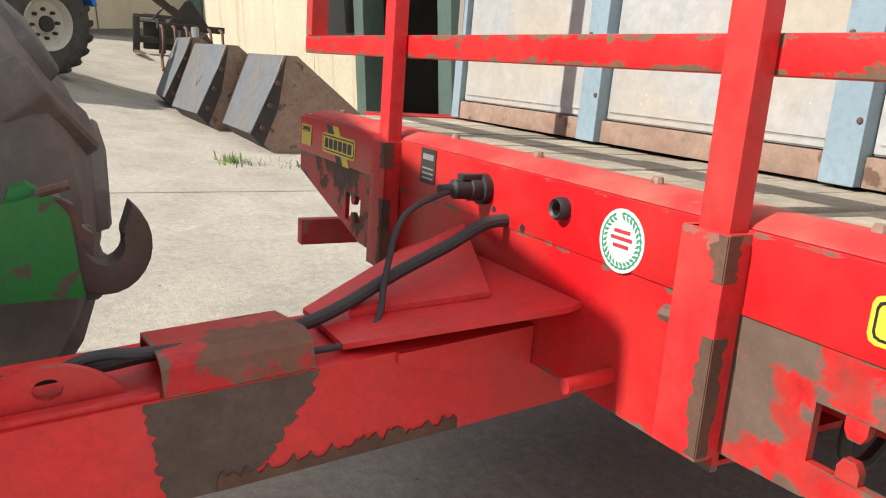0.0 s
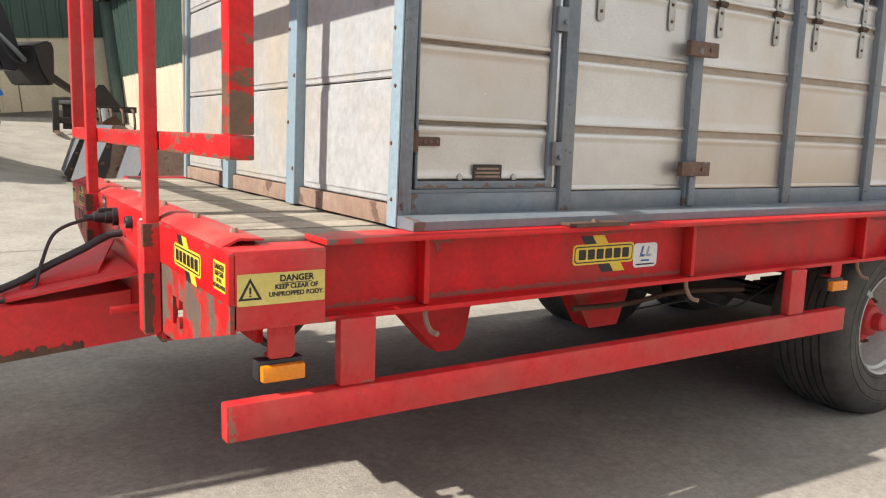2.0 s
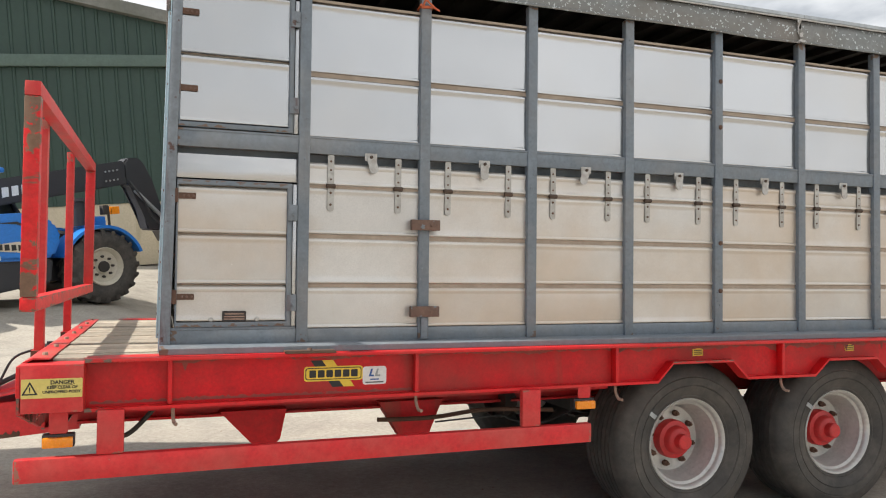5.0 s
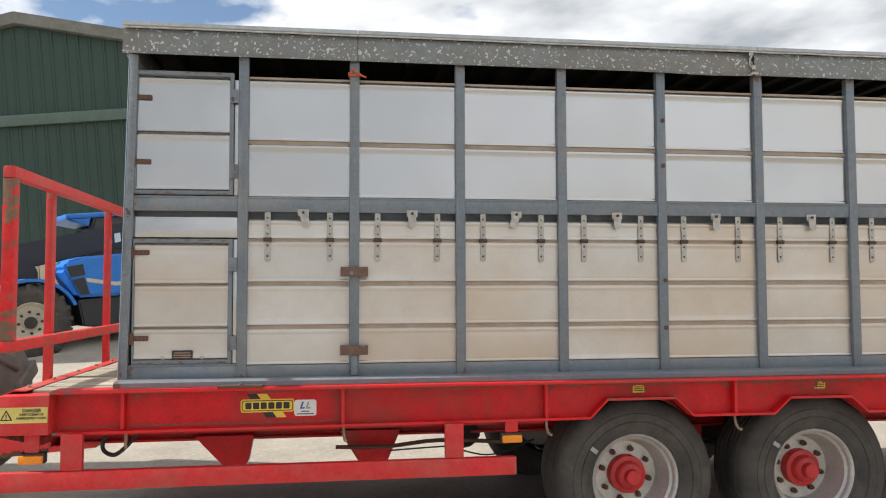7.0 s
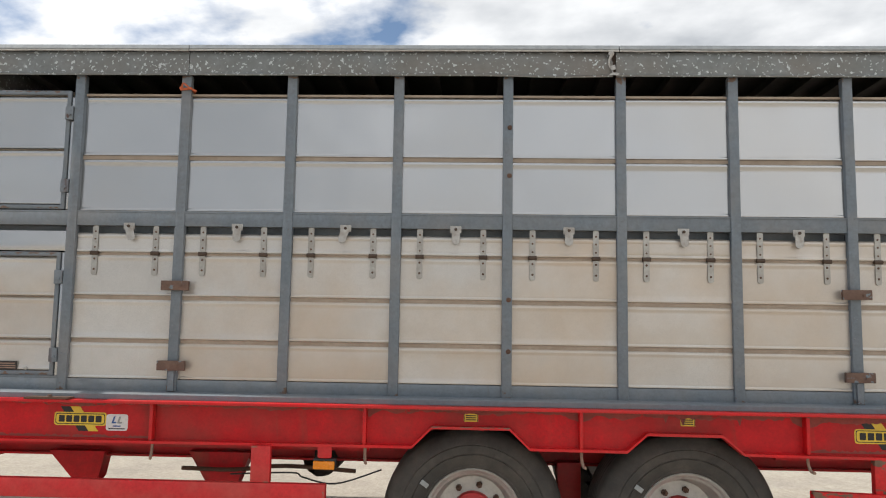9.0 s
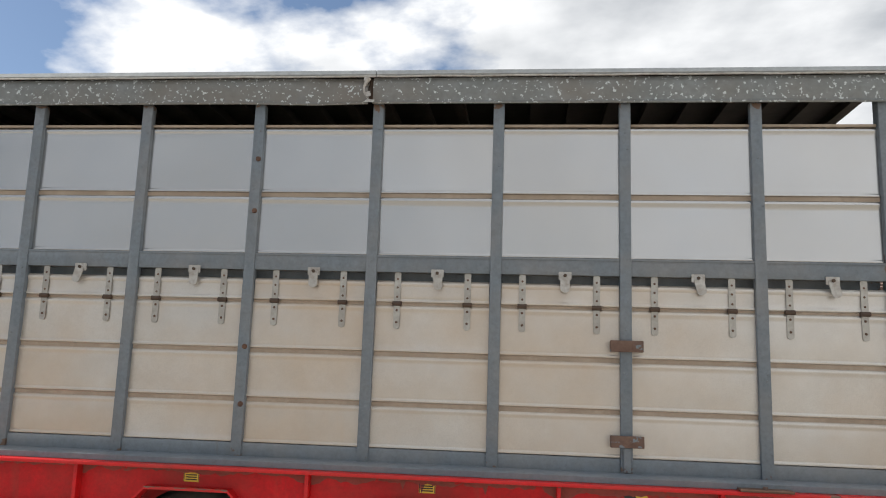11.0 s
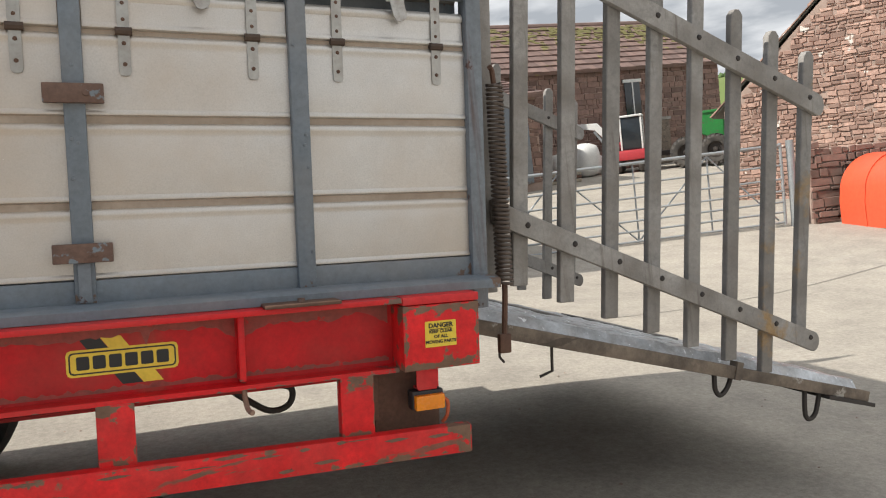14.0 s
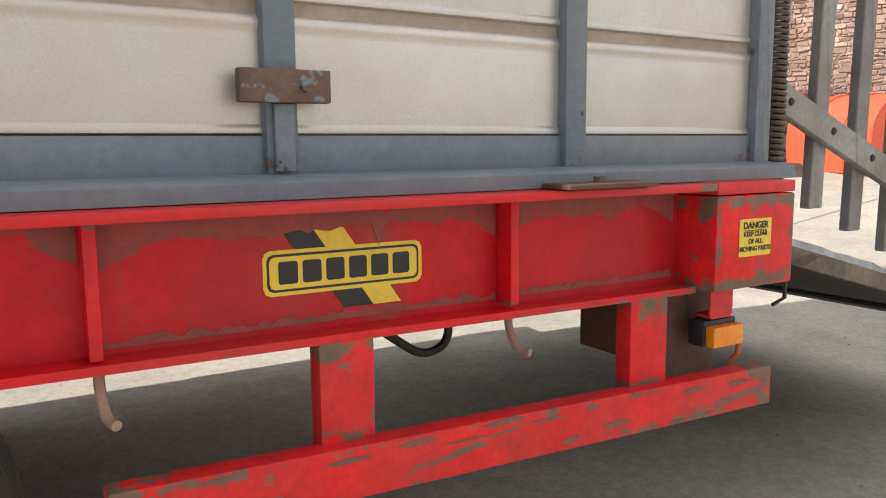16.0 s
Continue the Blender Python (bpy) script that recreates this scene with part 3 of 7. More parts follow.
# ---- the trailer ----
trailer = thing("flatbed_trailer", (3.2, W / 2, 0), "red painted flatbed farm trailer with worn paint and twin axles", "trailer")
RAIL_LOW = [(0.236, 0.768), (2.946, 0.776), (3.042, 0.872), (3.425, 0.872), (3.526, 0.776), (3.996, 0.774), (4.095, 0.860), (4.459, 0.858), (4.561, 0.772), (5.985, 0.762)]


def side_rail(y0, s):
    """One long channel: web, flanges and stiffeners. s: +1 for the near side, -1 for the far one."""
    def yy(d):
        return y0 + s * d
    web = part("chassis_rail", prismed(RAIL_LOW + [(5.985, 0.957), (0.236, 0.957)], "y", yy(0.102), yy(0.112)), RED_DUSTY, trailer, "red channel side rail with dusty web")
    part("top_flange", boxed(0.236, 5.985, yy(0.0), yy(0.14), 0.957, 0.972, bevel=0.003), RED, web)
    bm = bmesh.new()
    for a, b in zip(RAIL_LOW, RAIL_LOW[1:]):
        prism(bm, [(a[0], a[1] - 0.013), (b[0], b[1] - 0.013), (b[0], b[1]), (a[0], a[1])], "y", yy(0.046), yy(0.125))
    part("bottom_flange", bm, RED, web)
    for x in (0.558, 1.636, 2.708, 3.776, 4.868, 5.540):
        part("stiffener", boxed(x - 0.009, x + 0.009, yy(0.056), yy(0.102), 0.772, 0.957, bevel=0.004), RED, web)
    return web


near_rail = side_rail(0.0, 1)
far_rail = side_rail(W, -1)


def rail_grime():
    """Brown road dirt caked under the top flange and along the foot of the near web, bay by bay."""
    r = random.Random(83)
    bays = [0.240, 0.558, 1.636, 2.708, 3.776, 4.868, 5.540, 5.983]
    for i, (a, b) in enumerate(zip(bays, bays[1:])):
        a, b = a + 0.011, b - 0.011
        deep = 0.008 + 0.005 * i
        n = max(int((b - a) / 0.012), 6)
        edge = []
        level = 0.0
        for k in range(n + 1):
            level = 0.8 * level + r.uniform(-0.006, 0.006)
            near_end = max(0.0, 1 - min(k, n - k) * 0.012 / 0.07)
            drip = 0.035 if r.random() < 0.03 else 0.0
            edge.append((b - (b - a) * k / n, 0.9565 - max(0.004, deep + level + 0.030 * near_end * (i > 2) + drip)))
        part("grime_strip", prismed([(a, 0.9565), (b, 0.9565)] + edge, "y", 0.1005, 0.1022), RAIL_GRIME, near_rail, "brown road grime under the flange")
        if 2 <= i <= 4:
            continue
        foot = [(b - (b - a) * k / n, 0.7795 + max(0.002, 0.009 + r.uniform(-0.006, 0.006))) for k in range(n + 1)]
        part("grime_strip", prismed([(a, 0.7775), (b, 0.7775)] + foot, "y", 0.1005, 0.1022), RAIL_GRIME, near_rail)


rail_grime()
for y0, s in ((0.0, 1), (W, -1)):
    part("corner_box", boxed(0.004, 0.236, y0, y0 + s * 0.12, 0.766, 0.955, bevel=0.006), RED_FADED, trailer, "faded red corner box")
    part("corner_box", boxed(5.985, 6.226, y0, y0 + s * 0.12, 0.756, 0.947, bevel=0.006), RED_SCUFF, trailer, "scuffed red rear corner box")
    part("corner_cap", boxed(5.986, 6.226, min(y0, y0 + s * 0.145), max(y0, y0 + s * 0.145), 0.949, 0.973, bevel=0.004), RED_FADED, trailer)


def front_beam():
    up = boxed(-0.004, 0.016, 0.0, W, 0.828, 0.950, bevel=0.004)
    beam = part("front_beam", up, RED, trailer, "bright red front crossbeam")
    def low(pts, name="lower_plate", mat=BEAM_LOW):
        return part(name, prismed(pts, "x", 0.0, 0.014), mat, beam, "red lower plate worn to brown" if name == "lower_plate" else "")
    for s in (1, -1):
        def q(pts):
            return [(y if s > 0 else W - y, z) for y, z in pts]
        low(q([(0.0, 0.828), (0.430, 0.828), (0.430, 0.648), (0.0, 0.762)]))
        low(q([(0.430, 0.828), (0.545, 0.828), (0.545, 0.752), (0.430, 0.752)]))
        low(q([(0.430, 0.668), (0.545, 0.668), (0.545, 0.617), (0.430, 0.648)]))
        low(q([(0.545, 0.828), (0.690, 0.828), (0.690, 0.612), (0.545, 0.617)]))
        low(q([(0.472, 0.754), (0.503, 0.754), (0.503, 0.735), (0.496, 0.723), (0.479, 0.723), (0.472, 0.735)]))
        low(q([(0.472, 0.666), (0.503, 0.666), (0.503, 0.685), (0.496, 0.697), (0.479, 0.697), (0.472, 0.685)]))
    part("centre_plate", prismed([(0.690, 0.828), (W - 0.690, 0.828), (W - 0.690, 0.575), (0.690, 0.575)], "x", 0.0, 0.014), RED, beam)
    part("bottom_fold", boxed(0.014, 0.10, 0.70, W - 0.70, 0.575, 0.585, bevel=0.002), RED, beam)
    part("rear_channel", boxed(0.10, 0.12, 0.12, W - 0.12, 0.70, 0.94, bevel=0.003), RED_DUSTY, beam)
    # folded tread cover along the front edge of the deck
    part("front_cover", prismed([(0.002, 0.951), (0.006, 0.957), (0.045, 0.974), (0.106, 0.971), (0.106, 0.966), (0.045, 0.968), (0.012, 0.951)], "y", 0.075, W - 0.075), COVER_RED, beam, "folded red cover strip with worn edge")
    for y in (0.20, 0.55, 0.95, 1.30, 1.65, 2.05, 2.40):
        bm = bmesh.new()
        lathe(bm, [(0.0005, 0.012), (0.009, 0.012), (0.011, 0.006), (0.011, 0.0), (0.0005, 0.0)], Matrix.Translation((0.072, y, 0.972)), 8, False)
        part("cover_bolt", bm, RUST_BAND, beam)
    return beam


beam = front_beam()


def headboard():
    y0, y1 = 0.003, W - 0.003
    t = 0.058
    frame_bm = boxed(0.002, 0.002 + t, y0, y1, 2.005, 2.063, bevel=0.005)
    head = part("headboard", frame_bm, RED_FADED, trailer, "red square-tube headboard frame with worn paint")
    part("bottom_tube", boxed(0.002, 0.002 + t, y0, y1, 1.160, 1.216, bevel=0.005), RED_SCUFF, head, "red tube with paint worn brown in places")
    part("side_tube", boxed(0.002, 0.002 + t, y0, y0 + t, 1.217, 2.004, bevel=0.005), RED_SCUFF, head)
    part("side_tube", boxed(0.002, 0.002 + t, y1 - t, y1, 1.217, 2.004, bevel=0.005), RED_FADED, head)
    for y in (0.690, 1.806):
        part("post", boxed(-0.040, 0.0, y, y + 0.058, 0.63, 2.030, bevel=0.005), RED_FADED, head, "faded red square post")
        bm = bmesh.new()
        a, b = y - 0.010, y + 0.078
        prism(bm, [(-0.046, 0.945), (-0.004, 0.945), (-0.004, 0.615), (-0.02, 0.606), (-0.046, 0.606)], "y", a, a + 0.011)
        prism(bm, [(-0.046, 0.945), (-0.004, 0.945), (-0.004, 0.615), (-0.02, 0.606), (-0.046, 0.606)], "y", b - 0.011, b)
        box(bm, -0.050, -0.041, a, b, 0.606, 0.945, 0.003)
        socket = part("post_socket", bm, RED_FADED, head, "red channel socket with rusty edge")
        ragged = random.Random(int(y * 100))
        for z0, z1, w0 in ((0.612, 0.795, 0.022), (0.875, 0.943, 0.026)):
            zs = np.linspace(z0, z1, 16)
            edge = [(a + 0.001 + w0 * (0.55 + 0.75 * ragged.random()), z) for z in zs]
            part("rust_strip", prismed([(a + 0.001, z0), *edge, (a + 0.001, z1)], "x", -0.0512, -0.0500), STEEL_RUST, socket)
            edge = [(-0.049 + 0.030 * (0.6 + 0.4 * ragged.random()), z) for z in zs]
            part("rust_strip", prismed([(-0.050, z0), *edge, (-0.050, z1)], "y", a - 0.0012, a + 0.0005), STEEL_RUST, socket)
        bm = bmesh.new()
        tube(bm, [(-0.035, b - 0.002, 0.80), (-0.035, b + 0.022, 0.80)], 0.014, 8)
        tube(bm, [(-0.035, b + 0.006, 0.80), (-0.035, b + 0.03, 0.795)], 0.008, 8)
        part("clamp_bolt", bm, LATCH, socket)
    return head


head = headboard()


# drawbar, which falls slightly towards the tractor
def drawbar():
    def z(x):
        return 0.655 + 0.083 * x
    bm = prismed([(-2.6, z(-2.6)), (0.12, z(0.12)), (0.12, z(0.12) - 0.185), (-2.6, z(-2.6) - 0.185)], "y", 1.165, 1.435)
    bar = part("drawbar", bm, DRAWBAR_RED, trailer, "red box drawbar with worn brown patches")
    part("drawbar_tail", boxed(0.121, 1.9, 1.165, 1.435, 0.56, 0.74, bevel=0.005), RED_DUSTY, bar)
    # broad worn patch and bare lower edge
    def skin(pts, face=1.1635):
        return prismed(pts, "y", face, 1.166)
    rnd = random.Random(4)
    patch = [(-0.735, 0.002), (-0.44, 0.002), (-0.47, 0.06), (-0.505, 0.10), (-0.53, 0.15), (-0.62, 0.184), (-0.70, 0.184), (-0.715, 0.10)]
    rim = []
    for (xa, da), (xb, db) in zip(patch, patch[1:] + patch[:1]):
        flat_run = da == db
        for k in range(10):
            u = k / 10
            x_, d_ = xa + (xb - xa) * u, da + (db - da) * u
            rim.append((x_ + (0 if flat_run else rnd.uniform(-0.008, 0.008)), z(x_) - d_))
    part("worn_patch", skin(rim), BEAM_RUST, bar, "brown patch worn through the red paint")
    top = [(x, z(x) - 0.184 + 0.014 + 0.022 * rnd.random()) for x in np.linspace(-0.16, -0.62, 60)]
    part("bare_edge", skin([(-0.62, z(-0.62) - 0.184), (-0.16, z(-0.16) - 0.184)] + top, 1.1610), STEEL_RUST, bar, "bare rusty lower edge")
    # top plates
    def slab(pts, name, dz=0.0, mat=RED):
        m = bmesh.new()
        lo = [m.verts.new((x, y, z(x) + 0.001 + dz)) for x, y in pts]
        hi = [m.verts.new((x, y, z(x) + 0.013 + dz)) for x, y in pts]
        m.faces.new(lo), m.faces.new(hi[::-1])
        for i in range(len(pts)):
            j = (i + 1) % len(pts)
            m.faces.new((lo[i], hi[i], hi[j], lo[j]))
        return part(name, m, mat, bar)
    # the gusset climbs from the bar to the beam and is folded up on its far side
    def zg(x):
        return 0.642 + 0.26 * (x + 0.35)
    def tilted(pts, name):
        m = bmesh.new()
        lo = [m.verts.new(p) for p in pts]
        hi = [m.verts.new((p[0], p[1], p[2] + 0.011)) for p in pts]
        m.faces.new(lo), m.faces.new(hi[::-1])
        for i in range(len(pts)):
            j = (i + 1) % len(pts)
            m.faces.new((lo[i], hi[i], hi[j], lo[j]))
        return part(name, m, DRAWBAR_RED, bar)
    plate_ob = tilted([(x, y, zg(x)) for x, y in ((-0.002, 1.022), (-0.002, 1.575), (-0.10, 1.57), (-0.39, 1.42), (-0.39, 1.20), (-0.31, 1.16), (-0.10, 1.055), (-0.03, 1.022))], "gusset_plate")
    tilted([(-0.003, 1.455, 0.790), (-0.105, 1.17, zg(-0.105) + 0.012), (-0.34, 1.30, zg(-0.34) + 0.012), (-0.20, 1.44, 0.72)], "upright_gusset")
    part("gusset_web", prismed([(-0.003, z(0) + 0.0), (-0.003, z(0) - 0.10), (-0.10, z(0) - 0.10), (-0.30, z(-0.30) - 0.02), (-0.30, z(-0.30) - 0.001)], "y", 1.155, 1.164), DRAWBAR_RED, bar)
    # folded hose cover
    m = bmesh.new()
    a, b = -0.703, -0.452
    prism(m, [(1.166, 0.0), (1.172, 0.046), (1.190, 0.058), (1.222, 0.060), (1.400, 0.032), (1.425, 0.0), (1.417, 0.0), (1.394, 0.026), (1.222, 0.053), (1.194, 0.051), (1.179, 0.042), (1.174, 0.0)], "x", 0, b - a, Matrix.Translation((a, 0, z(a) + 0.001)) @ Matrix.Rotation(-0.083, 4, "Y"))
    cover = part("hose_cover", m, RED_WORN, bar, "folded red steel hose cover, scuffed brown")
    # lifting lug with a hole
    m = bmesh.new()
    n = 20
    ring_o, ring_i = [], []
    for k in range(n + 1):
        t = math.pi * k / n
        ring_o.append((-0.865 + 0.085 * math.cos(t) * (1 + 0.35 * abs(math.cos(t))), 0.075 * math.sin(t)))
        ring_i.append((-0.865 + 0.022 * math.cos(t), 0.036 + 0.018 * math.sin(t)))
    prism(m, ring_o[:11] + ring_i[:11][::-1] + [(-0.843, 0.0)], "y", 1.205, 1.220, Matrix.Translation((0, 0, z(-0.865))))
    prism(m, ring_o[10:] + [(-0.887, 0.0)] + ring_i[10:][::-1], "y", 1.205, 1.220, Matrix.Translation((0, 0, z(-0.865))))
    prism(m, [(-0.843, 0.0), (-0.843, 0.036), (-0.847, 0.026), (-0.865, 0.018), (-0.883, 0.026), (-0.887, 0.036), (-0.887, 0.0)], "y", 1.205, 1.220, Matrix.Translation((0, 0, z(-0.865))))
    part("lifting_lug", m, RED_FADED, bar, "red steel lug with a hole")
    part("weld_strip", boxed(-1.4, -0.71, 1.172, 1.20, 0.0, 0.012, bevel=0.003, m=Matrix.Translation((0, 0, 0.655)) @ Matrix.Rotation(-0.083, 4, "Y")), RED_FADED, bar)
    part("stop_pin", tubed([(0.0, 0.925, 0.640), (-0.110, 0.917, 0.637)], 0.014, 12), RED_FADED, bar)


drawbar()
part("brake_hose", tubed(smooth_line([(0.01, 1.285, 0.842), (-0.05, 1.29, 0.835), (-0.13, 1.30, 0.79), (-0.24, 1.31, 0.735), (-0.34, 1.31, 0.682), (-0.43, 1.30, 0.652), (-0.52, 1.30, 0.642), (-0.68, 1.29, 0.632), (-0.82, 1.27, 0.622), (-1.05, 1.27, 0.605), (-1.6, 1.30, 0.58)]), 0.0135, 10), RUBBER_HOSE, trailer, "thick black rubber hose")
part("brake_hose", tubed(smooth_line([(-0.66, 1.25, 0.648), (-0.73, 1.235, 0.652), (-0.80, 1.25, 0.648), (-0.95, 1.235, 0.618), (-1.5, 1.24, 0.585)]), 0.010, 10), RUBBER_HOSE, trailer, "black rubber hose")
part("light_cable", tubed(smooth_line([(-0.055, 1.385, 0.886), (-0.12, 1.36, 0.885), (-0.22, 1.33, 0.845), (-0.27, 1.29, 0.745), (-0.30, 1.25, 0.667), (-0.36, 1.215, 0.640), (-0.45, 1.205, 0.634), (-0.52, 1.21, 0.634)]), 0.0065, 8), RUBBER_HOSE, trailer, "thin black lighting cable")
bm = bmesh.new()
lathe(bm, [(0.0005, 0.115), (0.010, 0.115), (0.012, 0.085), (0.021, 0.080), (0.022, 0.045), (0.026, 0.043), (0.026, 0.020), (0.034, 0.018), (0.034, 0.0), (0.0005, 0.0)], Matrix.Translation((-0.004, 1.375, 0.893)) @ Matrix.Rotation(-math.pi / 2, 4, "Y"), 16, False)
box(bm, -0.07, -0.02, 1.362, 1.388, 0.913, 0.926, 0.003)
part("light_plug", bm, BLACK, trailer, "black seven-pin plug in its socket")
bm = bmesh.new()
lathe(bm, [(0.013, 0.0), (0.022, 0.0), (0.022, 0.016), (0.018, 0.022), (0.013, 0.018)], Matrix.Translation((-0.004, 1.100, 0.902)) @ Matrix.Rotation(-math.pi / 2, 4, "Y"), 16)
part("cable_gland", bm, BLACK, trailer)
# holes are not cut: black discs on the beam stand for their shade
for y, z_, r in ((1.225, 0.838, 0.008), (1.335, 0.856, 0.007)):
    bm = lathe(bmesh.new(), [(0.0005, 0.0), (r, 0.0), (r, 0.0012), (0.0005, 0.0012)], Matrix.Translation((-0.004, y, z_)) @ Matrix.Rotation(-math.pi / 2, 4, "Y"), 10, False)
    part("bolt_hole_disc", bm, BLACK, trailer)


# labels on the beam and rails
maker_decal(trailer, on_front(0.360, 0.883, -0.0045), 0.272, 0.062)
maker_decal(trailer, on_front(W - 0.360, 0.883, -0.0045), 0.272, 0.062)
maker_decal(trailer, on_side(1.255, 0.868, 0.1015), 0.268, 0.066)
maker_decal(trailer, on_side(5.243, 0.860, 0.1015), 0.272, 0.070)


def danger_label(m, w, h, lines, sizes, mat, tri=False, shift=0.0):
    lab = part("warning_label", plate(bmesh.new(), m, w, h, 0.0, 0.0008, 0.003), mat, trailer, "yellow warning label with black print")
    y = h * 0.5
    for text, size in zip(lines, sizes):
        y -= size * 0.72
        words("print", text, size, m @ Matrix.Translation((shift, y, 0.0012)), INK, lab)
        if text == "DANGER":
            bm = bmesh.new()
            plate(bm, m @ Matrix.Translation((shift, y - size * 0.52, 0)), size * 3.6, size * 0.09, 0.0009, 0.0014)
            part("rule", bm, INK, lab)
        y -= size * 0.40
    if tri:
        c = m @ Matrix.Translation((-w * 0.36, 0, 0))
        r = h * 0.40
        part("triangle", prismed([(-r * 0.95, -r * 0.8), (r * 0.95, -r * 0.8), (0, r * 0.95)], "z", 0.0009, 0.0012, c), INK, lab)
        part("triangle_field", prismed([(-r * 0.62, -r * 0.62), (r * 0.62, -r * 0.62), (0, r * 0.55)], "z", 0.0012, 0.0016, c), mat, lab)
        bm = bmesh.new()
        plate(bm, c @ Matrix.Translation((0, -r * 0.05, 0)), r * 0.16, r * 0.55, 0.0016, 0.0020)
        plate(bm, c @ Matrix.Translation((0, -r * 0.47, 0)), r * 0.16, r * 0.14, 0.0016, 0.0020)
        part("mark", bm, INK, lab)


danger_label(on_side(0.124, 0.863, -0.001), 0.216, 0.075, ["DANGER", "KEEP CLEAR OF", "UNPROPPED BODY."], [0.021, 0.0155, 0.0155], PALE_YELLOW, True, 0.036)
danger_label(on_front(0.066, 0.888, -0.0045), 0.096, 0.070, ["DANGER", "KEEP CLEAR", "OF ALL", "MOVING PARTS"], [0.019, 0.013, 0.013, 0.013], YELLOW)
danger_label(on_front(W - 0.066, 0.888, -0.0045), 0.096, 0.070, ["DANGER"], [0.019], YELLOW)
danger_label(on_side(6.100, 0.860, -0.001), 0.098, 0.076, ["DANGER", "KEEP CLEAR", "OF ALL", "MOVING PARTS"], [0.019, 0.0135, 0.0135, 0.0135], YELLOW)
for x in (3.235, 4.303):
    m = on_side(x, 0.912, 0.1015)
    lab = part("small_label", plate(bmesh.new(), m, 0.072, 0.040, 0, 0.0008, 0.002), YELLOW, trailer, "small yellow label with black print bars")
    bm = bmesh.new()
    for k in range(3):
        plate(bm, m @ Matrix.Translation((0, 0.010 - 0.010 * k, 0)), 0.052, 0.005, 0.0009, 0.0013)
    plate(bm, m @ Matrix.Translation((-0.0335, 0, 0)), 0.003, 0.038, 0.0009, 0.0013)
    plate(bm, m @ Matrix.Translation((0.0335, 0, 0)), 0.003, 0.038, 0.0009, 0.0013)
    part("print_bars", bm, INK, lab)
m = on_side(1.445, 0.853, 0.1015)
lab = part("dealer_sticker", plate(bmesh.new(), m, 0.112, 0.082, 0, 0.0008, 0.012), WHITE, trailer, "torn white sticker with blue shapes")
bm = bmesh.new()
prism(bm, [(-0.028, -0.005), (-0.005, -0.005), (-0.002, 0.003), (-0.016, 0.003), (-0.008, 0.030), (-0.017, 0.030)], "z", 0.0009, 0.0014, m)
plate(bm, m @ Matrix.Translation((0, -0.018, 0)), 0.040, 0.006, 0.0009, 0.0014)
part("blue_shape", bm, BLUE_INK, lab)
part("pale_shape", prismed([(0.000, -0.005), (0.024, -0.005), (0.027, 0.003), (0.013, 0.003), (0.020, 0.030), (0.011, 0.030)], "z", 0.0009, 0.0014, m), GALV_PLAIN, lab)
part("print_bar", plate(bmesh.new(), m @ Matrix.Translation((0, -0.031, 0)), 0.085, 0.005, 0.0009, 0.0014), INK, lab)


def badge():
    m = on_front(0.937, 0.877, -0.0045)
    bm = bmesh.new()
    lathe(bm, [(0.0005, 0.0), (0.055, 0.0), (0.055, 0.0008), (0.0005, 0.0008)], m, 32, False)
    b = part("round_badge", bm, WHITE, trailer, "round white badge with a green wreath and red print bars")
    bm = bmesh.new()
    for k in range(26):
        a = math.radians(-75 + 330 * k / 25 + 15) + math.pi * 1.5 - math.radians(90)
        for r, d in ((0.047, 0.5), (0.040, -0.5)):
            c = m @ Matrix.Rotation(a, 4, "Z") @ Matrix.Translation((r, 0, 0)) @ Matrix.Rotation(d + 1.2, 4, "Z")
            prism(bm, [(-0.007, 0), (0, 0.0028), (0.007, 0), (0, -0.0028)], "z", 0.0009, 0.0014, c)
    part("wreath", bm, GREEN_INK, b)
    bm = bmesh.new()
    for y, w_ in ((0.016, 0.040), (0.004, 0.052), (-0.009, 0.038)):
        plate(bm, m @ Matrix.Translation((0, y, 0)), w_, 0.0065, 0.0009, 0.0014)
    part("print_bars", bm, RED_INK, b)


badge()
m = on_front(1.640, 0.905, -0.0045)
lab = part("maker_plate", plate(bmesh.new(), m, 0.075, 0.085, 0, 0.002, 0.003), DARK, trailer, "dark blue-grey data plate with rivets")
bm = bmesh.new()
plate(bm, m @ Matrix.Translation((0, 0.022, 0)), 0.055, 0.014, 0.0021, 0.0025)
for k in range(3):
    plate(bm, m @ Matrix.Translation((0, -0.006 - 0.012 * k, 0)), 0.055, 0.004, 0.0021, 0.0025)
part("print_bars", bm, GALV_PLAIN, lab)


# deck boards along the trailer
def deck():
    bm = boxed(0.16, 6.20, 0.145, W - 0.145, 0.925, 0.944, bevel=0.0)
    d = part("deck", bm, DARK, trailer, "steel deck bearers")
    n = 16
    step = (W - 0.28) / n
    rnd = random.Random(7)
    for k in range(n):
        y = 0.14 + step * k
        cut = 2.2 + rnd.random() * 1.6
        for a, b in ((0.108, cut), (cut + 0.006, 6.205)):
            dz = rnd.uniform(-0.004, 0.002)
            part("deck_board", boxed(a, b, y + 0.006, y + step - 0.006, 0.946, 0.968 + dz, bevel=0.004), WOOD_DECK, d)


deck()


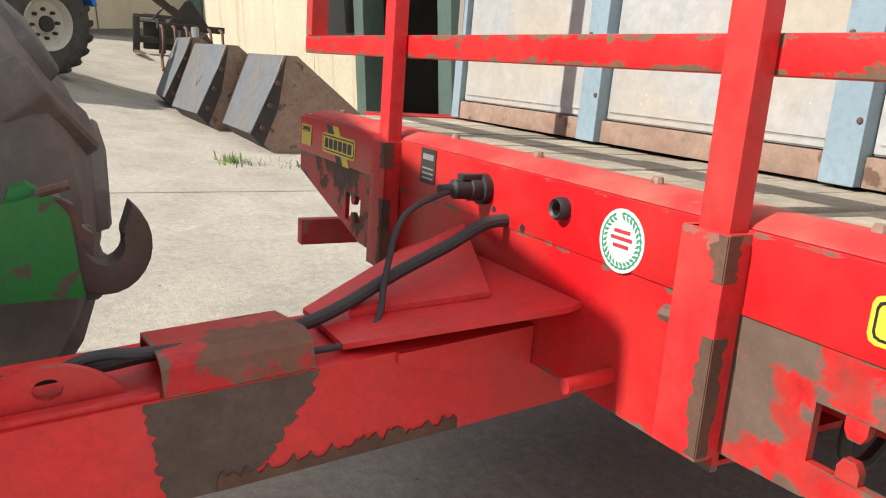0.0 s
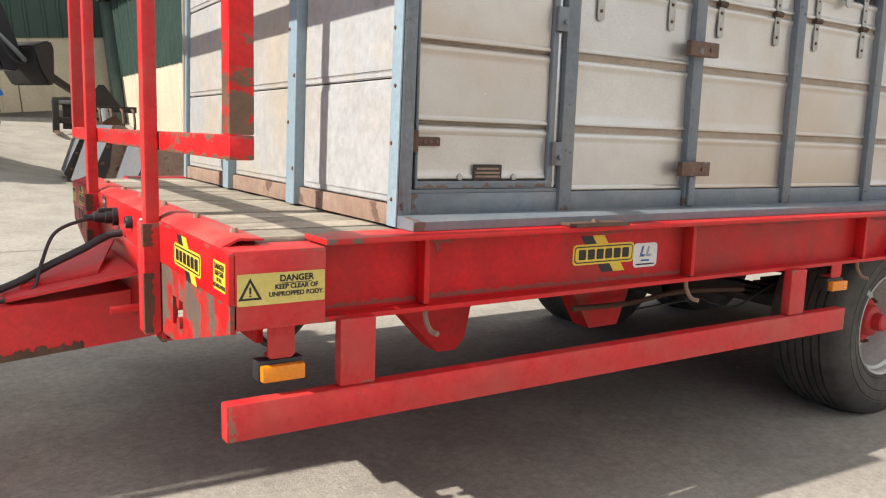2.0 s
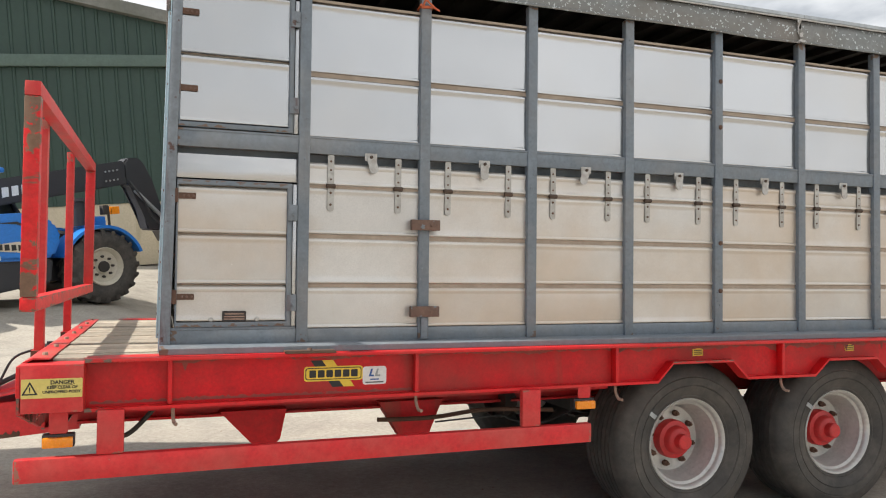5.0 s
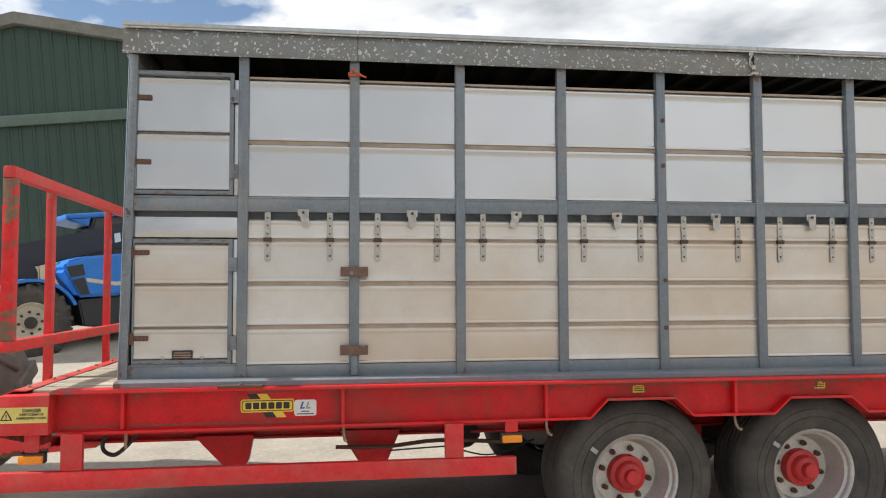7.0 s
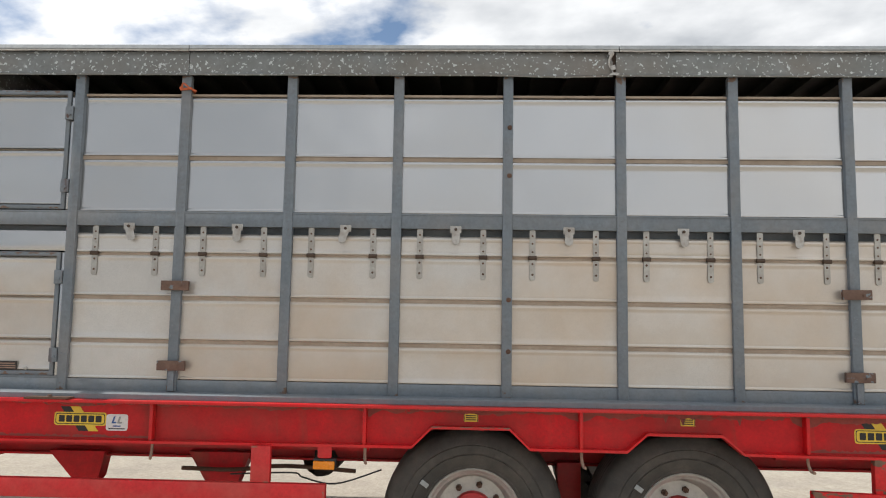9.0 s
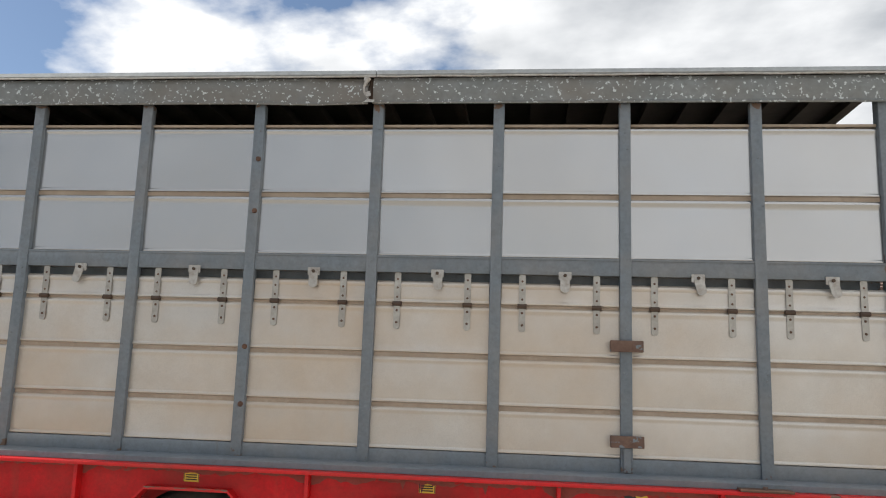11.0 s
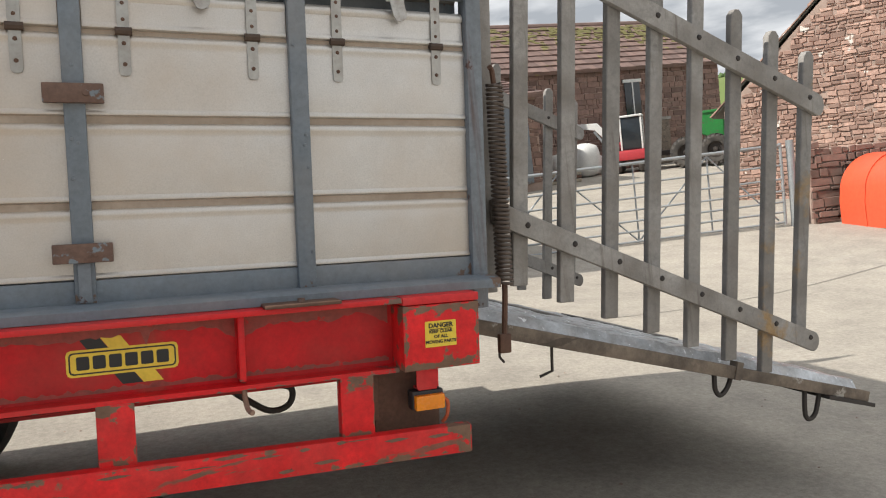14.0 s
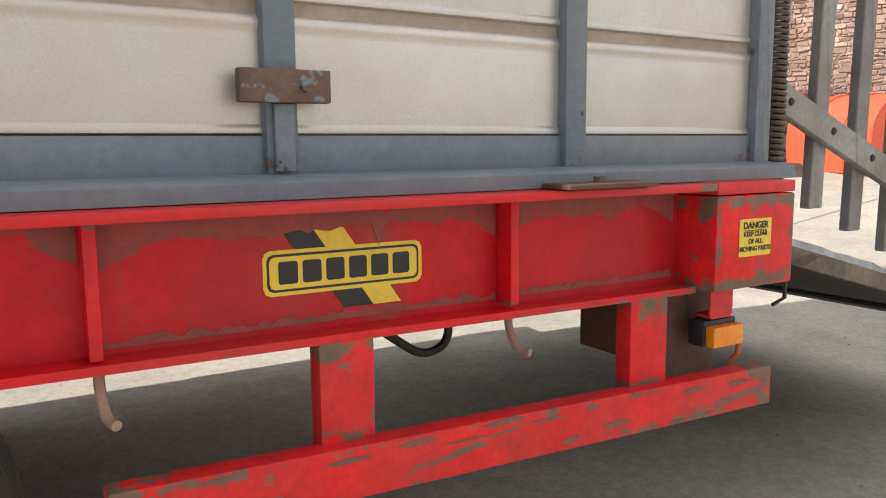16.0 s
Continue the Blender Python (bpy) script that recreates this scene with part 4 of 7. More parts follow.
# side guards, lamps, hooks and the running gear
def guards():
    for y0, s in ((0.0, 1), (W, -1)):
        def yy(d):
            return y0 + s * d
        def span(x0, x1, d0, d1, z0, z1):
            return boxed(x0, x1, min(yy(d0), yy(d1)), max(yy(d0), yy(d1)), z0, z1, bevel=0.006)
        def droop(ob):
            # the rear guard hangs a little lower at its tail
            ob.data.transform(Matrix(((1, 0, 0, 0), (0, 1, 0, 0), (-0.026, 0, 1, 0.026 * 5.16), (0, 0, 0, 1))))
            return ob
        g = part("side_guard", span(-0.008, 2.531, 0.010, 0.056, 0.496, 0.588), RED_FADED, trailer, "long faded red side guard bar")
        part("guard_post", span(0.285, 0.386, 0.018, 0.054, 0.589, 0.765), RED_FADED, g)
        part("guard_post", span(2.158, 2.255, 0.018, 0.054, 0.589, 0.765), RED_FADED, g)
        g = droop(part("side_guard", span(4.865, 6.200, 0.018, 0.062, 0.514, 0.599), RED_SCUFF, trailer, "scuffed red rear side guard bar"))
        part("guard_post", span(5.170, 5.262, 0.044, 0.086, 0.565, 0.757), RED_SCUFF, g)
        part("guard_post", span(5.805, 5.905, 0.044, 0.086, 0.560, 0.752), RED_SCUFF, g)
        rnd = random.Random(3)
        x = 4.9
        while x < 6.15:
            ln = rnd.uniform(0.02, 0.10)
            zc = rnd.choice((0.530, 0.545, 0.582, 0.590)) + rnd.uniform(-0.01, 0.004)
            h = rnd.uniform(0.0015, 0.006)
            pts = [(x, zc), (x + ln * 0.3, zc - h), (x + ln * 0.8, zc - h * 0.4), (x + ln, zc + h * 0.2), (x + ln * 0.6, zc + h), (x + ln * 0.2, zc + h * 0.6)]
            droop(part("scrape", prismed(pts, "y", yy(0.0168), yy(0.0190)), SCRAPE, g))
            x += ln * rnd.uniform(0.6, 1.6)


guards()


def marker_lamp(x0, x1, z0, z1, y0, top):
    bm = bmesh.new()
    c = (x0 + x1) / 2
    box(bm, c - 0.035, c + 0.035, y0 + 0.01, y0 + 0.016, z1 + 0.018, top, 0.002)
    box(bm, c - 0.030, c + 0.030, y0 + 0.01, y0 + 0.055, z1 + 0.012, z1 + 0.020, 0.002)
    arm = part("lamp_bracket", bm, RED_FADED, trailer)
    part("lamp_body", boxed(x0 - 0.004, x1 + 0.004, y0 + 0.012, y0 + 0.055, z0 - 0.002, z1 + 0.010, bevel=0.005), BLACK, arm)
    part("lamp_lens", boxed(x0, x1, y0 - 0.012, y0 + 0.012, z0, z1, bevel=0.005), AMBER, arm, "amber side marker lens")


marker_lamp(0.088, 0.198, 0.622, 0.662, 0.045, 0.766)
marker_lamp(2.463, 2.568, 0.655, 0.694, 0.045, 0.765)
marker_lamp(6.030, 6.122, 0.628, 0.672, 0.045, 0.757)
bm = bmesh.new()
box(bm, 5.93, 6.14, 0.125, 0.150, 0.545, 0.755, 0.006)
box(bm, 5.90, 5.935, 0.10, 0.30, 0.60, 0.755, 0.004)
part("rear_hanger", bm, STEEL_RUST, trailer, "rusty brown hanger plate behind the rear lamp")
part("lamp_cable", tubed(smooth_line([(6.12, 0.062, 0.655), (6.140, 0.060, 0.640), (6.138, 0.060, 0.600), (6.128, 0.075, 0.575)], 5), 0.006, 8), ORANGE, trailer, "orange cable hanging from the rear lamp")
for x in (0.572, 1.640, 2.712, 3.780, 4.872, 5.545):
    part("rope_hook", tubed(smooth_line([(x, 0.085, 0.765), (x, 0.080, 0.725), (x + 0.004, 0.060, 0.695), (x + 0.012, 0.035, 0.690)], 5), 0.0075, 8), RUST_BAND, trailer)
for x, y, z in ((0.36, 0.67, 0.56), (5.74, 0.72, 0.555)):
    part("tie_hook", tubed(smooth_line([(x - 0.20, y, z + 0.085), (x - 0.10, y, z + 0.005), (x - 0.02, y, z - 0.045), (x + 0.045, y, z - 0.035), (x + 0.065, y, z + 0.010), (x + 0.035, y, z + 0.040), (x - 0.10, y, z + 0.050)] if x > 3 else [(x + 0.14, y, z + 0.10), (x + 0.06, y, z + 0.010), (x, y, z - 0.030), (x - 0.055, y, z - 0.005), (x - 0.060, y, z + 0.050), (x - 0.03, y, z + 0.085)], 6), 0.012, 8), DARK, trailer, "bent steel tie hook")
for x0, x1 in ((1.022, 1.240), (5.596, 5.803)):
    pl = part("tie_plate", boxed(x0, x1, -0.020, 0.057, 0.9735, 0.983, bevel=0.003), STEEL_RUST, trailer, "rusty flat container tie-down plate")
    bm = bmesh.new()
    lathe(bm, [(0.0005, 0.010), (0.010, 0.010), (0.012, 0.0), (0.0005, 0.0)], Matrix.Translation(((x0 + x1) / 2, 0.022, 0.983)), 8, False)
    part("plate_bolt", bm, LATCH, pl)


def underframe():
    for y in (0.70, W - 0.80):
        bm = bmesh.new()
        box(bm, 0.15, 6.1, y + 0.04, y + 0.06, 0.60, 0.80, 0.0)
        box(bm, 0.15, 6.1, y, y + 0.10, 0.590, 0.602, 0.0)
        box(bm, 0.15, 6.1, y, y + 0.10, 0.80, 0.92, 0.0)
        part("main_beam", bm, RED_DUSTY, trailer)
    for x0, x1 in ((0.12, 2.72), (4.75, 5.95)):
        part("inner_rail", boxed(x0, x1, 0.17, 0.20, 0.728, 0.90, bevel=0.0), RED_DUSTY, trailer)
    for x in np.arange(0.5, 6.0, 0.55):
        part("cross_member", boxed(x, x + 0.05, 0.2, W - 0.2, 0.80, 0.92, bevel=0.0), RED_DUSTY, trailer)
    for y in (0.66, W - 0.76):
        part("drop_leg", prismed([(0.80, 0.62), (1.13, 0.62), (1.10, 0.47), (1.06, 0.43), (0.98, 0.43)], "y", y, y + 0.10), RED_DUSTY, trailer, "red tapered hanger plate")
        part("drop_leg", prismed([(1.62, 0.63), (1.98, 0.63), (1.90, 0.44), (1.74, 0.44)], "y", y, y + 0.10), RED_DUSTY, trailer)
    part("brake_rod", tubed(smooth_line([(1.60, 0.62, 0.545), (1.9, 0.60, 0.545), (2.2, 0.58, 0.575), (2.6, 0.55, 0.56)], 5), 0.012, 8), STEEL_RUST, trailer)
    part("brake_cable", tubed(smooth_line([(1.9, 0.55, 0.53), (2.25, 0.52, 0.55), (2.32, 0.5, 0.53), (2.5, 0.5, 0.50), (2.75, 0.5, 0.58)], 6), 0.005, 6), BLACK, trailer)
    part("air_tank", tubed([(2.35, 0.75, 0.60), (2.37, 0.75, 0.60), (2.37, 1.6, 0.60)], 0.11, 16), DARK, trailer)
    for x in (3.25, 4.322):
        part("axle", boxed(x - 0.05, x + 0.05, 0.52, W - 0.52, 0.37, 0.47, bevel=0.006), DARK, trailer)
        for y in (0.70, W - 0.80):
            bm = bmesh.new()
            for k in range(5):
                box(bm, x - 0.42 + 0.06 * k, x + 0.42 - 0.06 * k, y, y + 0.09, 0.475 + 0.014 * k, 0.488 + 0.014 * k, 0.0)
            part("leaf_spring", bm, DARK, trailer)
    part("spring_hanger", boxed(3.72, 3.85, 0.62, 0.72, 0.42, 0.62, bevel=0.006), RED_DUSTY, trailer)


underframe()


def wheel(x, y, s):
    """s: +1 shows its face to the near side."""
    z = 0.400
    m = Matrix.Translation((x, y, z)) @ (Matrix.Rotation(-math.pi / 2, 4, "X") if s > 0 else Matrix.Rotation(math.pi / 2, 4, "X"))
    prof = [(0.236, 0.034), (0.244, 0.016), (0.262, 0.004), (0.268, 0.006), (0.290, -0.008), (0.318, -0.016), (0.322, -0.012), (0.328, -0.018), (0.365, -0.020), (0.369, -0.016), (0.374, -0.019), (0.412, -0.010), (0.438, 0.008), (0.452, 0.030), (0.455, 0.046)]
    tread = []
    for g in (0.075, 0.115, 0.155, 0.195, 0.235, 0.275):
        tread += [(0.462, g - 0.005), (0.449, g - 0.003), (0.449, g + 0.003), (0.462, g + 0.005)]
    prof = prof + tread + [(0.455, 0.325), (0.43, 0.352), (0.355, 0.368), (0.25, 0.345), (0.236, 0.33)]
    bm = lathe(bmesh.new(), prof, m, 72)
    for v in bm.verts:
        v.co.z = max(v.co.z, ground_z(v.co.y) + 0.003)
    ob = part("wheel", lathe(bmesh.new(), [(0.235, 0.045), (0.247, 0.020), (0.250, 0.012), (0.246, 0.007), (0.238, 0.012), (0.230, 0.026), (0.227, 0.040), (0.214, 0.052), (0.210, 0.085), (0.198, 0.105), (0.194, 0.160), (0.182, 0.180), (0.150, 0.182), (0.090, 0.176), (0.090, 0.190), (0.150, 0.196), (0.205, 0.196), (0.228, 0.12)], m, 56), RIM, trailer, "silver dished steel wheel rim")
    part("tyre", bm, RUBBER, ob, "worn black ribbed trailer tyre")
    part("hub", lathe(bmesh.new(), [(0.0005, 0.028), (0.034, 0.028), (0.042, 0.034), (0.044, 0.072), (0.066, 0.076), (0.074, 0.084), (0.080, 0.118), (0.104, 0.124), (0.108, 0.140), (0.108, 0.180), (0.0005, 0.180)], m, 32, False), HUB_RED, ob, "red painted hub")
    for k in range(8):
        c = m @ Matrix.Rotation(2 * math.pi * (k + 0.3) / 8, 4, "Z") @ Matrix.Translation((0.142, 0, 0))
        part("wheel_nut", lathe(bmesh.new(), [(0.0005, 0.138), (0.008, 0.138), (0.009, 0.152), (0.016, 0.154), (0.017, 0.182), (0.0005, 0.182)], c, 6, False), STEEL_RUST, ob)
    c = m @ Matrix.Rotation(math.radians(215), 4, "Z") @ Matrix.Translation((0.300, 0, -0.018))
    part("tyre_tag", boxed(-0.022, 0.022, -0.012, 0.012, 0.0, 0.003, bevel=0.001, m=c), GALV_PLAIN, ob)


for x in (3.25, 4.322):
    wheel(x, 0.190, 1)
    wheel(x, W - 0.190, -1)


# ---- the livestock container on the deck ----
box_thing = thing("livestock_container", (3.42, W / 2, 0.972), "two-deck livestock container of grey steel and dusty aluminium boards", "container")
CY, CB = 0.146, 2.450          # outer faces of the posts
CX0, CX1 = 0.512, 6.332
POSTS = [1.116, 1.694, 2.265, 2.835, 3.412, 3.999, 4.578, 5.162, 5.750]
SKIN = 0.172
rnd = random.Random(11)


def sheet(x0, x1, z0, z1, mat, name="board", y=SKIN, parent=None, label=""):
    """One aluminium side board with rolled edges, very slightly out of true."""
    xc, zc = (x0 + x1) / 2, (z0 + z1) / 2
    m = Matrix.Translation((xc, y, zc)) @ Matrix.Rotation(rnd.uniform(-0.010, 0.010), 4, "X") @ Matrix.Rotation(rnd.uniform(-0.004, 0.004), 4, "Z")
    h, w = (z1 - z0) / 2, (x1 - x0) / 2
    bm = bmesh.new()
    bow = rnd.uniform(-0.0022, 0.0022)
    prof = [(0.013, -h), (0.004, -h), (-0.004, -h + 0.004), (-0.005, -h + 0.009), (-0.003, -h + 0.014), (0.0, -h + 0.018)]
    prof += [(-bow * (1 - (k / 3) ** 2), h * k / 3.2) for k in range(-2, 3)]
    prof += [(0.0, h - 0.030), (-0.003, h - 0.022), (-0.004, h - 0.016), (-0.002, h - 0.010), (0.004, h - 0.003), (0.010, h), (0.013, h)]
    prism(bm, prof, "x", -w, w, m)
    return part(name, bm, mat, parent or box_thing, label)


def container():
    # frame
    sill = part("bottom_sill", prismed([(0.058, 0.9735), (CY + 0.05, 0.9735), (CY + 0.05, 1.010), (CY + 0.012, 1.008), (0.066, 1.004), (0.058, 0.998)], "x", CX0, CX1), GREY, box_thing, "grey painted bottom sill")
    part("bottom_band", boxed(CX0 + 0.04, CX1 - 0.05, CY + 0.014, CY + 0.03, 1.004, 1.067, bevel=0.002), GREY, box_thing)
    for i, x in enumerate(POSTS):
        p = part("side_post", boxed(x - 0.026, x + 0.026, CY, CY + 0.042, 1.004, 2.680, bevel=0.005), GREY, box_thing, "grey painted side post")
        for k in range(7):
            z = rnd.uniform(1.05, 2.6)
            bm = lathe(bmesh.new(), [(0.0005, 0.003), (0.004, 0.003), (0.005, 0.0), (0.0005, 0.0)], on_side(x + rnd.uniform(-0.018, 0.018), z, CY), 6, False)
            part("rivet", bm, GREY_RUSTY, p)
        if i == 4:
            for z in (2.404, 2.148, 1.503, 1.240):
                bm = lathe(bmesh.new(), [(0.0005, 0.008), (0.011, 0.007), (0.013, 0.0), (0.0005, 0.0)], on_side(x + 0.008, z, CY), 10, False)
                part("post_bolt", bm, STEEL_RUST, p)
        if i in (1, 7):
            for z in (1.552, 1.141):
                lt = part("latch", boxed(x - 0.072, x + 0.072, CY - 0.024, CY - 0.001, z - 0.025, z + 0.025, bevel=0.003), LATCH, p, "grey flat latch bar with rusty patches")
                part("latch_pin", tubed([(x + 0.03, CY - 0.030, z), (x + 0.03, CY, z)], 0.008, 8), LATCH, lt)
            part("latch_stay", boxed(x - 0.016, x + 0.016, CY - 0.012, CY - 0.001, 1.012, 1.115, bevel=0.003), GREY_RUSTY, p)
    # corner posts: grey to the side, pale blue-grey to the front
    part("corner_post", boxed(CX0, CX0 + 0.042, CY, CY + 0.05, 0.975, 2.675, bevel=0.006), GREY_RUSTY, box_thing, "grey corner post with rusty edge")
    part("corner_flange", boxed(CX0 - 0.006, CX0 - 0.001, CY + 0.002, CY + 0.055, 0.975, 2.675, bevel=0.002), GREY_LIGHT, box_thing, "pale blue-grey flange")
    part("rear_post", boxed(CX1 - 0.052, CX1, CY, CY + 0.06, 0.90, 2.70, bevel=0.006), GREY_RUSTY, box_thing, "grey rear post streaked with rust")
    part("rear_post", boxed(CX1 - 0.052, CX1, CB - 0.06, CB, 0.90, 2.70, bevel=0.006), GREY_RUSTY, box_thing)
    part("rear_post_flange", boxed(CX1 + 0.001, CX1 + 0.016, CY + 0.05, CY + 0.11, 0.93, 2.38, bevel=0.003), STEEL_RUST, box_thing)
    # middle rail and the shadowed channel under it
    part("middle_rail", boxed(CX0 + 0.043, CX1 - 0.053, CY + 0.008, CY + 0.032, 1.866, 1.942, bevel=0.003), GREY, box_thing, "grey middle rail")
    part("middle_lip", boxed(CX0 + 0.043, CX1 - 0.053, CY + 0.004, CY + 0.030, 1.934, 1.944, bevel=0.002), GREY, box_thing)
    part("channel_back", boxed(CX0 + 0.043, CX1 - 0.053, CY + 0.080, CY + 0.090, 1.80, 1.90, bevel=0.0), GREY, box_thing)
    # boards
    edges = [CX0 + 0.043] + [x for p in POSTS for x in (p - 0.0255, p + 0.0255)] + [CX1 - 0.053]
    bays = list(zip(edges[0::2], edges[1::2]))
    for i, (a, b) in enumerate(bays):
        if i == 0:
            continue
        sheet(a, b, 1.944, 2.228, ALU, label="aluminium side board")
        sheet(a, b, 2.243, 2.570, ALU)
        for z0, z1 in ((1.067, 1.256), (1.272, 1.482), (1.498, 1.716)):
            sheet(a, b, z0, z1, ALU_DUSTY, label="dusty aluminium side board")
        part("seam_backing", boxed(a, b, SKIN + 0.004, SKIN + 0.010, 1.06, 1.80, bevel=0), SEAM, box_thing)
        part("seam_backing", boxed(a, b, SKIN + 0.004, SKIN + 0.010, 1.95, 2.56, bevel=0), SEAM, box_thing)
        part("top_edging", boxed(a, b, SKIN - 0.004, SKIN + 0.016, 2.571, 2.583, bevel=0.002), SEAM, box_thing)
        fl = sheet(a + 0.003, b - 0.003, 1.725, 1.829, ALU_DUSTY, "flap", SKIN - 0.002, label="hinged aluminium ventilation flap, shut")
        for u in (0.19, 0.81):
            x = a + (b - a) * u + rnd.uniform(-0.004, 0.004)
            bm = bmesh.new()
            plate(bm, on_side(x, 1.798, SKIN - 0.005), 0.030, 0.145, 0, 0.004, 0.010)
            plate(bm, on_side(x, 1.662, SKIN - 0.003), 0.030, 0.115, 0, 0.004, 0.010)
            st = part("hinge_strap", bm, STRAP, fl, "zinc strap hinge with rusty knuckle")
            for z in (1.835, 1.795, 1.752, 1.690, 1.635):
                part("hinge_bolt", lathe(bmesh.new(), [(0.0005, 0.004), (0.005, 0.003), (0.006, 0.0), (0.0005, 0.0)], on_side(x, z, SKIN - 0.007), 8, False), STEEL_RUST, st)
            part("hinge_knuckle", tubed([(x - 0.021, SKIN - 0.008, 1.721), (x + 0.021, SKIN - 0.008, 1.721)], 0.011, 8), KNUCKLE, st)
        x = (a + b) / 2 + 0.022
        t = rnd.choice((0, 0, 0.25, -0.3, 0.1))
        bm = bmesh.new()
        m2 = on_side(x, 1.860, CY + 0.004) @ Matrix.Rotation(t, 4, "Z") @ Matrix.Translation((0, -0.032, 0))
        plate(bm, m2, 0.042, 0.086, 0.004, 0.009, 0.017)
        plate(bm, on_side(x, 1.862, CY + 0.004), 0.058, 0.036, 0.0, 0.004, 0.003)
        ct = part("flap_catch", bm, STRAP_PALE, fl, "zinc swivel catch")
        part("catch_bolt", tubed([(x, CY - 0.012, 1.862), (x, CY + 0.006, 1.862)], 0.008, 8), KNUCKLE, ct)
    # top rail in three lengths; the middle one is bent and torn open at its joint
    crumple = random.Random(8)
    rail_sec = [(-0.012, 2.806), (-0.022, 2.775), (-0.018, 2.740), (-0.016, 2.692), (-0.024, 2.680), (-0.022, 2.674), (-0.010, 2.676), (-0.006, 2.690), (-0.006, 2.800)]
    for a, b in ((CX0 - 0.002, 1.708), (1.712, 3.950), (3.972, CX1 + 0.004)):
        bm = bmesh.new()
        rings = []
        n = max(6, int((b - a) / 0.045))
        for k in range(n + 1):
            x = a + (b - a) * k / n
            bent = max(0.0, (x - 3.25) / 0.70) if b == 3.950 else 0.0
            ring = []
            for d, z in rail_sec:
                dent = bent * 0.022 * noise.noise(Vector((x * 7.0, z * 16.0, 3.0))) - bent ** 4 * 0.020 * (1 if z < 2.75 else -0.4)
                sag = -bent * 0.014 * (1 if z < 2.70 else 0.1) * math.sin(bent * 2.6)
                ring.append(bm.verts.new((x, CY + d + dent + 0.002 * noise.noise(Vector((x * 1.7, z * 4, 9.0))), z + sag)))
            rings.append(ring)
        for p, q in zip(rings, rings[1:]):
            for i in range(len(rail_sec)):
                j = (i + 1) % len(rail_sec)
                bm.faces.new((p[i], q[i], q[j], p[j]))
        bm.faces.new(rings[0]), bm.faces.new(rings[-1][::-1])
        part("top_rail", bm, GALV, box_thing, "galvanised top rail, scuffed and spangled")
    for a, b in ((CX0 - 0.004, 1.708), (1.712, 3.985), (3.989, CX1 + 0.006)):
        part("roof_edge", prismed([(CY - 0.030, 2.812), (CY - 0.034, 2.818), (CY - 0.030, 2.838), (CY + 0.10, 2.846), (CY + 0.10, 2.838), (CY - 0.010, 2.826), (CY - 0.014, 2.812)], "x", a, b), GALV_PLAIN, box_thing, "dull grey folded roof edge")
        bm = bmesh.new()
        pts = [(a + (b - a) * k / 24, CY - 0.034, 2.806 + 0.003 * noise.noise(Vector((k * 0.5, a, 1.0)))) for k in range(25)]
        tube(bm, pts, 0.0045, 6)
        part("roof_lip", bm, STRAP_PALE, box_thing, "thin pale lip under the roof edge")
    # torn end: a dark plate stands for the shaded hollow, with curled bright edges
    part("tear_shade_plate", prismed([(3.925, 2.795), (3.972, 2.800), (3.972, 2.690), (3.945, 2.694), (3.930, 2.72), (3.940, 2.75)], "y", CY - 0.004, CY + 0.002), KNUCKLE, box_thing, "dark plate standing for the shaded hollow behind the torn rail")
    bm = bmesh.new()
    ring_a = []
    for k in range(9):
        t = k / 8
        zc = 2.796 - 0.105 * t
        xo = 3.946 - 0.020 * math.sin(math.pi * t)
        ring_a.append([bm.verts.new((xo + 0.016 * math.sin(u) * (1 - 0.3 * t), CY - 0.030 - 0.012 * math.cos(u), zc + 0.004 * math.sin(3 * u + k))) for u in (0.0, 0.7, 1.4, 2.1, 2.8)])
    for p, q in zip(ring_a, ring_a[1:]):
        for i in range(4):
            bm.faces.new((p[i], p[i + 1], q[i + 1], q[i]))
    part("torn_curl", bm, STRAP_PALE, box_thing, "bright curled edge of torn metal")
    for pts, d in (([(3.930, 2.800), (3.952, 2.806), (3.944, 2.782), (3.928, 2.784)], 0.040), ([(3.925, 2.672), (3.950, 2.690), (3.985, 2.686), (3.978, 2.674), (3.948, 2.676)], 0.042), ([(3.938, 2.722), (3.962, 2.730), (3.966, 2.706), (3.945, 2.700)], 0.044)):
        part("torn_tab", prismed(pts, "y", CY - d, CY - d + 0.003), STRAP_PALE, box_thing, "pale torn metal tab")
    part("rail_end_tab", prismed([(CX1, 2.835), (CX1 + 0.035, 2.842), (CX1 + 0.012, 2.80), (CX1, 2.79)], "y", CY - 0.02, CY - 0.017), GALV_PLAIN, box_thing)
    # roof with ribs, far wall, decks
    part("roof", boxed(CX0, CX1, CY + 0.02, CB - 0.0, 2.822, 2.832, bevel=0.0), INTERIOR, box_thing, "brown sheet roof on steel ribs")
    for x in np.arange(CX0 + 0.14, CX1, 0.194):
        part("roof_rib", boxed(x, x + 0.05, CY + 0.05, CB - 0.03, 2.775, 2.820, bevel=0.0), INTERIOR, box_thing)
    part("far_wall", boxed(CX0, CX1 - 0.06, CB - 0.03, CB, 0.9735, 2.81, bevel=0.0), ALU_DUSTY, box_thing)
    part("floor", boxed(CX0 + 0.06, CX1 - 0.002, CY + 0.06, CB - 0.04, 0.9735, 0.995, bevel=0.0), WOOD_GREY, box_thing)
    part("upper_deck", boxed(CX0 + 0.06, CX1 - 0.06, CY + 0.06, CB - 0.04, 1.87, 1.90, bevel=0.0), WOOD_GREY, box_thing)
    # orange twine round a post head
    bm = bmesh.new()
    x = POSTS[1]
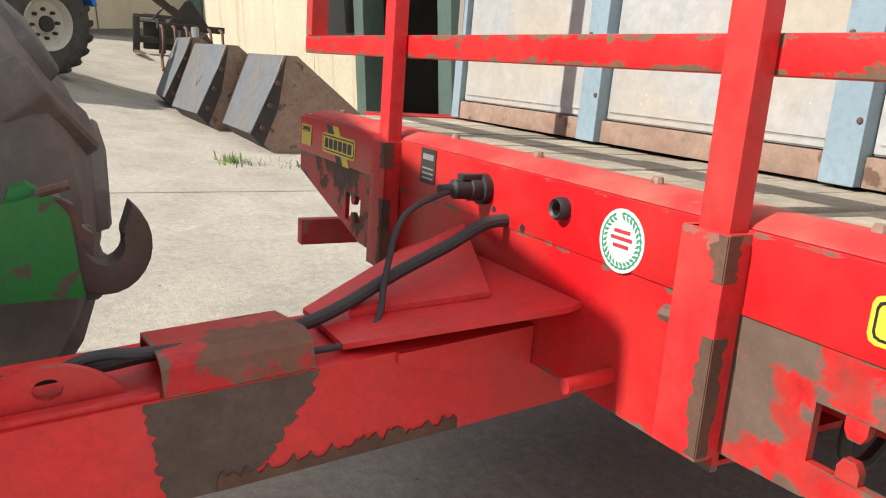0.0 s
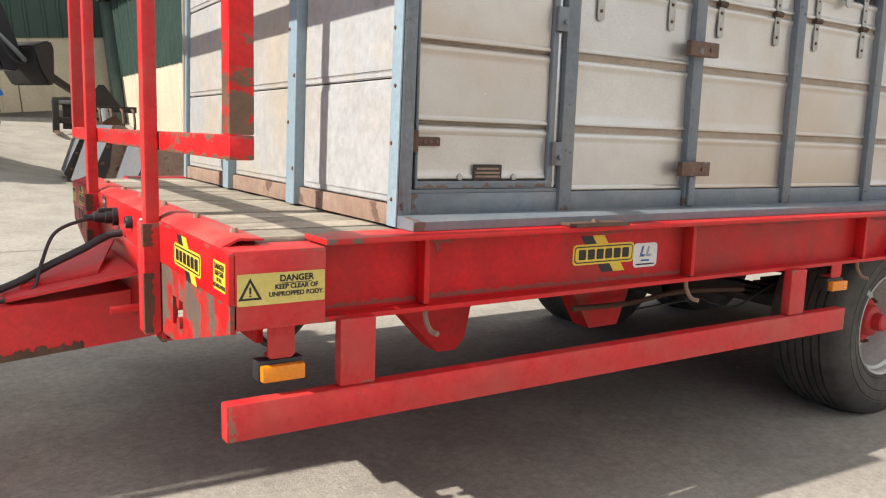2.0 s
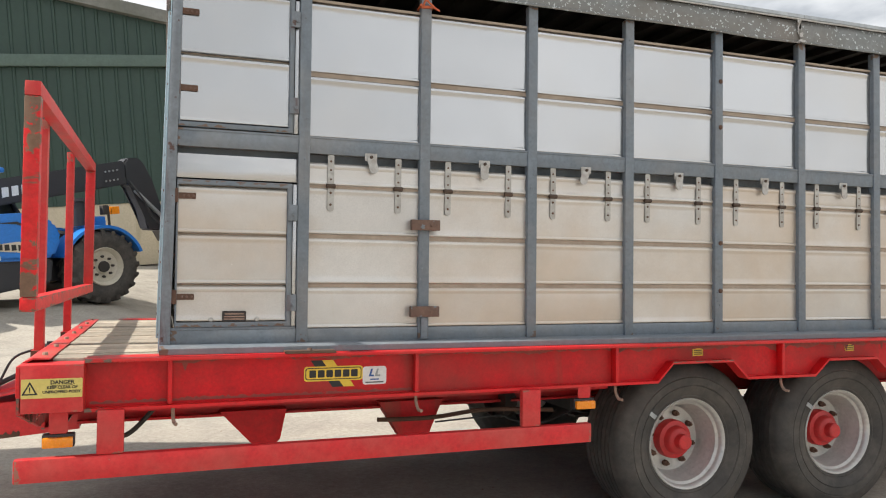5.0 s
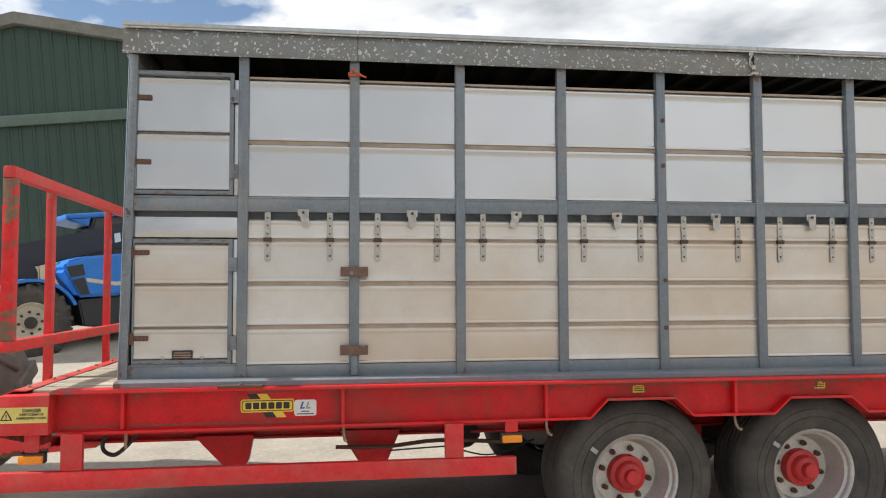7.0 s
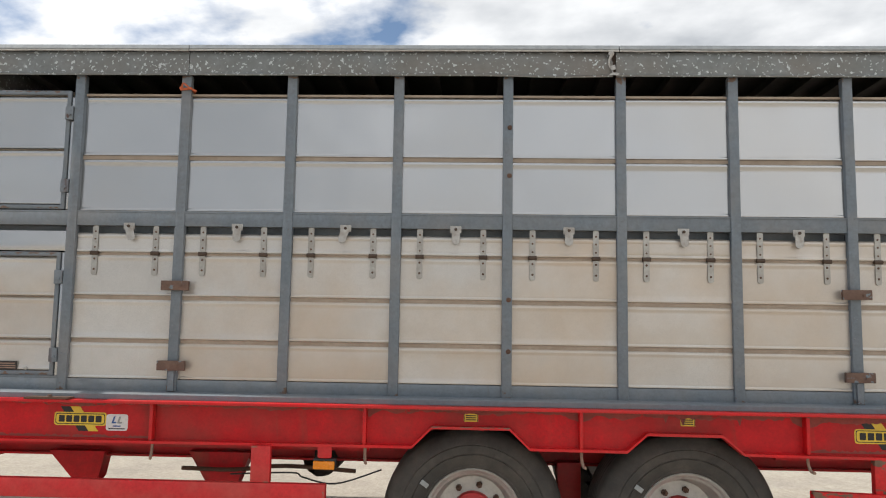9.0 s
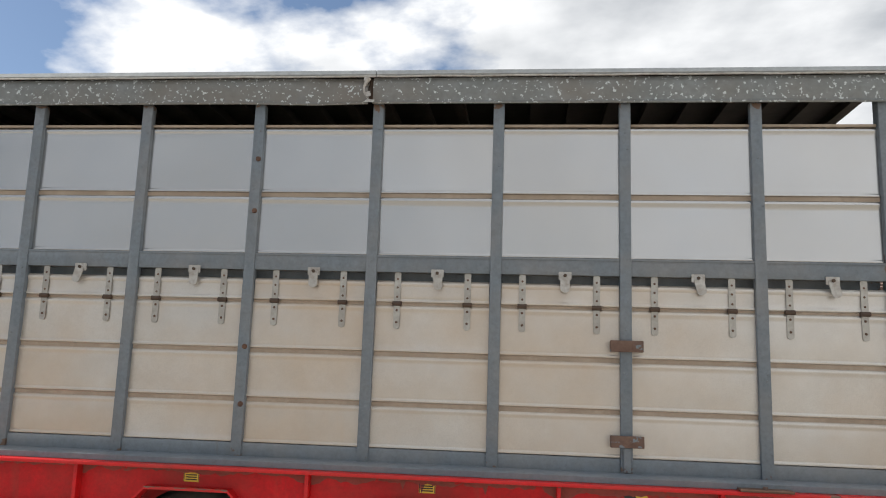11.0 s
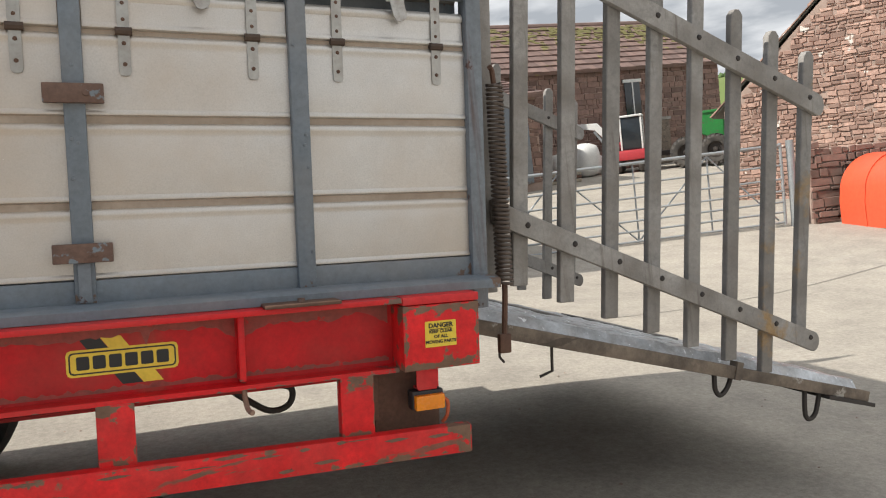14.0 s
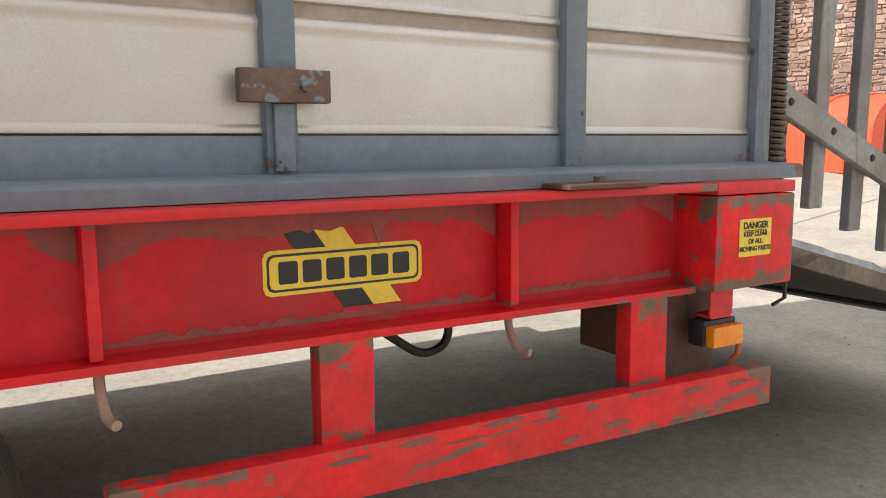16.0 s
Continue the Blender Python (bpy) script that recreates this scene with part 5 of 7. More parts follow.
    tube(bm, [(x - 0.03, CY - 0.006, 2.60), (x + 0.03, CY - 0.006, 2.606), (x + 0.031, CY + 0.045, 2.60), (x - 0.031, CY + 0.045, 2.603), (x - 0.03, CY - 0.007, 2.61)], 0.007, 6)
    tube(bm, smooth_line([(x - 0.02, CY - 0.01, 2.605), (x - 0.01, CY - 0.02, 2.63), (x + 0.03, CY - 0.02, 2.60), (x + 0.06, CY - 0.01, 2.59)], 4), 0.005, 6)
    part("twine", bm, ORANGE, box_thing, "knotted orange baler twine")


container()


def side_door(z0, z1, split, hinge_z, latch_z, mat, label):
    x0, x1 = 0.570, 1.066
    t = 0.022
    bm = bmesh.new()
    ring = [[bm.verts.new((px, y, pz)) for px, pz in pts] for pts in (((x0, z0), (x1, z0), (x1, z1), (x0, z1)), ((x0 + 0.008, z0 + t), (x1 - t, z0 + t), (x1 - t, z1 - t), (x0 + 0.008, z1 - t))) for y in (SKIN - 0.018, SKIN + 0.004)]
    for a, b in ((0, 2), (2, 3), (3, 1), (1, 0)):
        for k in range(4):
            bm.faces.new((ring[a][k], ring[a][(k + 1) % 4], ring[b][(k + 1) % 4], ring[b][k]))
    bmesh.ops.bevel(bm, geom=bm.edges[:], offset=0.003, segments=1, affect="EDGES")
    d = part("side_door", bm, GREY, box_thing, label)
    zs = [z0 + t] + split + [z1 - t]
    for a, b in zip(zs, zs[1:]):
        sheet(x0 + 0.009, x1 - t - 0.001, a + 0.003, b - 0.003, mat, "door_board", SKIN - 0.004, d)
    part("door_seam", boxed(x0, x1, SKIN + 0.009, SKIN + 0.012, z0, z1, bevel=0), SEAM, d)
    for z in hinge_z:
        bm = bmesh.new()
        plate(bm, on_side(x0 + 0.038, z, SKIN - 0.009), 0.085, 0.026, 0.0, 0.005, 0.004)
        tube(bm, [(x0 - 0.004, SKIN - 0.014, z - 0.030), (x0 - 0.004, SKIN - 0.014, z + 0.030)], 0.012, 8)
        h = part("door_hinge", bm, STEEL_RUST, d, "rusty strap hinge")
        bm = bmesh.new()
        for u in (0.03, 0.05, 0.07):
            lathe(bm, [(0.0005, 0.003), (0.005, 0.003), (0.006, 0), (0.0005, 0)], on_side(x0 + u, z, SKIN - 0.014), 8, False)
        part("hinge_bolt", bm, LATCH, h)
    for z in latch_z:
        bm = bmesh.new()
        box(bm, x1 - 0.020, x1 + 0.022, SKIN - 0.034, SKIN - 0.018, z - 0.036, z + 0.036, 0.003)
        tube(bm, [(x1 + 0.008, SKIN - 0.044, z - 0.01), (x1 + 0.008, SKIN - 0.03, z - 0.01)], 0.008, 8)
        part("door_latch", bm, GREY_RUSTY, d, "grey sliding latch with rust")
    return d


side_door(1.951, 2.596, [2.275], (2.455, 2.120), (2.470, 2.075), ALU, "upper side door with grey frame, shut")
low_door = side_door(1.079, 1.722, [1.265, 1.487], (1.650, 1.212), (1.590, 1.185), ALU_DUSTY, "lower side door with grey frame, shut")
m = on_side(0.820, 1.127, SKIN - 0.010)
pl = part("data_plate", plate(bmesh.new(), m, 0.102, 0.045, 0.0, 0.003, 0.004), DARK, low_door, "black maker's plate with plain bars")
bm = bmesh.new()
for y_, w_ in ((0.010, 0.080), (-0.002, 0.088), (-0.013, 0.088)):
    plate(bm, m @ Matrix.Translation((0, y_, 0)), w_, 0.006, 0.0031, 0.0036)
part("print_bars", bm, RUST_BAND, pl)
for x in (0.722, 0.918):
    part("door_rivet", lathe(bmesh.new(), [(0.0005, 0.006), (0.009, 0.005), (0.011, 0.0), (0.0005, 0.0)], on_side(x, 1.112, SKIN - 0.010), 8, False), STRAP, low_door)
part("strip_board", boxed(0.556, 1.089, SKIN - 0.004, SKIN + 0.010, 1.730, 1.836, bevel=0.003), ALU, box_thing, "bare aluminium strip between the doors")
part("door_jamb", boxed(1.070, 1.089, SKIN - 0.010, SKIN + 0.02, 1.08, 1.72, bevel=0.002), ALU, box_thing)
part("door_jamb", boxed(1.070, 1.089, SKIN - 0.010, SKIN + 0.02, 1.95, 2.56, bevel=0.002), ALU, box_thing)
part("door_sill", boxed(0.556, 1.089, CY + 0.012, CY + 0.03, 1.067, 1.078, bevel=0.002), GREY, box_thing)


# front wall: three columns of embossed sheets
def front_wall():
    x = CX0
    posts = (0.868, 1.632)
    for y in posts:
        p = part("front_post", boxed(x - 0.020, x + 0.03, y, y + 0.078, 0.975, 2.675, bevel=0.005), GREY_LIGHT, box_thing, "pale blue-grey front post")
        for k in range(10):
            z = 1.1 + 0.16 * k
            bm = lathe(bmesh.new(), [(0.0005, 0.004), (0.006, 0.003), (0.007, 0.0), (0.0005, 0.0)], on_front(y + 0.012 + 0.05 * (k % 2), z, x - 0.020), 8, False)
            part("front_bolt", bm, STEEL_RUST, p)
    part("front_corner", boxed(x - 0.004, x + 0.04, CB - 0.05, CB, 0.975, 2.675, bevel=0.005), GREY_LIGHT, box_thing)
    for a, b in ((CY + 0.056, posts[0]), (posts[0] + 0.078, posts[1]), (posts[1] + 0.078, CB - 0.051)):
        z0 = 1.035
        for z1 in (1.385, 1.80, 2.22, 2.67):
            m = Matrix.Translation((x + 0.012, (a + b) / 2, (z0 + z1) / 2)) @ Matrix.Rotation(rnd.uniform(-0.008, 0.008), 4, "Y")
            w, h = (b - a) / 2 - 0.002, (z1 - z0) / 2
            bm = bmesh.new()
            prism(bm, [(-w, -h + 0.002), (w, -h + 0.002), (w, h - 0.002), (-w, h - 0.002)], "x", 0.004, 0.012, m)
            r = 0.03
            prism(bm, [(-w + 0.012, -h + 0.02), (w - 0.012, -h + 0.02), (w - 0.012, h - 0.02 - r), (w - 0.012 - r, h - 0.02), (-w + 0.012 + r, h - 0.02), (-w + 0.012, h - 0.02 - r)], "x", 0.000, 0.006, m)
            bmesh.ops.bevel(bm, geom=[e for e in bm.edges], offset=0.0035, segments=3, affect="EDGES")
            part("front_sheet", bm, ALU_FRONT, box_thing, "weathered aluminium front sheet")
            z0 = z1
        part("stained_band", boxed(x + 0.002, x + 0.02, a + 0.001, b - 0.001, 0.975, 1.034, bevel=0.002), RUST_BAND, box_thing, "rust-stained band at the foot of the wall")
    bm = bmesh.new()
    for k in range(11):
        lathe(bm, [(0.0005, 0.003), (0.005, 0.003), (0.006, 0.0), (0.0005, 0.0)], on_front(CY + 0.03 + 0.012 * (k % 2), 1.05 + 0.155 * k, x - 0.006), 8, False)
    part("corner_bolts", bm, STEEL_RUST, box_thing)
    part("front_header", boxed(x, x + 0.03, CY + 0.05, CB, 2.676, 2.835, bevel=0.002), GALV, box_thing)


front_wall()
LEAN = Matrix(((1, 0, 0.018, -0.018 * 0.975), (0, 1, 0, 0), (0, 0, 1, 0), (0, 0, 0, 1)))
for ob in box_thing.children_recursive:
    if ob.name.split(".")[0] in ("front_post", "front_bolt", "front_corner", "front_sheet", "stained_band", "corner_bolts", "corner_post", "corner_flange"):
        ob.data.transform(LEAN)


# ---- ramp and its slatted gates ----
def ramp():
    x0, x1 = 6.365, 8.215
    z0, z1 = 0.850, 0.372
    L = math.hypot(x1 - x0, z1 - z0)
    m = Matrix.Translation((x0, 0, z0)) @ Matrix.Rotation(math.atan2(z0 - z1, x1 - x0), 4, "Y")
    # dirty underside, coloured dark also to cut bounce and deepen the shade below
    bm = boxed(0.0, L, 0.30, 2.32, -0.055, -0.022, bevel=0.0, m=m)
    r = part("ramp", bm, DARK, box_thing, "lowered wooden tail ramp, weathered grey, with underside darkened for shade")
    n, steps = 14, 26
    rr = random.Random(77)
    for k in range(n):
        w = 2.02 / n
        y = 0.30 + w * k
        bm = bmesh.new()
        rows = []
        for q in range(steps + 1):
            u = 0.01 + (L - 0.02) * q / steps
            dent = rr.uniform(-0.006, 0.006)
            sway = 0.006 * math.sin(u * 9 + k)
            rows.append([bm.verts.new(m @ Vector((u, y + f * w + (sway if 0 < f < 1 else 0), h + (dent if h > 0 else 0)))) for f, h in ((0.0, -0.018), (0.22, -0.012), (0.40, 0.024), (0.62, 0.028), (0.82, -0.010), (0.995, -0.018))])
        for a, b in zip(rows, rows[1:]):
            for q in range(5):
                bm.faces.new((a[q], b[q], b[q + 1], a[q + 1]))
        part("ramp_tread", bm, RAMP_SHEET, r, "ribbed galvanised tread sheet, dented and scuffed")
    part("ramp_edge", boxed(-0.02, L * 0.60, 0.262, 0.298, -0.060, -0.010, bevel=0.004, m=m), WOOD_BROWN, r, "weathered timber edge board")
    part("ramp_edge", boxed(L * 0.605, L, 0.262, 0.298, -0.058, -0.012, bevel=0.004, m=m), WOOD_BROWN, r)
    part("ramp_edge", boxed(-0.02, L, 2.322, 2.358, -0.068, -0.006, bevel=0.004, m=m), WOOD_GREY, r)
    part("ramp_end", boxed(L - 0.25, L + 0.03, 0.25, 2.36, -0.075, -0.058, bevel=0.003, m=m), DARK, r)
    part("edge_cleat", boxed(L * 0.595, L * 0.612, 0.255, 0.300, -0.062, 0.010, bevel=0.004, m=m), WOOD_BROWN, r)
    for u, w_ in ((0.18, 0.22), (0.42, 0.20), (0.80, 0.24)):
        part("ramp_batten", boxed(L * u, L * u + w_, 1.35, 2.2, 0.020, 0.034, bevel=0.004, m=m), WOOD_GREY, r)
    for u, d in ((0.56, 0.06), (0.82, 0.10)):
        a = m @ Vector((L * u, 0.30, -0.06))
        part("ramp_loop", tubed(smooth_line([a, a + Vector((0.005, 0, -d)), a + Vector((0.03, 0, -d - 0.025)), a + Vector((0.065, 0, -d)), a + Vector((0.085, 0, -0.015))], 5), 0.010, 8), DARK, r)
    a = m @ Vector((0.32, 0.32, -0.05))
    part("ramp_hook", tubed([a, a + Vector((0, 0, -0.10)), a + Vector((-0.05, 0, -0.115))], 0.006, 6), DARK, r)
    a = m @ Vector((0.09, 0.30, -0.05))
    part("ramp_chain", tubed([a, a + Vector((0.003, 0, -0.08)), a + Vector((0.02, 0, -0.10))], 0.0045, 6), DARK, r)


ramp()


def gate(y, dx, dz):
    top = lambda x: 2.145 + dz - 0.3745 * (x - 6.41 - dx)
    low = lambda x: 1.186 + dz - 0.395 * (x - 6.45 - dx)
    x0, x1 = 6.385, 7.915 + dx
    def rail(f, a, b, h):
        n = 8
        pts = [(a, f(a) - h / 2), (b - 0.03, f(b) - h / 2)]
        pts += [(b - 0.03 + 0.03 * math.sin(math.pi * k / n), f(b) - h / 2 * math.cos(math.pi * k / n)) for k in range(1, n)]
        pts += [(b - 0.03, f(b) + h / 2), (a, f(a) + h / 2)]
        bm = prismed(pts, "y", y - 0.030, y - 0.006)
        bmesh.ops.bevel(bm, geom=[e for e in bm.edges], offset=0.003, segments=1, affect="EDGES")
        return bm
    g = part("ramp_gate", rail(top, x0, x1, 0.088), WOOD_GREY, box_thing, "grey timber slatted side gate of the ramp")
    part("gate_rail", rail(low, 6.40, 7.885 + dx, 0.082), WOOD_GREY, g)
    n = 8
    for k in range(n):
        xb, xt = 6.513 + dx + 0.1855 * k, 6.553 + dx + 0.1866 * k
        zt = 2.300 + dz - 0.0714 * k
        zb = dz + (0.945 - 0.0725 * k if k < 7 else 0.665)
        w = 0.029
        pts = [(xb - w, zb), (xb + w, zb), (xt + w, zt - 0.022), (xt + w - 0.016, zt), (xt - w + 0.016, zt), (xt - w, zt - 0.022)]
        bm = prismed(pts, "y", y - 0.004, y + 0.026)
        bmesh.ops.bevel(bm, geom=[e for e in bm.edges], offset=0.003, segments=1, affect="EDGES")
        pk = part("picket", bm, WOOD_GREY, g)
        for f in (top, low):
            part("picket_bolt", lathe(bmesh.new(), [(0.0005, 0.006), (0.008, 0.005), (0.011, 0.0), (0.0005, 0.0)], on_side((xb + xt) / 2, f((xb + xt) / 2), y - 0.030), 8, False), DARK, pk)
    part("gate_stile", boxed(6.372, 6.425, y - 0.004, y + 0.030, 0.93, 2.375, bevel=0.005), WOOD_GREY, g)


gate(0.268, 0.0, 0.0)
gate(2.300, 0.19, 0.073)


def spring():
    bm = bmesh.new()
    pts = []
    turns, n = 46, 9
    a, b = Vector((6.398, 0.196, 1.62)), Vector((6.418, 0.200, 0.965))
    for k in range(turns * n + 1):
        t = k / (turns * n)
        c = a.lerp(b, t)
        ang = 2 * math.pi * k / n
        pts.append(c + Vector((0.025 * math.cos(ang), 0.025 * math.sin(ang), 0)))
    tube(bm, pts, 0.0056, 5)
    s = part("ramp_spring", bm, SPRING, box_thing, "long rusty coil spring beside the rear post")
    part("spring_eye", tubed([(6.396, 0.196, 1.62), (6.388, 0.19, 1.66), (6.375, 0.18, 1.67)], 0.009, 8), STEEL_RUST, s)
    part("spring_rod", tubed([(6.418, 0.200, 0.965), (6.418, 0.20, 0.93), (6.412, 0.20, 0.79)], 0.010, 8), STEEL_RUST, s)
    part("spring_shackle", boxed(6.390, 6.432, 0.188, 0.212, 0.735, 0.80, bevel=0.005), STEEL_RUST, s)


spring()


# ---- the sheds behind the trailer ----
def clad(parent, a, b, z0, z1a, z1b, name="cladding_sheet", out=(0, -1), mat=None):
    """Box-profile sheeting between two plan points, its top running from z1a to z1b."""
    a, b = Vector(a), Vector(b)
    L = (b - a).length
    way = (b - a) / L
    o = Vector(out)
    n_sheets = max(1, int(L / 1.0))
    for s in range(n_sheets):
        bm = bmesh.new()
        last = None
        u0, u1 = L * s / n_sheets, L * (s + 1) / n_sheets
        u = u0
        prof = []
        while u < u1 - 1e-6:
            for du, d in ((0.0, 0.0), (0.20, 0.0), (0.225, 0.032), (0.275, 0.032), (0.30, 0.0)):
                if u + du <= u1 + 1e-6:
                    prof.append((u + du, d))
            u += 0.3333
        prof.append((u1, 0.0))
        for q, d in prof:
            p = a + way * q + o * d
            zt = z1a + (z1b - z1a) * q / L
            pair = (bm.verts.new((p.x, p.y, z0)), bm.verts.new((p.x, p.y, zt)))
            if last:
                bm.faces.new((last[0], pair[0], pair[1], last[1]))
            last = pair
        part(name, bm, mat or GREEN_CLAD, parent)


def shed():
    y = 20.0
    s = thing("farm_shed", (-7, 24, ground_z(20)), "large gabled farm shed with dark green sheet cladding and concrete base", "shed")
    x0, x1, xr = -17.8, 3.37, -7.3
    zr, ze = 9.30, 6.95
    for k in range(8):
        a = x0 + (x1 - x0) * k / 8
        b = x0 + (x1 - x0) * (k + 1) / 8
        part("concrete_panel", boxed(a + 0.01, b - 0.01, y, y + 0.2, ground_z(20) - 0.6, 2.55, bevel=0.01), WALL_CONC, s, "stained pale concrete wall panel")
    clad(s, (x0, y - 0.02), (xr, y - 0.02), 2.5, ze, zr)
    clad(s, (xr, y - 0.02), (x1, y - 0.02), 2.5, zr, ze)
    part("door_rail", boxed(x0, x1, y - 0.18, y - 0.06, 6.30, 6.62, bevel=0.01), GREEN_TRIM, s, "grey-green sliding door rail")
    part("sliding_door", boxed(-8.6, -8.5, y - 0.12, y - 0.06, 1.5, 6.28, bevel=0.01), GREEN_TRIM, s)
    for (xa, za), (xb, zb) in (((x0 - 0.5, ze - 0.1), (xr, zr + 0.02)), ((xr, zr + 0.02), (x1 + 0.5, ze - 0.1))):
        part("verge", prismed([(xa, za), (xb, zb), (xb, zb + 0.34), (xa, za + 0.34)], "y", y - 0.25, y + 0.4), ROOF_CEMENT, s, "grey fibre cement verge")
        part("roof", prismed([(xa, za + 0.15), (xb, zb + 0.15), (xb, zb + 0.22), (xa, za + 0.22)], "y", y + 0.4, y + 16), ROOF_CEMENT, s)
    part("back_wall", boxed(x0, x1, y + 15.8, y + 16, 0, 6.9, bevel=0), GREEN_CLAD, s)
    part("side_wall", boxed(x0, x0 + 0.2, y + 0.2, y + 15.8, 0, 6.9, bevel=0), GREEN_CLAD, s)
    # the wing along the yard, with an open doorway
    w = thing("shed_wing", (5, 14, ground_z(14)), "shed wing with pale concrete wall, green cladding and an open doorway", "shed")
    x = 3.37
    for k in range(5):
        a, b = 9.95 + 2.0 * k, 9.95 + 2.0 * (k + 1)
        part("concrete_panel", boxed(x, x + 0.2, a + 0.006, b - 0.006, -0.2, 2.50, bevel=0.012), WALL_CONC, w, "pale streaked concrete wall panel")
    clad(w, (x - 0.01, 9.95), (x - 0.01, 19.9), 2.46, 4.3, 4.3, out=(-1, 0))
    part("corner_column", boxed(x - 0.25, x - 0.02, 19.5, 19.9, 1.0, 4.3, bevel=0.01), GREEN_TRIM, w)
    part("door_column", boxed(x - 0.14, x + 0.16, 9.62, 9.93, 0.2, 4.2, bevel=0.012), GREEN_TRIM, w, "weathered green steel door column")
    part("door_column", boxed(x - 0.14, x + 0.16, 7.3, 7.6, 0.0, 4.2, bevel=0.012), GREEN_TRIM, w)
    part("lintel", boxed(x, x + 0.2, 7.6, 9.62, 3.7, 4.3, bevel=0), GREEN_CLAD, w)
    part("wing_back", boxed(x + 3.2, x + 3.4, 7.4, 19.9, 0, 4.3, bevel=0), GREEN_CLAD, w)
    part("wing_end", boxed(x + 0.2, x + 3.2, 7.3, 7.5, 0, 4.3, bevel=0), GREEN_CLAD, w)
    part("wing_roof", boxed(x - 0.3, x + 3.6, 7.2, 19.9, 4.32, 4.42, bevel=0), ROOF_CEMENT, w)
    # added wall behind the doorway, near-black to stand for the dim inside
    part("dim_inner_wall", boxed(x + 0.2, x + 3.2, 10.2, 10.3, 0, 4.3, bevel=0), DARK, w)
    c = thing("equipment_case", (3.2, 10.9, 1.45), "black plastic case with bright pink edge hanging on the concrete wall", "case")
    tilt = Matrix.Translation((3.26, 10.75, 2.0)) @ Matrix.Rotation(radians(-4), 4, "X")
    part("case_shell", boxed(-0.14, 0.10, -0.66, 0.45, -0.52, 0.50, bevel=0.04, m=tilt), BLACK, c)
    part("case_edge", boxed(-0.15, 0.10, 0.455, 0.74, -0.52, 0.50, bevel=0.03, m=tilt), PINK, c, "bright pink moulded edge")
    for z in (-0.36, -0.05, 0.30):
        part("case_clip", boxed(-0.20, -0.145, 0.36, 0.60, z, z + 0.07, bevel=0.01, m=tilt), PINK, c)
    part("case_label", boxed(-0.145, -0.141, -0.28, -0.10, 0.05, 0.20, bevel=0.0, m=tilt), WHITE, c)


shed()


def bucket(m, mat_a):
    b = thing("loader_bucket", m.translation, "worn loader bucket of scoured blue-grey and rusty steel", "bucket", "buckets by the wall")
    sec = [(-0.20, 0.17), (0.0, 0.0), (0.46, 0.0), (0.88, 0.40), (0.20, 0.92), (0.07, 0.92)]
    def shell(pts, y0, y1):
        return prismed(pts, "y", y0, y1, m)
    part("end_plate", shell(sec, 0.0, 0.03), RUST_BAND, b, "rusty brown end plate")
    part("end_plate", shell(sec, 1.22, 1.25), STEEL_RUST, b)
    def strip(p, q, t, mat, name):
        d = Vector((q[0] - p[0], q[1] - p[1])).normalized() * t
        nrm = (-d.y, d.x)
        part(name, shell([p, q, (q[0] + nrm[0], q[1] + nrm[1]), (p[0] + nrm[0], p[1] + nrm[1])], 0.031, 1.219), mat, b)
    strip(sec[5], sec[0], 0.02, mat_a, "floor_sheet")
    strip(sec[0], sec[1], 0.03, DARK, "cutting_edge")
    strip(sec[2], sec[1], -0.02, STEEL_RUST, "back_sheet")
    strip(sec[3], sec[4], 0.02, STEEL_RUST, "top_sheet")
    part("side_cutter", shell([(-0.24, 0.18), (-0.12, 0.06), (0.02, 0.42), (0.09, 0.92)], -0.022, -0.001), DARK, b, "black bolted side cutter")
    for u in (0.1, 0.45, 0.8):
        p = m @ Vector((-0.15 + 0.20 * u, -0.024, 0.18 + 0.6 * u))
        part("cutter_bolt", tubed([p, p + Vector((0, -0.02, 0))], 0.025, 6), STEEL_RUST, b)


bucket(Matrix.Translation((1.33, 7.25, ground_z(7.25))), BUCKET_BLUE)
bucket(Matrix.Translation((1.12, 8.60, ground_z(8.60))) @ Matrix.Rotation(0.06, 4, "Z"), BUCKET_BLUE)
bucket(Matrix.Translation((1.02, 9.95, ground_z(9.95))) @ Matrix.Rotation(-0.05, 4, "Z"), BUCKET_BLUE)


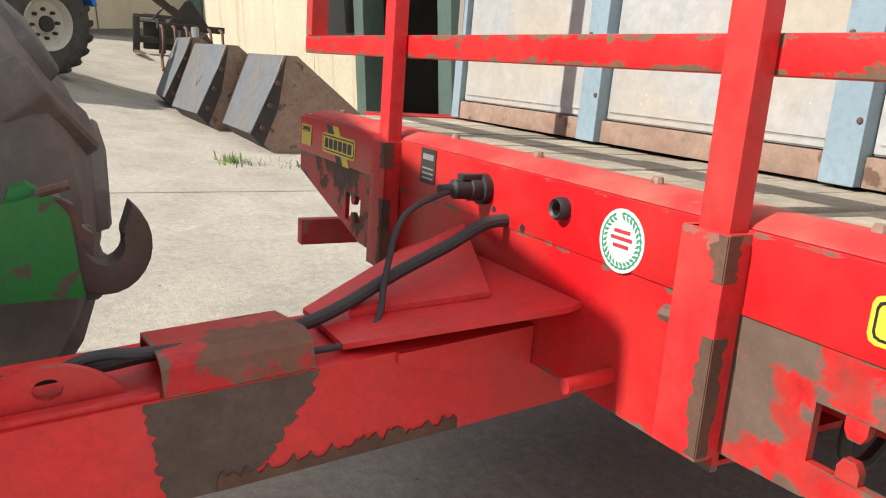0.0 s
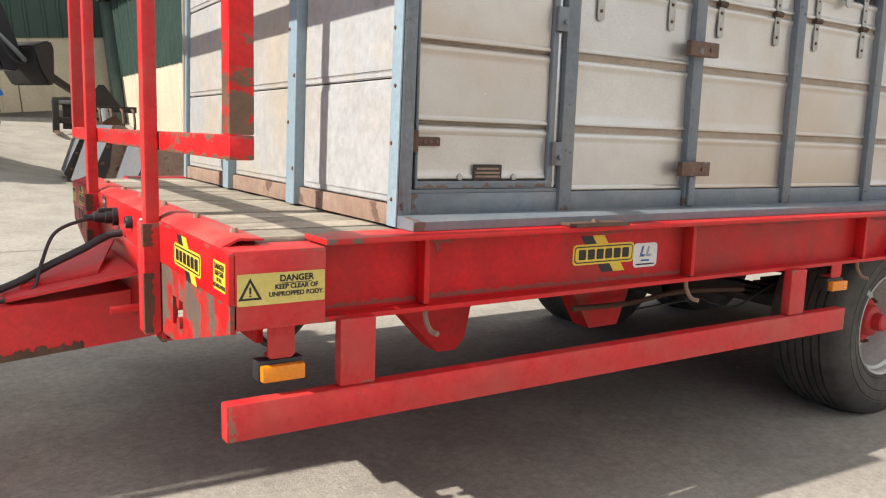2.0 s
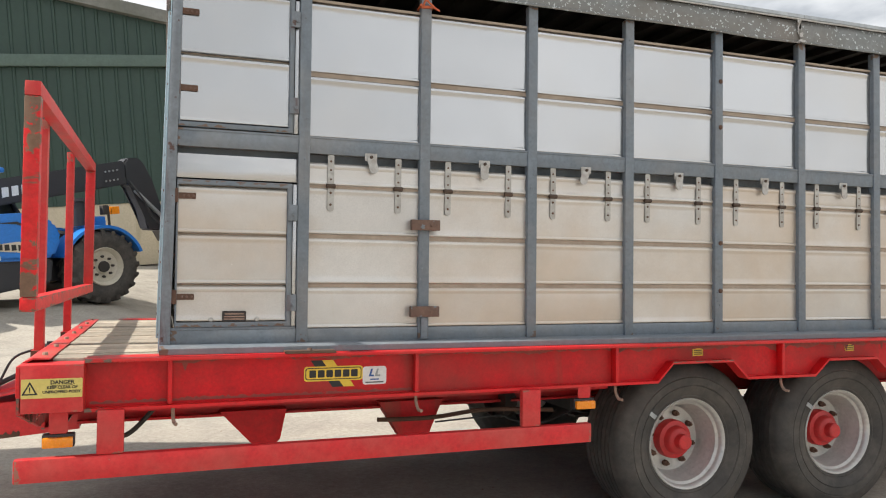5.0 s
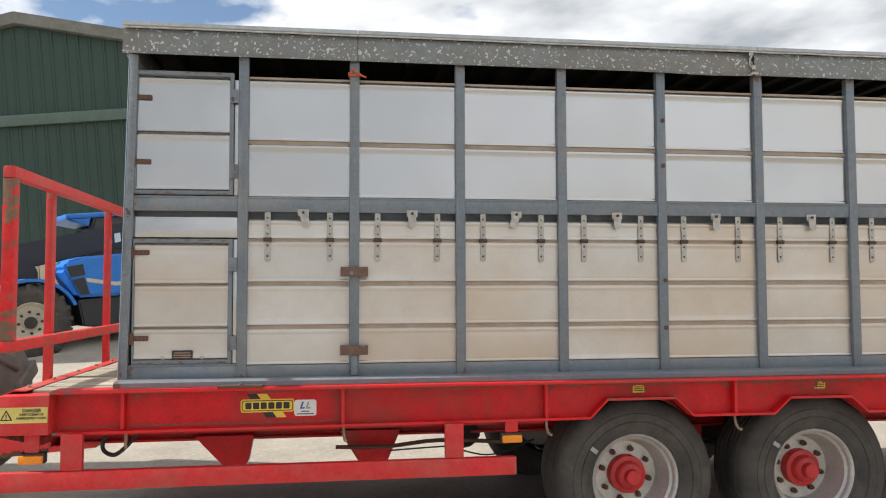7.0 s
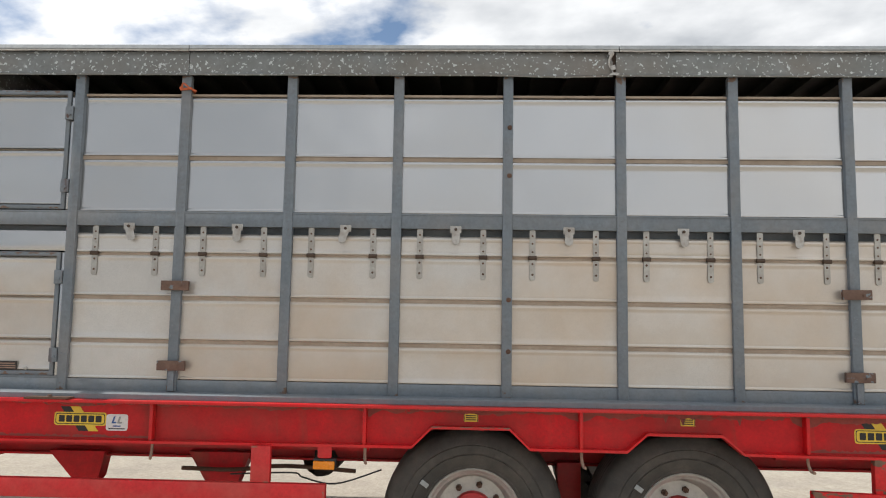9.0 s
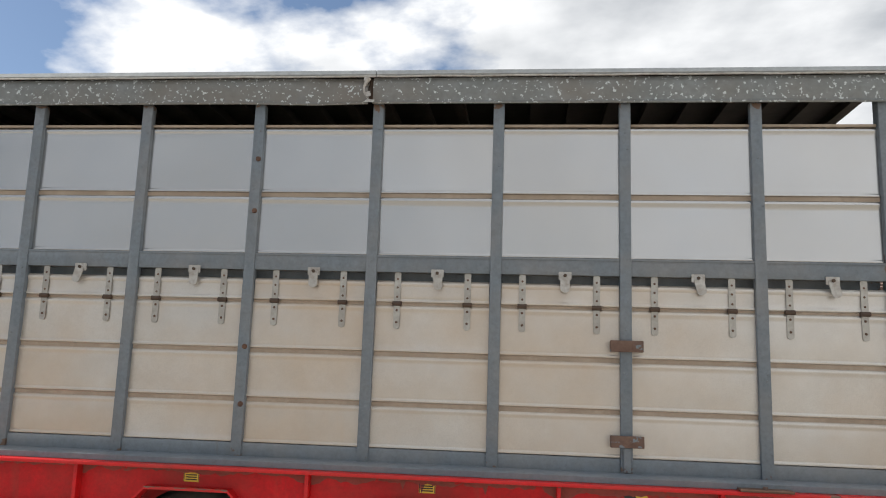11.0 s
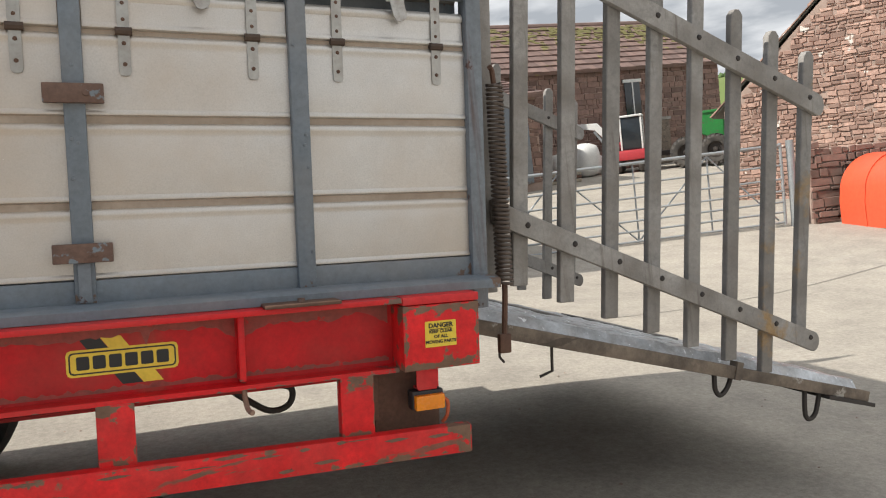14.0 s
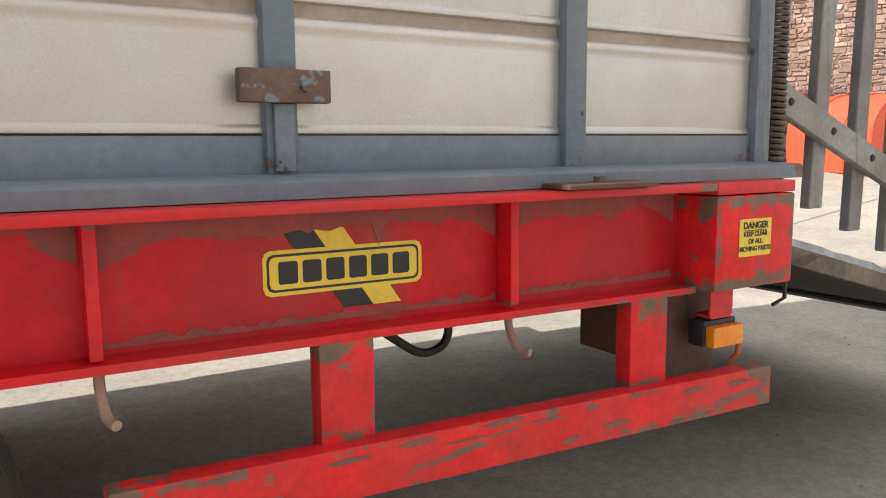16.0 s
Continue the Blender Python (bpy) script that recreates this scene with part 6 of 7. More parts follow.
def grab():
    y, z = 17.3, ground_z(17.3)
    g = thing("fork_carriage", (1.9, y, z), "black pallet fork carriage with silver top bar by the wall", "implement")
    frame = part("carriage_frame", boxed(1.42, 2.42, y - 0.10, y, z + 0.62, z + 0.78, bevel=0.02), DARK, g)
    part("top_bar", boxed(1.50, 2.34, y - 0.13, y - 0.101, z + 0.64, z + 0.72, bevel=0.01), GALV, frame)
    part("lower_bar", boxed(1.42, 2.42, y - 0.10, y, z + 0.22, z + 0.36, bevel=0.02), DARK, g)
    part("back_grid", boxed(1.62, 2.30, y + 0.001, y + 0.05, z + 0.10, z + 0.80, bevel=0.02), DARK, g)
    for x in (1.40, 1.90, 2.34):
        part("carriage_upright", boxed(x, x + 0.14, y - 0.16, y - 0.101, z + 0.02, z + 0.74, bevel=0.03), DARK, g)
    for x in (1.42, 2.30):
        part("fork_tine", prismed([(y - 1.0, z + 0.004), (y - 0.161, z + 0.004), (y - 0.161, z + 0.07), (y - 1.0, z + 0.02)], "x", x, x + 0.11), STEEL_RUST, g)
    part("hydraulic_hose", tubed(smooth_line([(1.8, y - 0.12, z + 0.7), (2.0, y - 0.3, z + 0.95), (2.25, y - 0.2, z + 0.9), (2.4, y - 0.1, z + 0.5)], 6), 0.025, 8), BLACK, g)
    p = thing("plough_part", (2.0, 13.6, ground_z(13.6)), "rusty steel plough body leaning by the wall", "implement")
    zz = ground_z(13.6)
    part("mouldboard", prismed([(1.55, zz), (2.1, zz + 0.02), (2.3, zz + 0.55), (2.05, zz + 0.85), (1.75, zz + 0.65)], "y", 13.5, 13.56), STEEL_RUST, p)
    part("plough_leg", tubed([(1.95, 13.6, zz + 0.4), (1.90, 13.7, zz + 0.95)], 0.06, 8), GALV_PLAIN, p)
    part("plough_share", prismed([(1.45, zz), (1.7, zz), (1.82, zz + 0.3), (1.6, zz + 0.26)], "y", 13.43, 13.48), GALV_PLAIN, p)
    zz = ground_z(15.2)
    c = thing("tine_cultivator", (2.0, 15.2, zz), "small dark cultivator with curved rusty tines by the wall", "implement")
    beam_ob = part("tool_beam", boxed(1.55, 2.75, 15.15, 15.27, zz + 0.72, zz + 0.84, bevel=0.015), DARK, c)
    part("hitch_frame", prismed([(1.75, zz + 0.841), (2.45, zz + 0.841), (2.15, zz + 1.25), (2.05, zz + 1.25)], "y", 15.18, 15.24), DARK, beam_ob, "dark steel hitch plate")
    for k in range(6):
        x = 1.6 + 0.21 * k
        part("tine", tubed(smooth_line([(x, 15.14, zz + 0.78), (x, 14.95, zz + 0.72), (x, 14.85, zz + 0.45), (x, 15.0, zz + 0.2), (x, 14.85, zz + 0.0)], 5), 0.028, 6), STEEL_RUST, beam_ob)


grab()


def lug_tyre(parent, m, R, w, lugs, name="tyre", label="", rim_r=0.5, mat=None, thick=0.055, split=False):
    prof = [(R * rim_r, 0.05 * w), (R * 0.62, -0.01), (R * 0.80, -0.015), (R * 0.90, 0.02), (R * 0.94, 0.10 * w), (R * 0.95, 0.5 * w), (R * 0.94, 0.90 * w), (R * 0.90, w - 0.02), (R * 0.80, w + 0.01), (R * 0.62, w), (R * rim_r, 0.95 * w)]
    bm = lathe(bmesh.new(), prof, m, 48)
    loose = []
    for k in range(lugs):
        for side in (0, 1):
            a = 2 * math.pi * (k + 0.5 * side) / lugs
            c = m @ Matrix.Rotation(a, 4, "Z")
            lug = bmesh.new() if split else bm
            u0, u1 = (-0.01, 0.54 * w) if side == 0 else (w + 0.01, 0.46 * w)
            wd = thick * R / 0.85
            quad = []
            for u, ang, lo, top in ((u0, 0.0, R * 0.80, R * 0.975), (u1, 0.24, R * 0.90, R)):
                for da in (-wd / R, wd / R):
                    for r, f in ((lo, 1.25), (top, 0.8)):
                        quad.append(lug.verts.new(c @ Vector((r * math.cos(ang + da * f), r * math.sin(ang + da * f), u))))
            a0, a1, a2, a3, b0, b1, b2, b3 = quad
            for f in ((a0, a1, a3, a2), (b0, b2, b3, b1), (a1, b1, b3, a3), (a0, b0, b1, a1), (a2, a3, b3, b2)):
                lug.faces.new(f)
            if split:
                bmesh.ops.bevel(lug, geom=[e for e in lug.edges if len(e.link_faces) == 2], offset=0.008, segments=1, affect="EDGES")
                loose.append(lug)
    ob = part(name, bm, mat or RUBBER, parent, label)
    for lug in loose:
        part("tread_lug", lug, mat or RUBBER, ob)
    return ob


def machine_wheel(parent, x, y, z, R, w, rot=Matrix(), mat=None, flip=False):
    m = rot @ Matrix.Translation((x, y, z)) @ Matrix.Rotation(-math.pi / 2 * (-1 if flip else 1), 4, "X")
    rim = part("wheel", lathe(bmesh.new(), [(R * 0.52, 0.02), (R * 0.50, -0.005), (R * 0.46, 0.03), (R * 0.42, 0.10), (R * 0.20, 0.12), (R * 0.16, 0.07), (0.0005, 0.06), (0.0005, 0.20), (R * 0.5, 0.20)], m, 32, False), mat or CREAM, parent, "dark painted wheel" if mat else "cream painted wheel with rusty scuffs")
    lug_tyre(rim, m, R, w, 20, label="black lugged tyre", rim_r=0.5, split=not mat)
    part("hub_cap", lathe(bmesh.new(), [(0.0005, 0.02), (R * 0.14, 0.03), (R * 0.17, 0.11), (0.0005, 0.11)], m, 20, False), DARK, rim)
    for k in range(8):
        c = m @ Matrix.Rotation(2 * math.pi * k / 8, 4, "Z") @ Matrix.Translation((R * 0.27, 0, 0.06))
        part("wheel_nut", lathe(bmesh.new(), [(0.0005, 0.0), (R * 0.035, 0.0), (R * 0.035, 0.06), (0.0005, 0.06)], c, 6, False), DARK, rim)


def telehandler():
    turn = math.atan2(1.75, 2.76)
    m = Matrix.Translation((-2.297, 10.893, 0.517)) @ Matrix.Rotation(turn, 4, "Z") @ Matrix.Rotation(radians(-6.7), 4, "Y")
    t = thing("telehandler", (-2.297, 10.893, 0.517), "blue and black telescopic handler parked before the green shed", "telehandler")
    def solid(pts, y0, y1, mat, name, parent=None, label="", bevel=0.03):
        bm = prismed(pts, "y", y0, y1, m)
        if bevel:
            bmesh.ops.bevel(bm, geom=bm.edges[:], offset=bevel, segments=2, affect="EDGES")
        return part(name, bm, mat, parent or t, label)
    def block(name, mat, *d, parent=None, bevel=0.02, label=""):
        return part(name, boxed(*d, bevel=bevel, m=m), mat, parent or t, label)
    block("chassis", CHARCOAL, -2.25, 2.2, -0.55, 0.55, 0.45, 1.05)
    # engine cover beside the boom: a rounded blue shell with dark grilles and a pale stripe
    hood = solid([(-0.93, 0.94), (-1.12, 1.42), (-1.04, 1.55), (-0.80, 1.60), (0.35, 1.60), (0.70, 1.54), (0.88, 1.42), (0.98, 1.17), (0.84, 0.88), (0.55, 0.84)], -1.08, -0.34, BLUE, "engine_hood", None, "blue engine cover with dark grilles and a pale stripe", 0.05)
    part("grille", prismed([(-1.06, 1.46), (-0.80, 1.48), (-0.78, 1.30), (-1.00, 1.28)], "y", -1.092, -1.081, m), CHARCOAL, hood, "dark mesh grille")
    part("grille", prismed([(-0.99, 1.24), (-0.80, 1.26), (-0.74, 0.98), (-0.88, 0.98)], "y", -1.092, -1.081, m), CHARCOAL, hood)
    part("hood_stripe", prismed([(-0.78, 1.25), (-0.30, 1.13), (0.30, 1.16), (0.70, 0.93), (0.62, 0.90), (0.25, 1.00), (-0.32, 1.07), (-0.76, 1.18)], "y", -1.090, -1.081, m), CREAM, hood, "cream swept stripe")
    part("hood_stripe", prismed([(-0.05, 1.46), (0.30, 1.47), (0.62, 1.30), (0.28, 1.43)], "y", -1.090, -1.081, m), CHARCOAL, hood, "dark swept stripe")
    for k in range(4):
        block("type_bar", INK, -0.02 + 0.10 * k, 0.05 + 0.10 * k, -1.094, -1.0905, 1.05 - 0.01 * k, 1.14 - 0.01 * k, parent=hood, bevel=0.0)
    for k in range(3):
        block("side_mark", WHITE, -0.26 + 0.10 * k, -0.19 + 0.10 * k, -1.09, -1.081, 0.90, 0.96, parent=hood, bevel=0.0)
    solid([(-0.92, 0.90), (0.82, 0.84), (0.76, 0.48), (-0.42, 0.36), (-0.88, 0.46)], -1.05, -0.40, CHARCOAL, "skirt", None, "black side skirt")
    # cab on the far side
    cab = solid([(-0.62, 1.0), (0.72, 1.0), (0.92, 1.50), (0.55, 2.28), (-0.20, 2.29), (-0.44, 1.70)], 0.17, 1.03, GLASS, "cab", None, "cab with dark glass")
    bm = boxed(-0.68, 0.70, 0.10, 1.10, 2.295, 2.39, bevel=0.035, m=m)
    part("cab_roof", bm, BLUE, cab, "blue cab roof with a long peak")
    part("roof_peak", prismed([(-0.68, 2.33), (-0.60, 2.24), (-0.30, 2.16), (-0.26, 2.294), (-0.66, 2.294)], "y", 0.12, 1.08, m), BLUE, cab)
    for a, b in (((-0.18, 2.29), (-0.44, 1.62)), ((-0.44, 1.62), (-0.62, 1.0)), ((0.55, 2.28), (0.92, 1.50))):
        part("cab_pillar", tubed([m @ Vector((a[0], 0.14, a[1])), m @ Vector((b[0], 0.14, b[1]))], 0.035, 8), CHARCOAL, cab)
    mirror = part("mirror_arm", tubed([m @ Vector((-0.30, 0.10, 1.60)), m @ Vector((-0.50, -0.10, 1.66))], 0.015, 8), DARK, cab)
    block("mirror", GALV_PLAIN, -0.58, -0.42, -0.14, -0.11, 1.55, 1.76, parent=mirror, label="round-cornered mirror")
    for x in (-1.645, 1.645):
        n = 14
        angles = [0.30 + (math.pi - 0.62) * k / n for k in range(n + 1)]
        arc = [(x + 0.72 * math.cos(u), 0.63 + 0.70 * math.sin(u)) for u in angles] + [(x + 0.67 * math.cos(u), 0.63 + 0.65 * math.sin(u)) for u in reversed(angles)]
        part("mudguard", prismed(arc, "y", -1.12, -0.60, m), BLUE, t, "blue mudguard")
        part("mudguard", prismed(arc, "y", 0.60, 1.12, m), BLUE, t)
        machine_wheel(t, x, -1.10, 0.63, 0.63, 0.44, m)
        machine_wheel(t, x, 1.10, 0.63, 0.63, 0.44, m, flip=True)
    # boom, rising forwards, with plain white bars
    boom = solid([(-1.75, 1.88), (2.62, 2.47), (2.66, 2.04), (-1.70, 1.46)], -0.25, 0.10, CHARCOAL, "boom", None, "black telescopic boom with plain white bars", 0.02)
    def along(u, v):
        return (-1.70 + u, 1.67 + u * 0.134 + v)
    for k in range(8):
        u = 1.55 + 0.155 * k
        part("name_bar", prismed([along(u, -0.09), along(u + 0.105, -0.09), along(u + 0.105, 0.07), along(u, 0.07)], "y", -0.258, -0.251, m), WHITE, boom)
    part("boom_label", prismed([along(2.62, 0.06), along(2.92, 0.06), along(2.92, 0.17), along(2.62, 0.17)], "y", -0.258, -0.251, m), WHITE, boom)
    solid([(-2.15, 0.90), (-1.35, 0.90), (-1.30, 1.44), (-1.60, 1.92), (-1.95, 1.92)], -0.32, 0.30, CHARCOAL, "boom_mount", boom)
    for k in range(8):
        c = along(3.95 + 0.075 * (k % 4), -0.10 + 0.17 * (k // 4))
        p = m @ Vector((c[0], -0.252, c[1]))
        part("boom_bolt", tubed([p, p + m.to_3x3() @ Vector((0, -0.02, 0))], 0.018, 6), GALV_PLAIN, boom)
    head = solid([(2.64, 2.44), (2.72, 2.52), (2.95, 2.53), (3.06, 2.40), (3.18, 2.12), (3.33, 1.61), (3.40, 1.38), (3.28, 1.14), (3.02, 1.18), (2.94, 1.55), (2.74, 2.02), (2.64, 2.06)], -0.22, 0.07, CHARCOAL, "boom_head", None, "black bent boom head", 0.025)
    solid([(3.37, 1.52), (3.72, 1.60), (3.78, 1.50), (3.70, 0.92), (3.58, 0.90), (3.45, 1.15)], -0.50, 0.40, DARK, "carriage", head, "dark quick-hitch carriage", 0.03)
    part("tilt_cylinder", tubed([m @ Vector((2.80, -0.245, 1.92)), m @ Vector((3.42, -0.245, 1.30))], 0.040, 10), GALV_PLAIN, head)
    part("link_arm", prismed([(3.72, 1.10), (4.35, 0.66), (4.33, 0.58), (3.70, 0.98)], "y", -0.44, -0.36, m), DARK, head)
    part("hose_loop", tubed([m @ Vector(p) for p in smooth_line([(2.70, -0.25, 2.10), (2.90, -0.33, 1.75), (3.10, -0.34, 1.35), (3.40, -0.28, 1.25)], 6)], 0.018, 8), RUBBER_HOSE, head)
    part("air_cleaner", tubed([m @ Vector((1.43, -0.78, 1.34)), m @ Vector((1.43, -0.78, 1.74)), m @ Vector((1.43, -0.78, 1.745)), m @ Vector((1.43, -0.78, 1.80))], [0.11, 0.11, 0.17, 0.16], 16), CHARCOAL, t, "dark air cleaner bowl")
    block("tool_box", BLUE, 1.55, 2.0, -0.60, -0.20, 1.25, 1.48, bevel=0.04)
    lamp = part("lamp_stalk", tubed([m @ Vector((1.84, -0.98, 1.27)), m @ Vector((1.84, -0.98, 1.64))], 0.022, 8), DARK, t)
    block("indicator_lamp", AMBER, 1.88, 2.02, -1.03, -0.93, 1.50, 1.63, parent=lamp, bevel=0.01)
    block("head_lamp", DARK, 1.72, 1.82, -1.04, -0.92, 1.50, 1.66, parent=lamp, bevel=0.01)


telehandler()


# ---- the tractor at the drawbar: one rear wheel and a lower link hook show ----
def tractor():
    t = thing("tractor", (-1.5, 2.8, 0.0), "tractor with large lugged rear tyre and green lower link hook", "tractor")
    hub, far = Vector((-1.424, 1.984, 0.0)), Vector((-1.56, 2.70, 0.0))
    turn = Matrix.Translation(hub) @ Matrix.Rotation(radians(-10.9), 4, "Z") @ Matrix.Translation(-hub)
    body = Matrix.Translation(far) @ Matrix.Rotation(radians(-14), 4, "Z") @ Matrix.Translation(-far)
    def rear_wheel(y, way):
        m = turn @ Matrix.Translation((-1.424, y, 0.692)) @ Matrix.Rotation(-math.pi / 2 * way, 4, "X")
        rim = part("rear_wheel", lathe(bmesh.new(), [(0.37, 0.02), (0.35, 0.0), (0.32, 0.10), (0.17, 0.16), (0.0005, 0.16), (0.0005, 0.3), (0.37, 0.3)], m, 32, False), CREAM, t)
        lug_tyre(rim, m, 0.717, 0.517, 11, "rear_tyre", "large dusty black lugged tractor tyre", 0.53, RUBBER_DUSTY, 0.075, True)
    rear_wheel(1.984, 1)
    # the rest is unseen: added, and placed so that its shadow fits the beam
    cab = part("cab_roof", boxed(-3.30, -2.12, 0.82, 2.72, 2.64, 2.80, bevel=0.06, m=body), GREEN_PAINT, t, "green cab roof")
    part("cab_window", prismed([(-3.25, 1.1), (-2.16, 1.1), (-2.18, 2.63), (-3.2, 2.63)], "y", 0.90, 2.68, body), GLASS, cab, "dark cab glass")
    for y in (0.84, 2.66):
        part("cab_pillar", boxed(-2.20, -2.13, y, y + 0.05, 1.0, 2.63, bevel=0.01, m=body), CHARCOAL, cab)
    part("hood", boxed(-5.0, -3.31, 1.45, 2.25, 0.75, 1.62, bevel=0.12, m=body), GREEN_PAINT, t)
    part("gearbox", boxed(-3.3, -1.45, 1.55, 2.15, 0.50, 1.05, bevel=0.05, m=body), CAST, t)
    machine_wheel(t, -4.5, 1.10, 0.58, 0.58, 0.36, body)
    machine_wheel(t, -4.5, 2.60, 0.58, 0.58, 0.36, body, flip=True)
    y0, y1 = 1.66, 1.72
    arm = part("lower_link", prismed([(-1.9, 0.62), (-0.86, 0.636), (-0.84, 0.72), (-0.845, 0.842), (-0.875, 0.862), (-0.905, 0.850), (-0.92, 0.79), (-1.9, 0.80)], "y", y0, y1), GREEN_PAINT, t, "chipped green lower link arm")
    n = 14
    c = Vector((-0.735, 0.735))
    outer = [(c.x + 0.092 * math.cos(a), c.y + 0.105 * math.sin(a)) for a in (math.radians(-150 + 205 * k / n) for k in range(n + 1))]
    inner = [(c.x + 0.042 * math.cos(a), c.y + 0.045 * math.sin(a)) for a in (math.radians(-170 + 205 * k / n) for k in range(n, -1, -1))]
    hook = [(-0.86, 0.638)] + outer + inner + [(-0.800, 0.790), (-0.815, 0.835), (-0.86, 0.848), (-0.885, 0.82)]
    bm = prismed(hook, "y", y0 - 0.012, y1 + 0.012)
    bmesh.ops.bevel(bm, geom=[e for e in bm.edges if abs(e.verts[0].co.y - e.verts[1].co.y) < 1e-4], offset=0.004, segments=1, affect="EDGES", clamp_overlap=True)
    part("cheek_plate", prismed([(-1.1, 0.625), (-0.775, 0.634), (-0.785, 0.69), (-0.80, 0.80), (-0.835, 0.846), (-0.90, 0.83), (-1.1, 0.79)], "y", y0 - 0.026, y0 - 0.014), GREEN_PAINT, arm, "chipped green cheek plate")
    part("link_hook", bm, CAST, arm, "worn cast steel hook with green paint left")
    part("hook_latch", prismed([(-0.815, 0.83), (-0.79, 0.815), (-0.775, 0.77), (-0.755, 0.755), (-0.765, 0.735), (-0.80, 0.76)], "y", y0 + 0.01, y1 - 0.01), LATCH, arm)
    part("hook_bolt", tubed([(-0.855, y0 - 0.03, 0.85), (-0.80, y0 - 0.03, 0.865)], 0.010, 8), LATCH, arm)
    for x, z in ((-0.875, 0.79), (-0.865, 0.735)):
        part("link_pin", tubed([(x, y0 - 0.014, z), (x, y0 - 0.002, z)], 0.006, 8), DARK, arm)
    part("axle", tubed([turn @ Vector((-1.424, 1.60, 0.692)), turn @ Vector((-1.424, 1.98, 0.692))], 0.10, 16), GREEN_PAINT, t)


tractor()


def grass_tuft(x, y, n, seed, h):
    r = random.Random(seed)
    bm = bmesh.new()
    for _ in range(n):
        a, d = r.uniform(0, 6.28), abs(r.gauss(0, 0.10))
        px, py = x + d * math.cos(a) * 1.6, y + d * math.sin(a)
        z = ground_z(py)
        hh = h * r.uniform(0.4, 1.1)
        lean = Vector((r.gauss(0, 0.35), r.gauss(0, 0.35), 1)).normalized() * hh
        side = Vector((math.sin(a), -math.cos(a), 0)) * 0.006
        p = Vector((px, py, z))
        v = [bm.verts.new(q) for q in (p - side, p + side, p + lean * 0.6 + side * 0.6, p + lean, p + lean * 0.6 - side * 0.6)]
        bm.faces.new(v)
    tagged(part("grass_tuft", bm, GRASS), "tuft of green grass in a yard joint", "grass", kind="stuff")


grass_tuft(0.80, 6.75, 90, 1, 0.10)
grass_tuft(1.35, 6.6, 30, 2, 0.06)

# pebbles and straw scattered on the concrete
r = random.Random(5)
bm = bmesh.new()
for _ in range(420):
    x, y = r.uniform(-2, 10), r.uniform(-3, 6)
    s = r.uniform(0.003, 0.011)
    z = ground_z(y)
    v = [bm.verts.new((x + s * math.cos(k * 1.57) * r.uniform(0.6, 1.3), y + s * math.sin(k * 1.57) * r.uniform(0.6, 1.3), z + 0.001)) for k in range(4)]
    top = bm.verts.new((x, y, z + s * 0.8))
    for k in range(4):
        bm.faces.new((v[k], v[(k + 1) % 4], top))
tagged(part("loose_grit", bm, MORTAR), "loose grit and crumbs on the concrete", "grit", kind="stuff")


# ---- beyond the ramp: gates, hutch, stone buildings, hill ----
def field_gate(a, b, z, name_label):
    """A seven-bar gate between two plan points, its lowest bar 0.1 m over z."""
    L = math.hypot(b[0] - a[0], b[1] - a[1])
    m = Matrix.Translation((a[0], a[1], z)) @ Matrix.Rotation(math.atan2(b[1] - a[1], b[0] - a[0]), 4, "Z")
    g = thing("field_gate", ((a[0] + b[0]) / 2, (a[1] + b[1]) / 2, z), name_label, "gate", "field gates")
    def bar(name, p, q, r):
        return part(name, tubed([m @ Vector(p), m @ Vector(q)], r, 8), GALV_PLAIN, g)
    for x in (0.0, L):
        bar("gate_stile", (x, 0, 0.06), (x, 0, 1.42), 0.025)
    for k, u in enumerate((0.10, 0.27, 0.44, 0.62, 0.82, 1.05, 1.38)):
        bar("gate_bar", (0, 0, u), (L, 0, u), 0.017 if k < 6 else 0.026)
    for u in (0.25, 0.5, 0.75):
        bar("gate_upright", (L * u, -0.03, 0.10), (L * u, -0.03, 1.37), 0.015)
    for u, v in ((0.02, 0.25), (0.5, 0.25), (0.5, 0.75), (0.98, 0.75)):
        bar("gate_brace", (L * u, -0.03, 0.10 if u == 0.5 else 0.14), (L * v, -0.03, 1.34), 0.014)
    bm = bmesh.new()
    box(bm, 0.16, 0.19, -0.06, -0.03, 0.86, 1.10, 0.0, m)
    box(bm, 0.08, 0.34, -0.06, -0.03, 1.00, 1.03, 0.0, m)
    part("gate_latch", bm, DARK, g)


GATE_A, GATE_B, GATE_C = (15.55, 7.62), (10.75, 9.14), (6.4, 10.5)
field_gate(GATE_A, GATE_B, -0.87, "galvanised steel field gate with seven bars, shut")
field_gate((10.6, 9.19), GATE_C, -0.83, "galvanised steel field gate with seven bars, shut")
post = thing("gate_post", (15.72, 7.58, yard_z(15.72, 7.58)), "galvanised round steel gate post", "post")
part("post_tube", tubed([(15.72, 7.58, yard_z(15.72, 7.58) - 0.05), (15.72, 7.58, 0.58)], 0.062, 16), GALV_PLAIN, post)


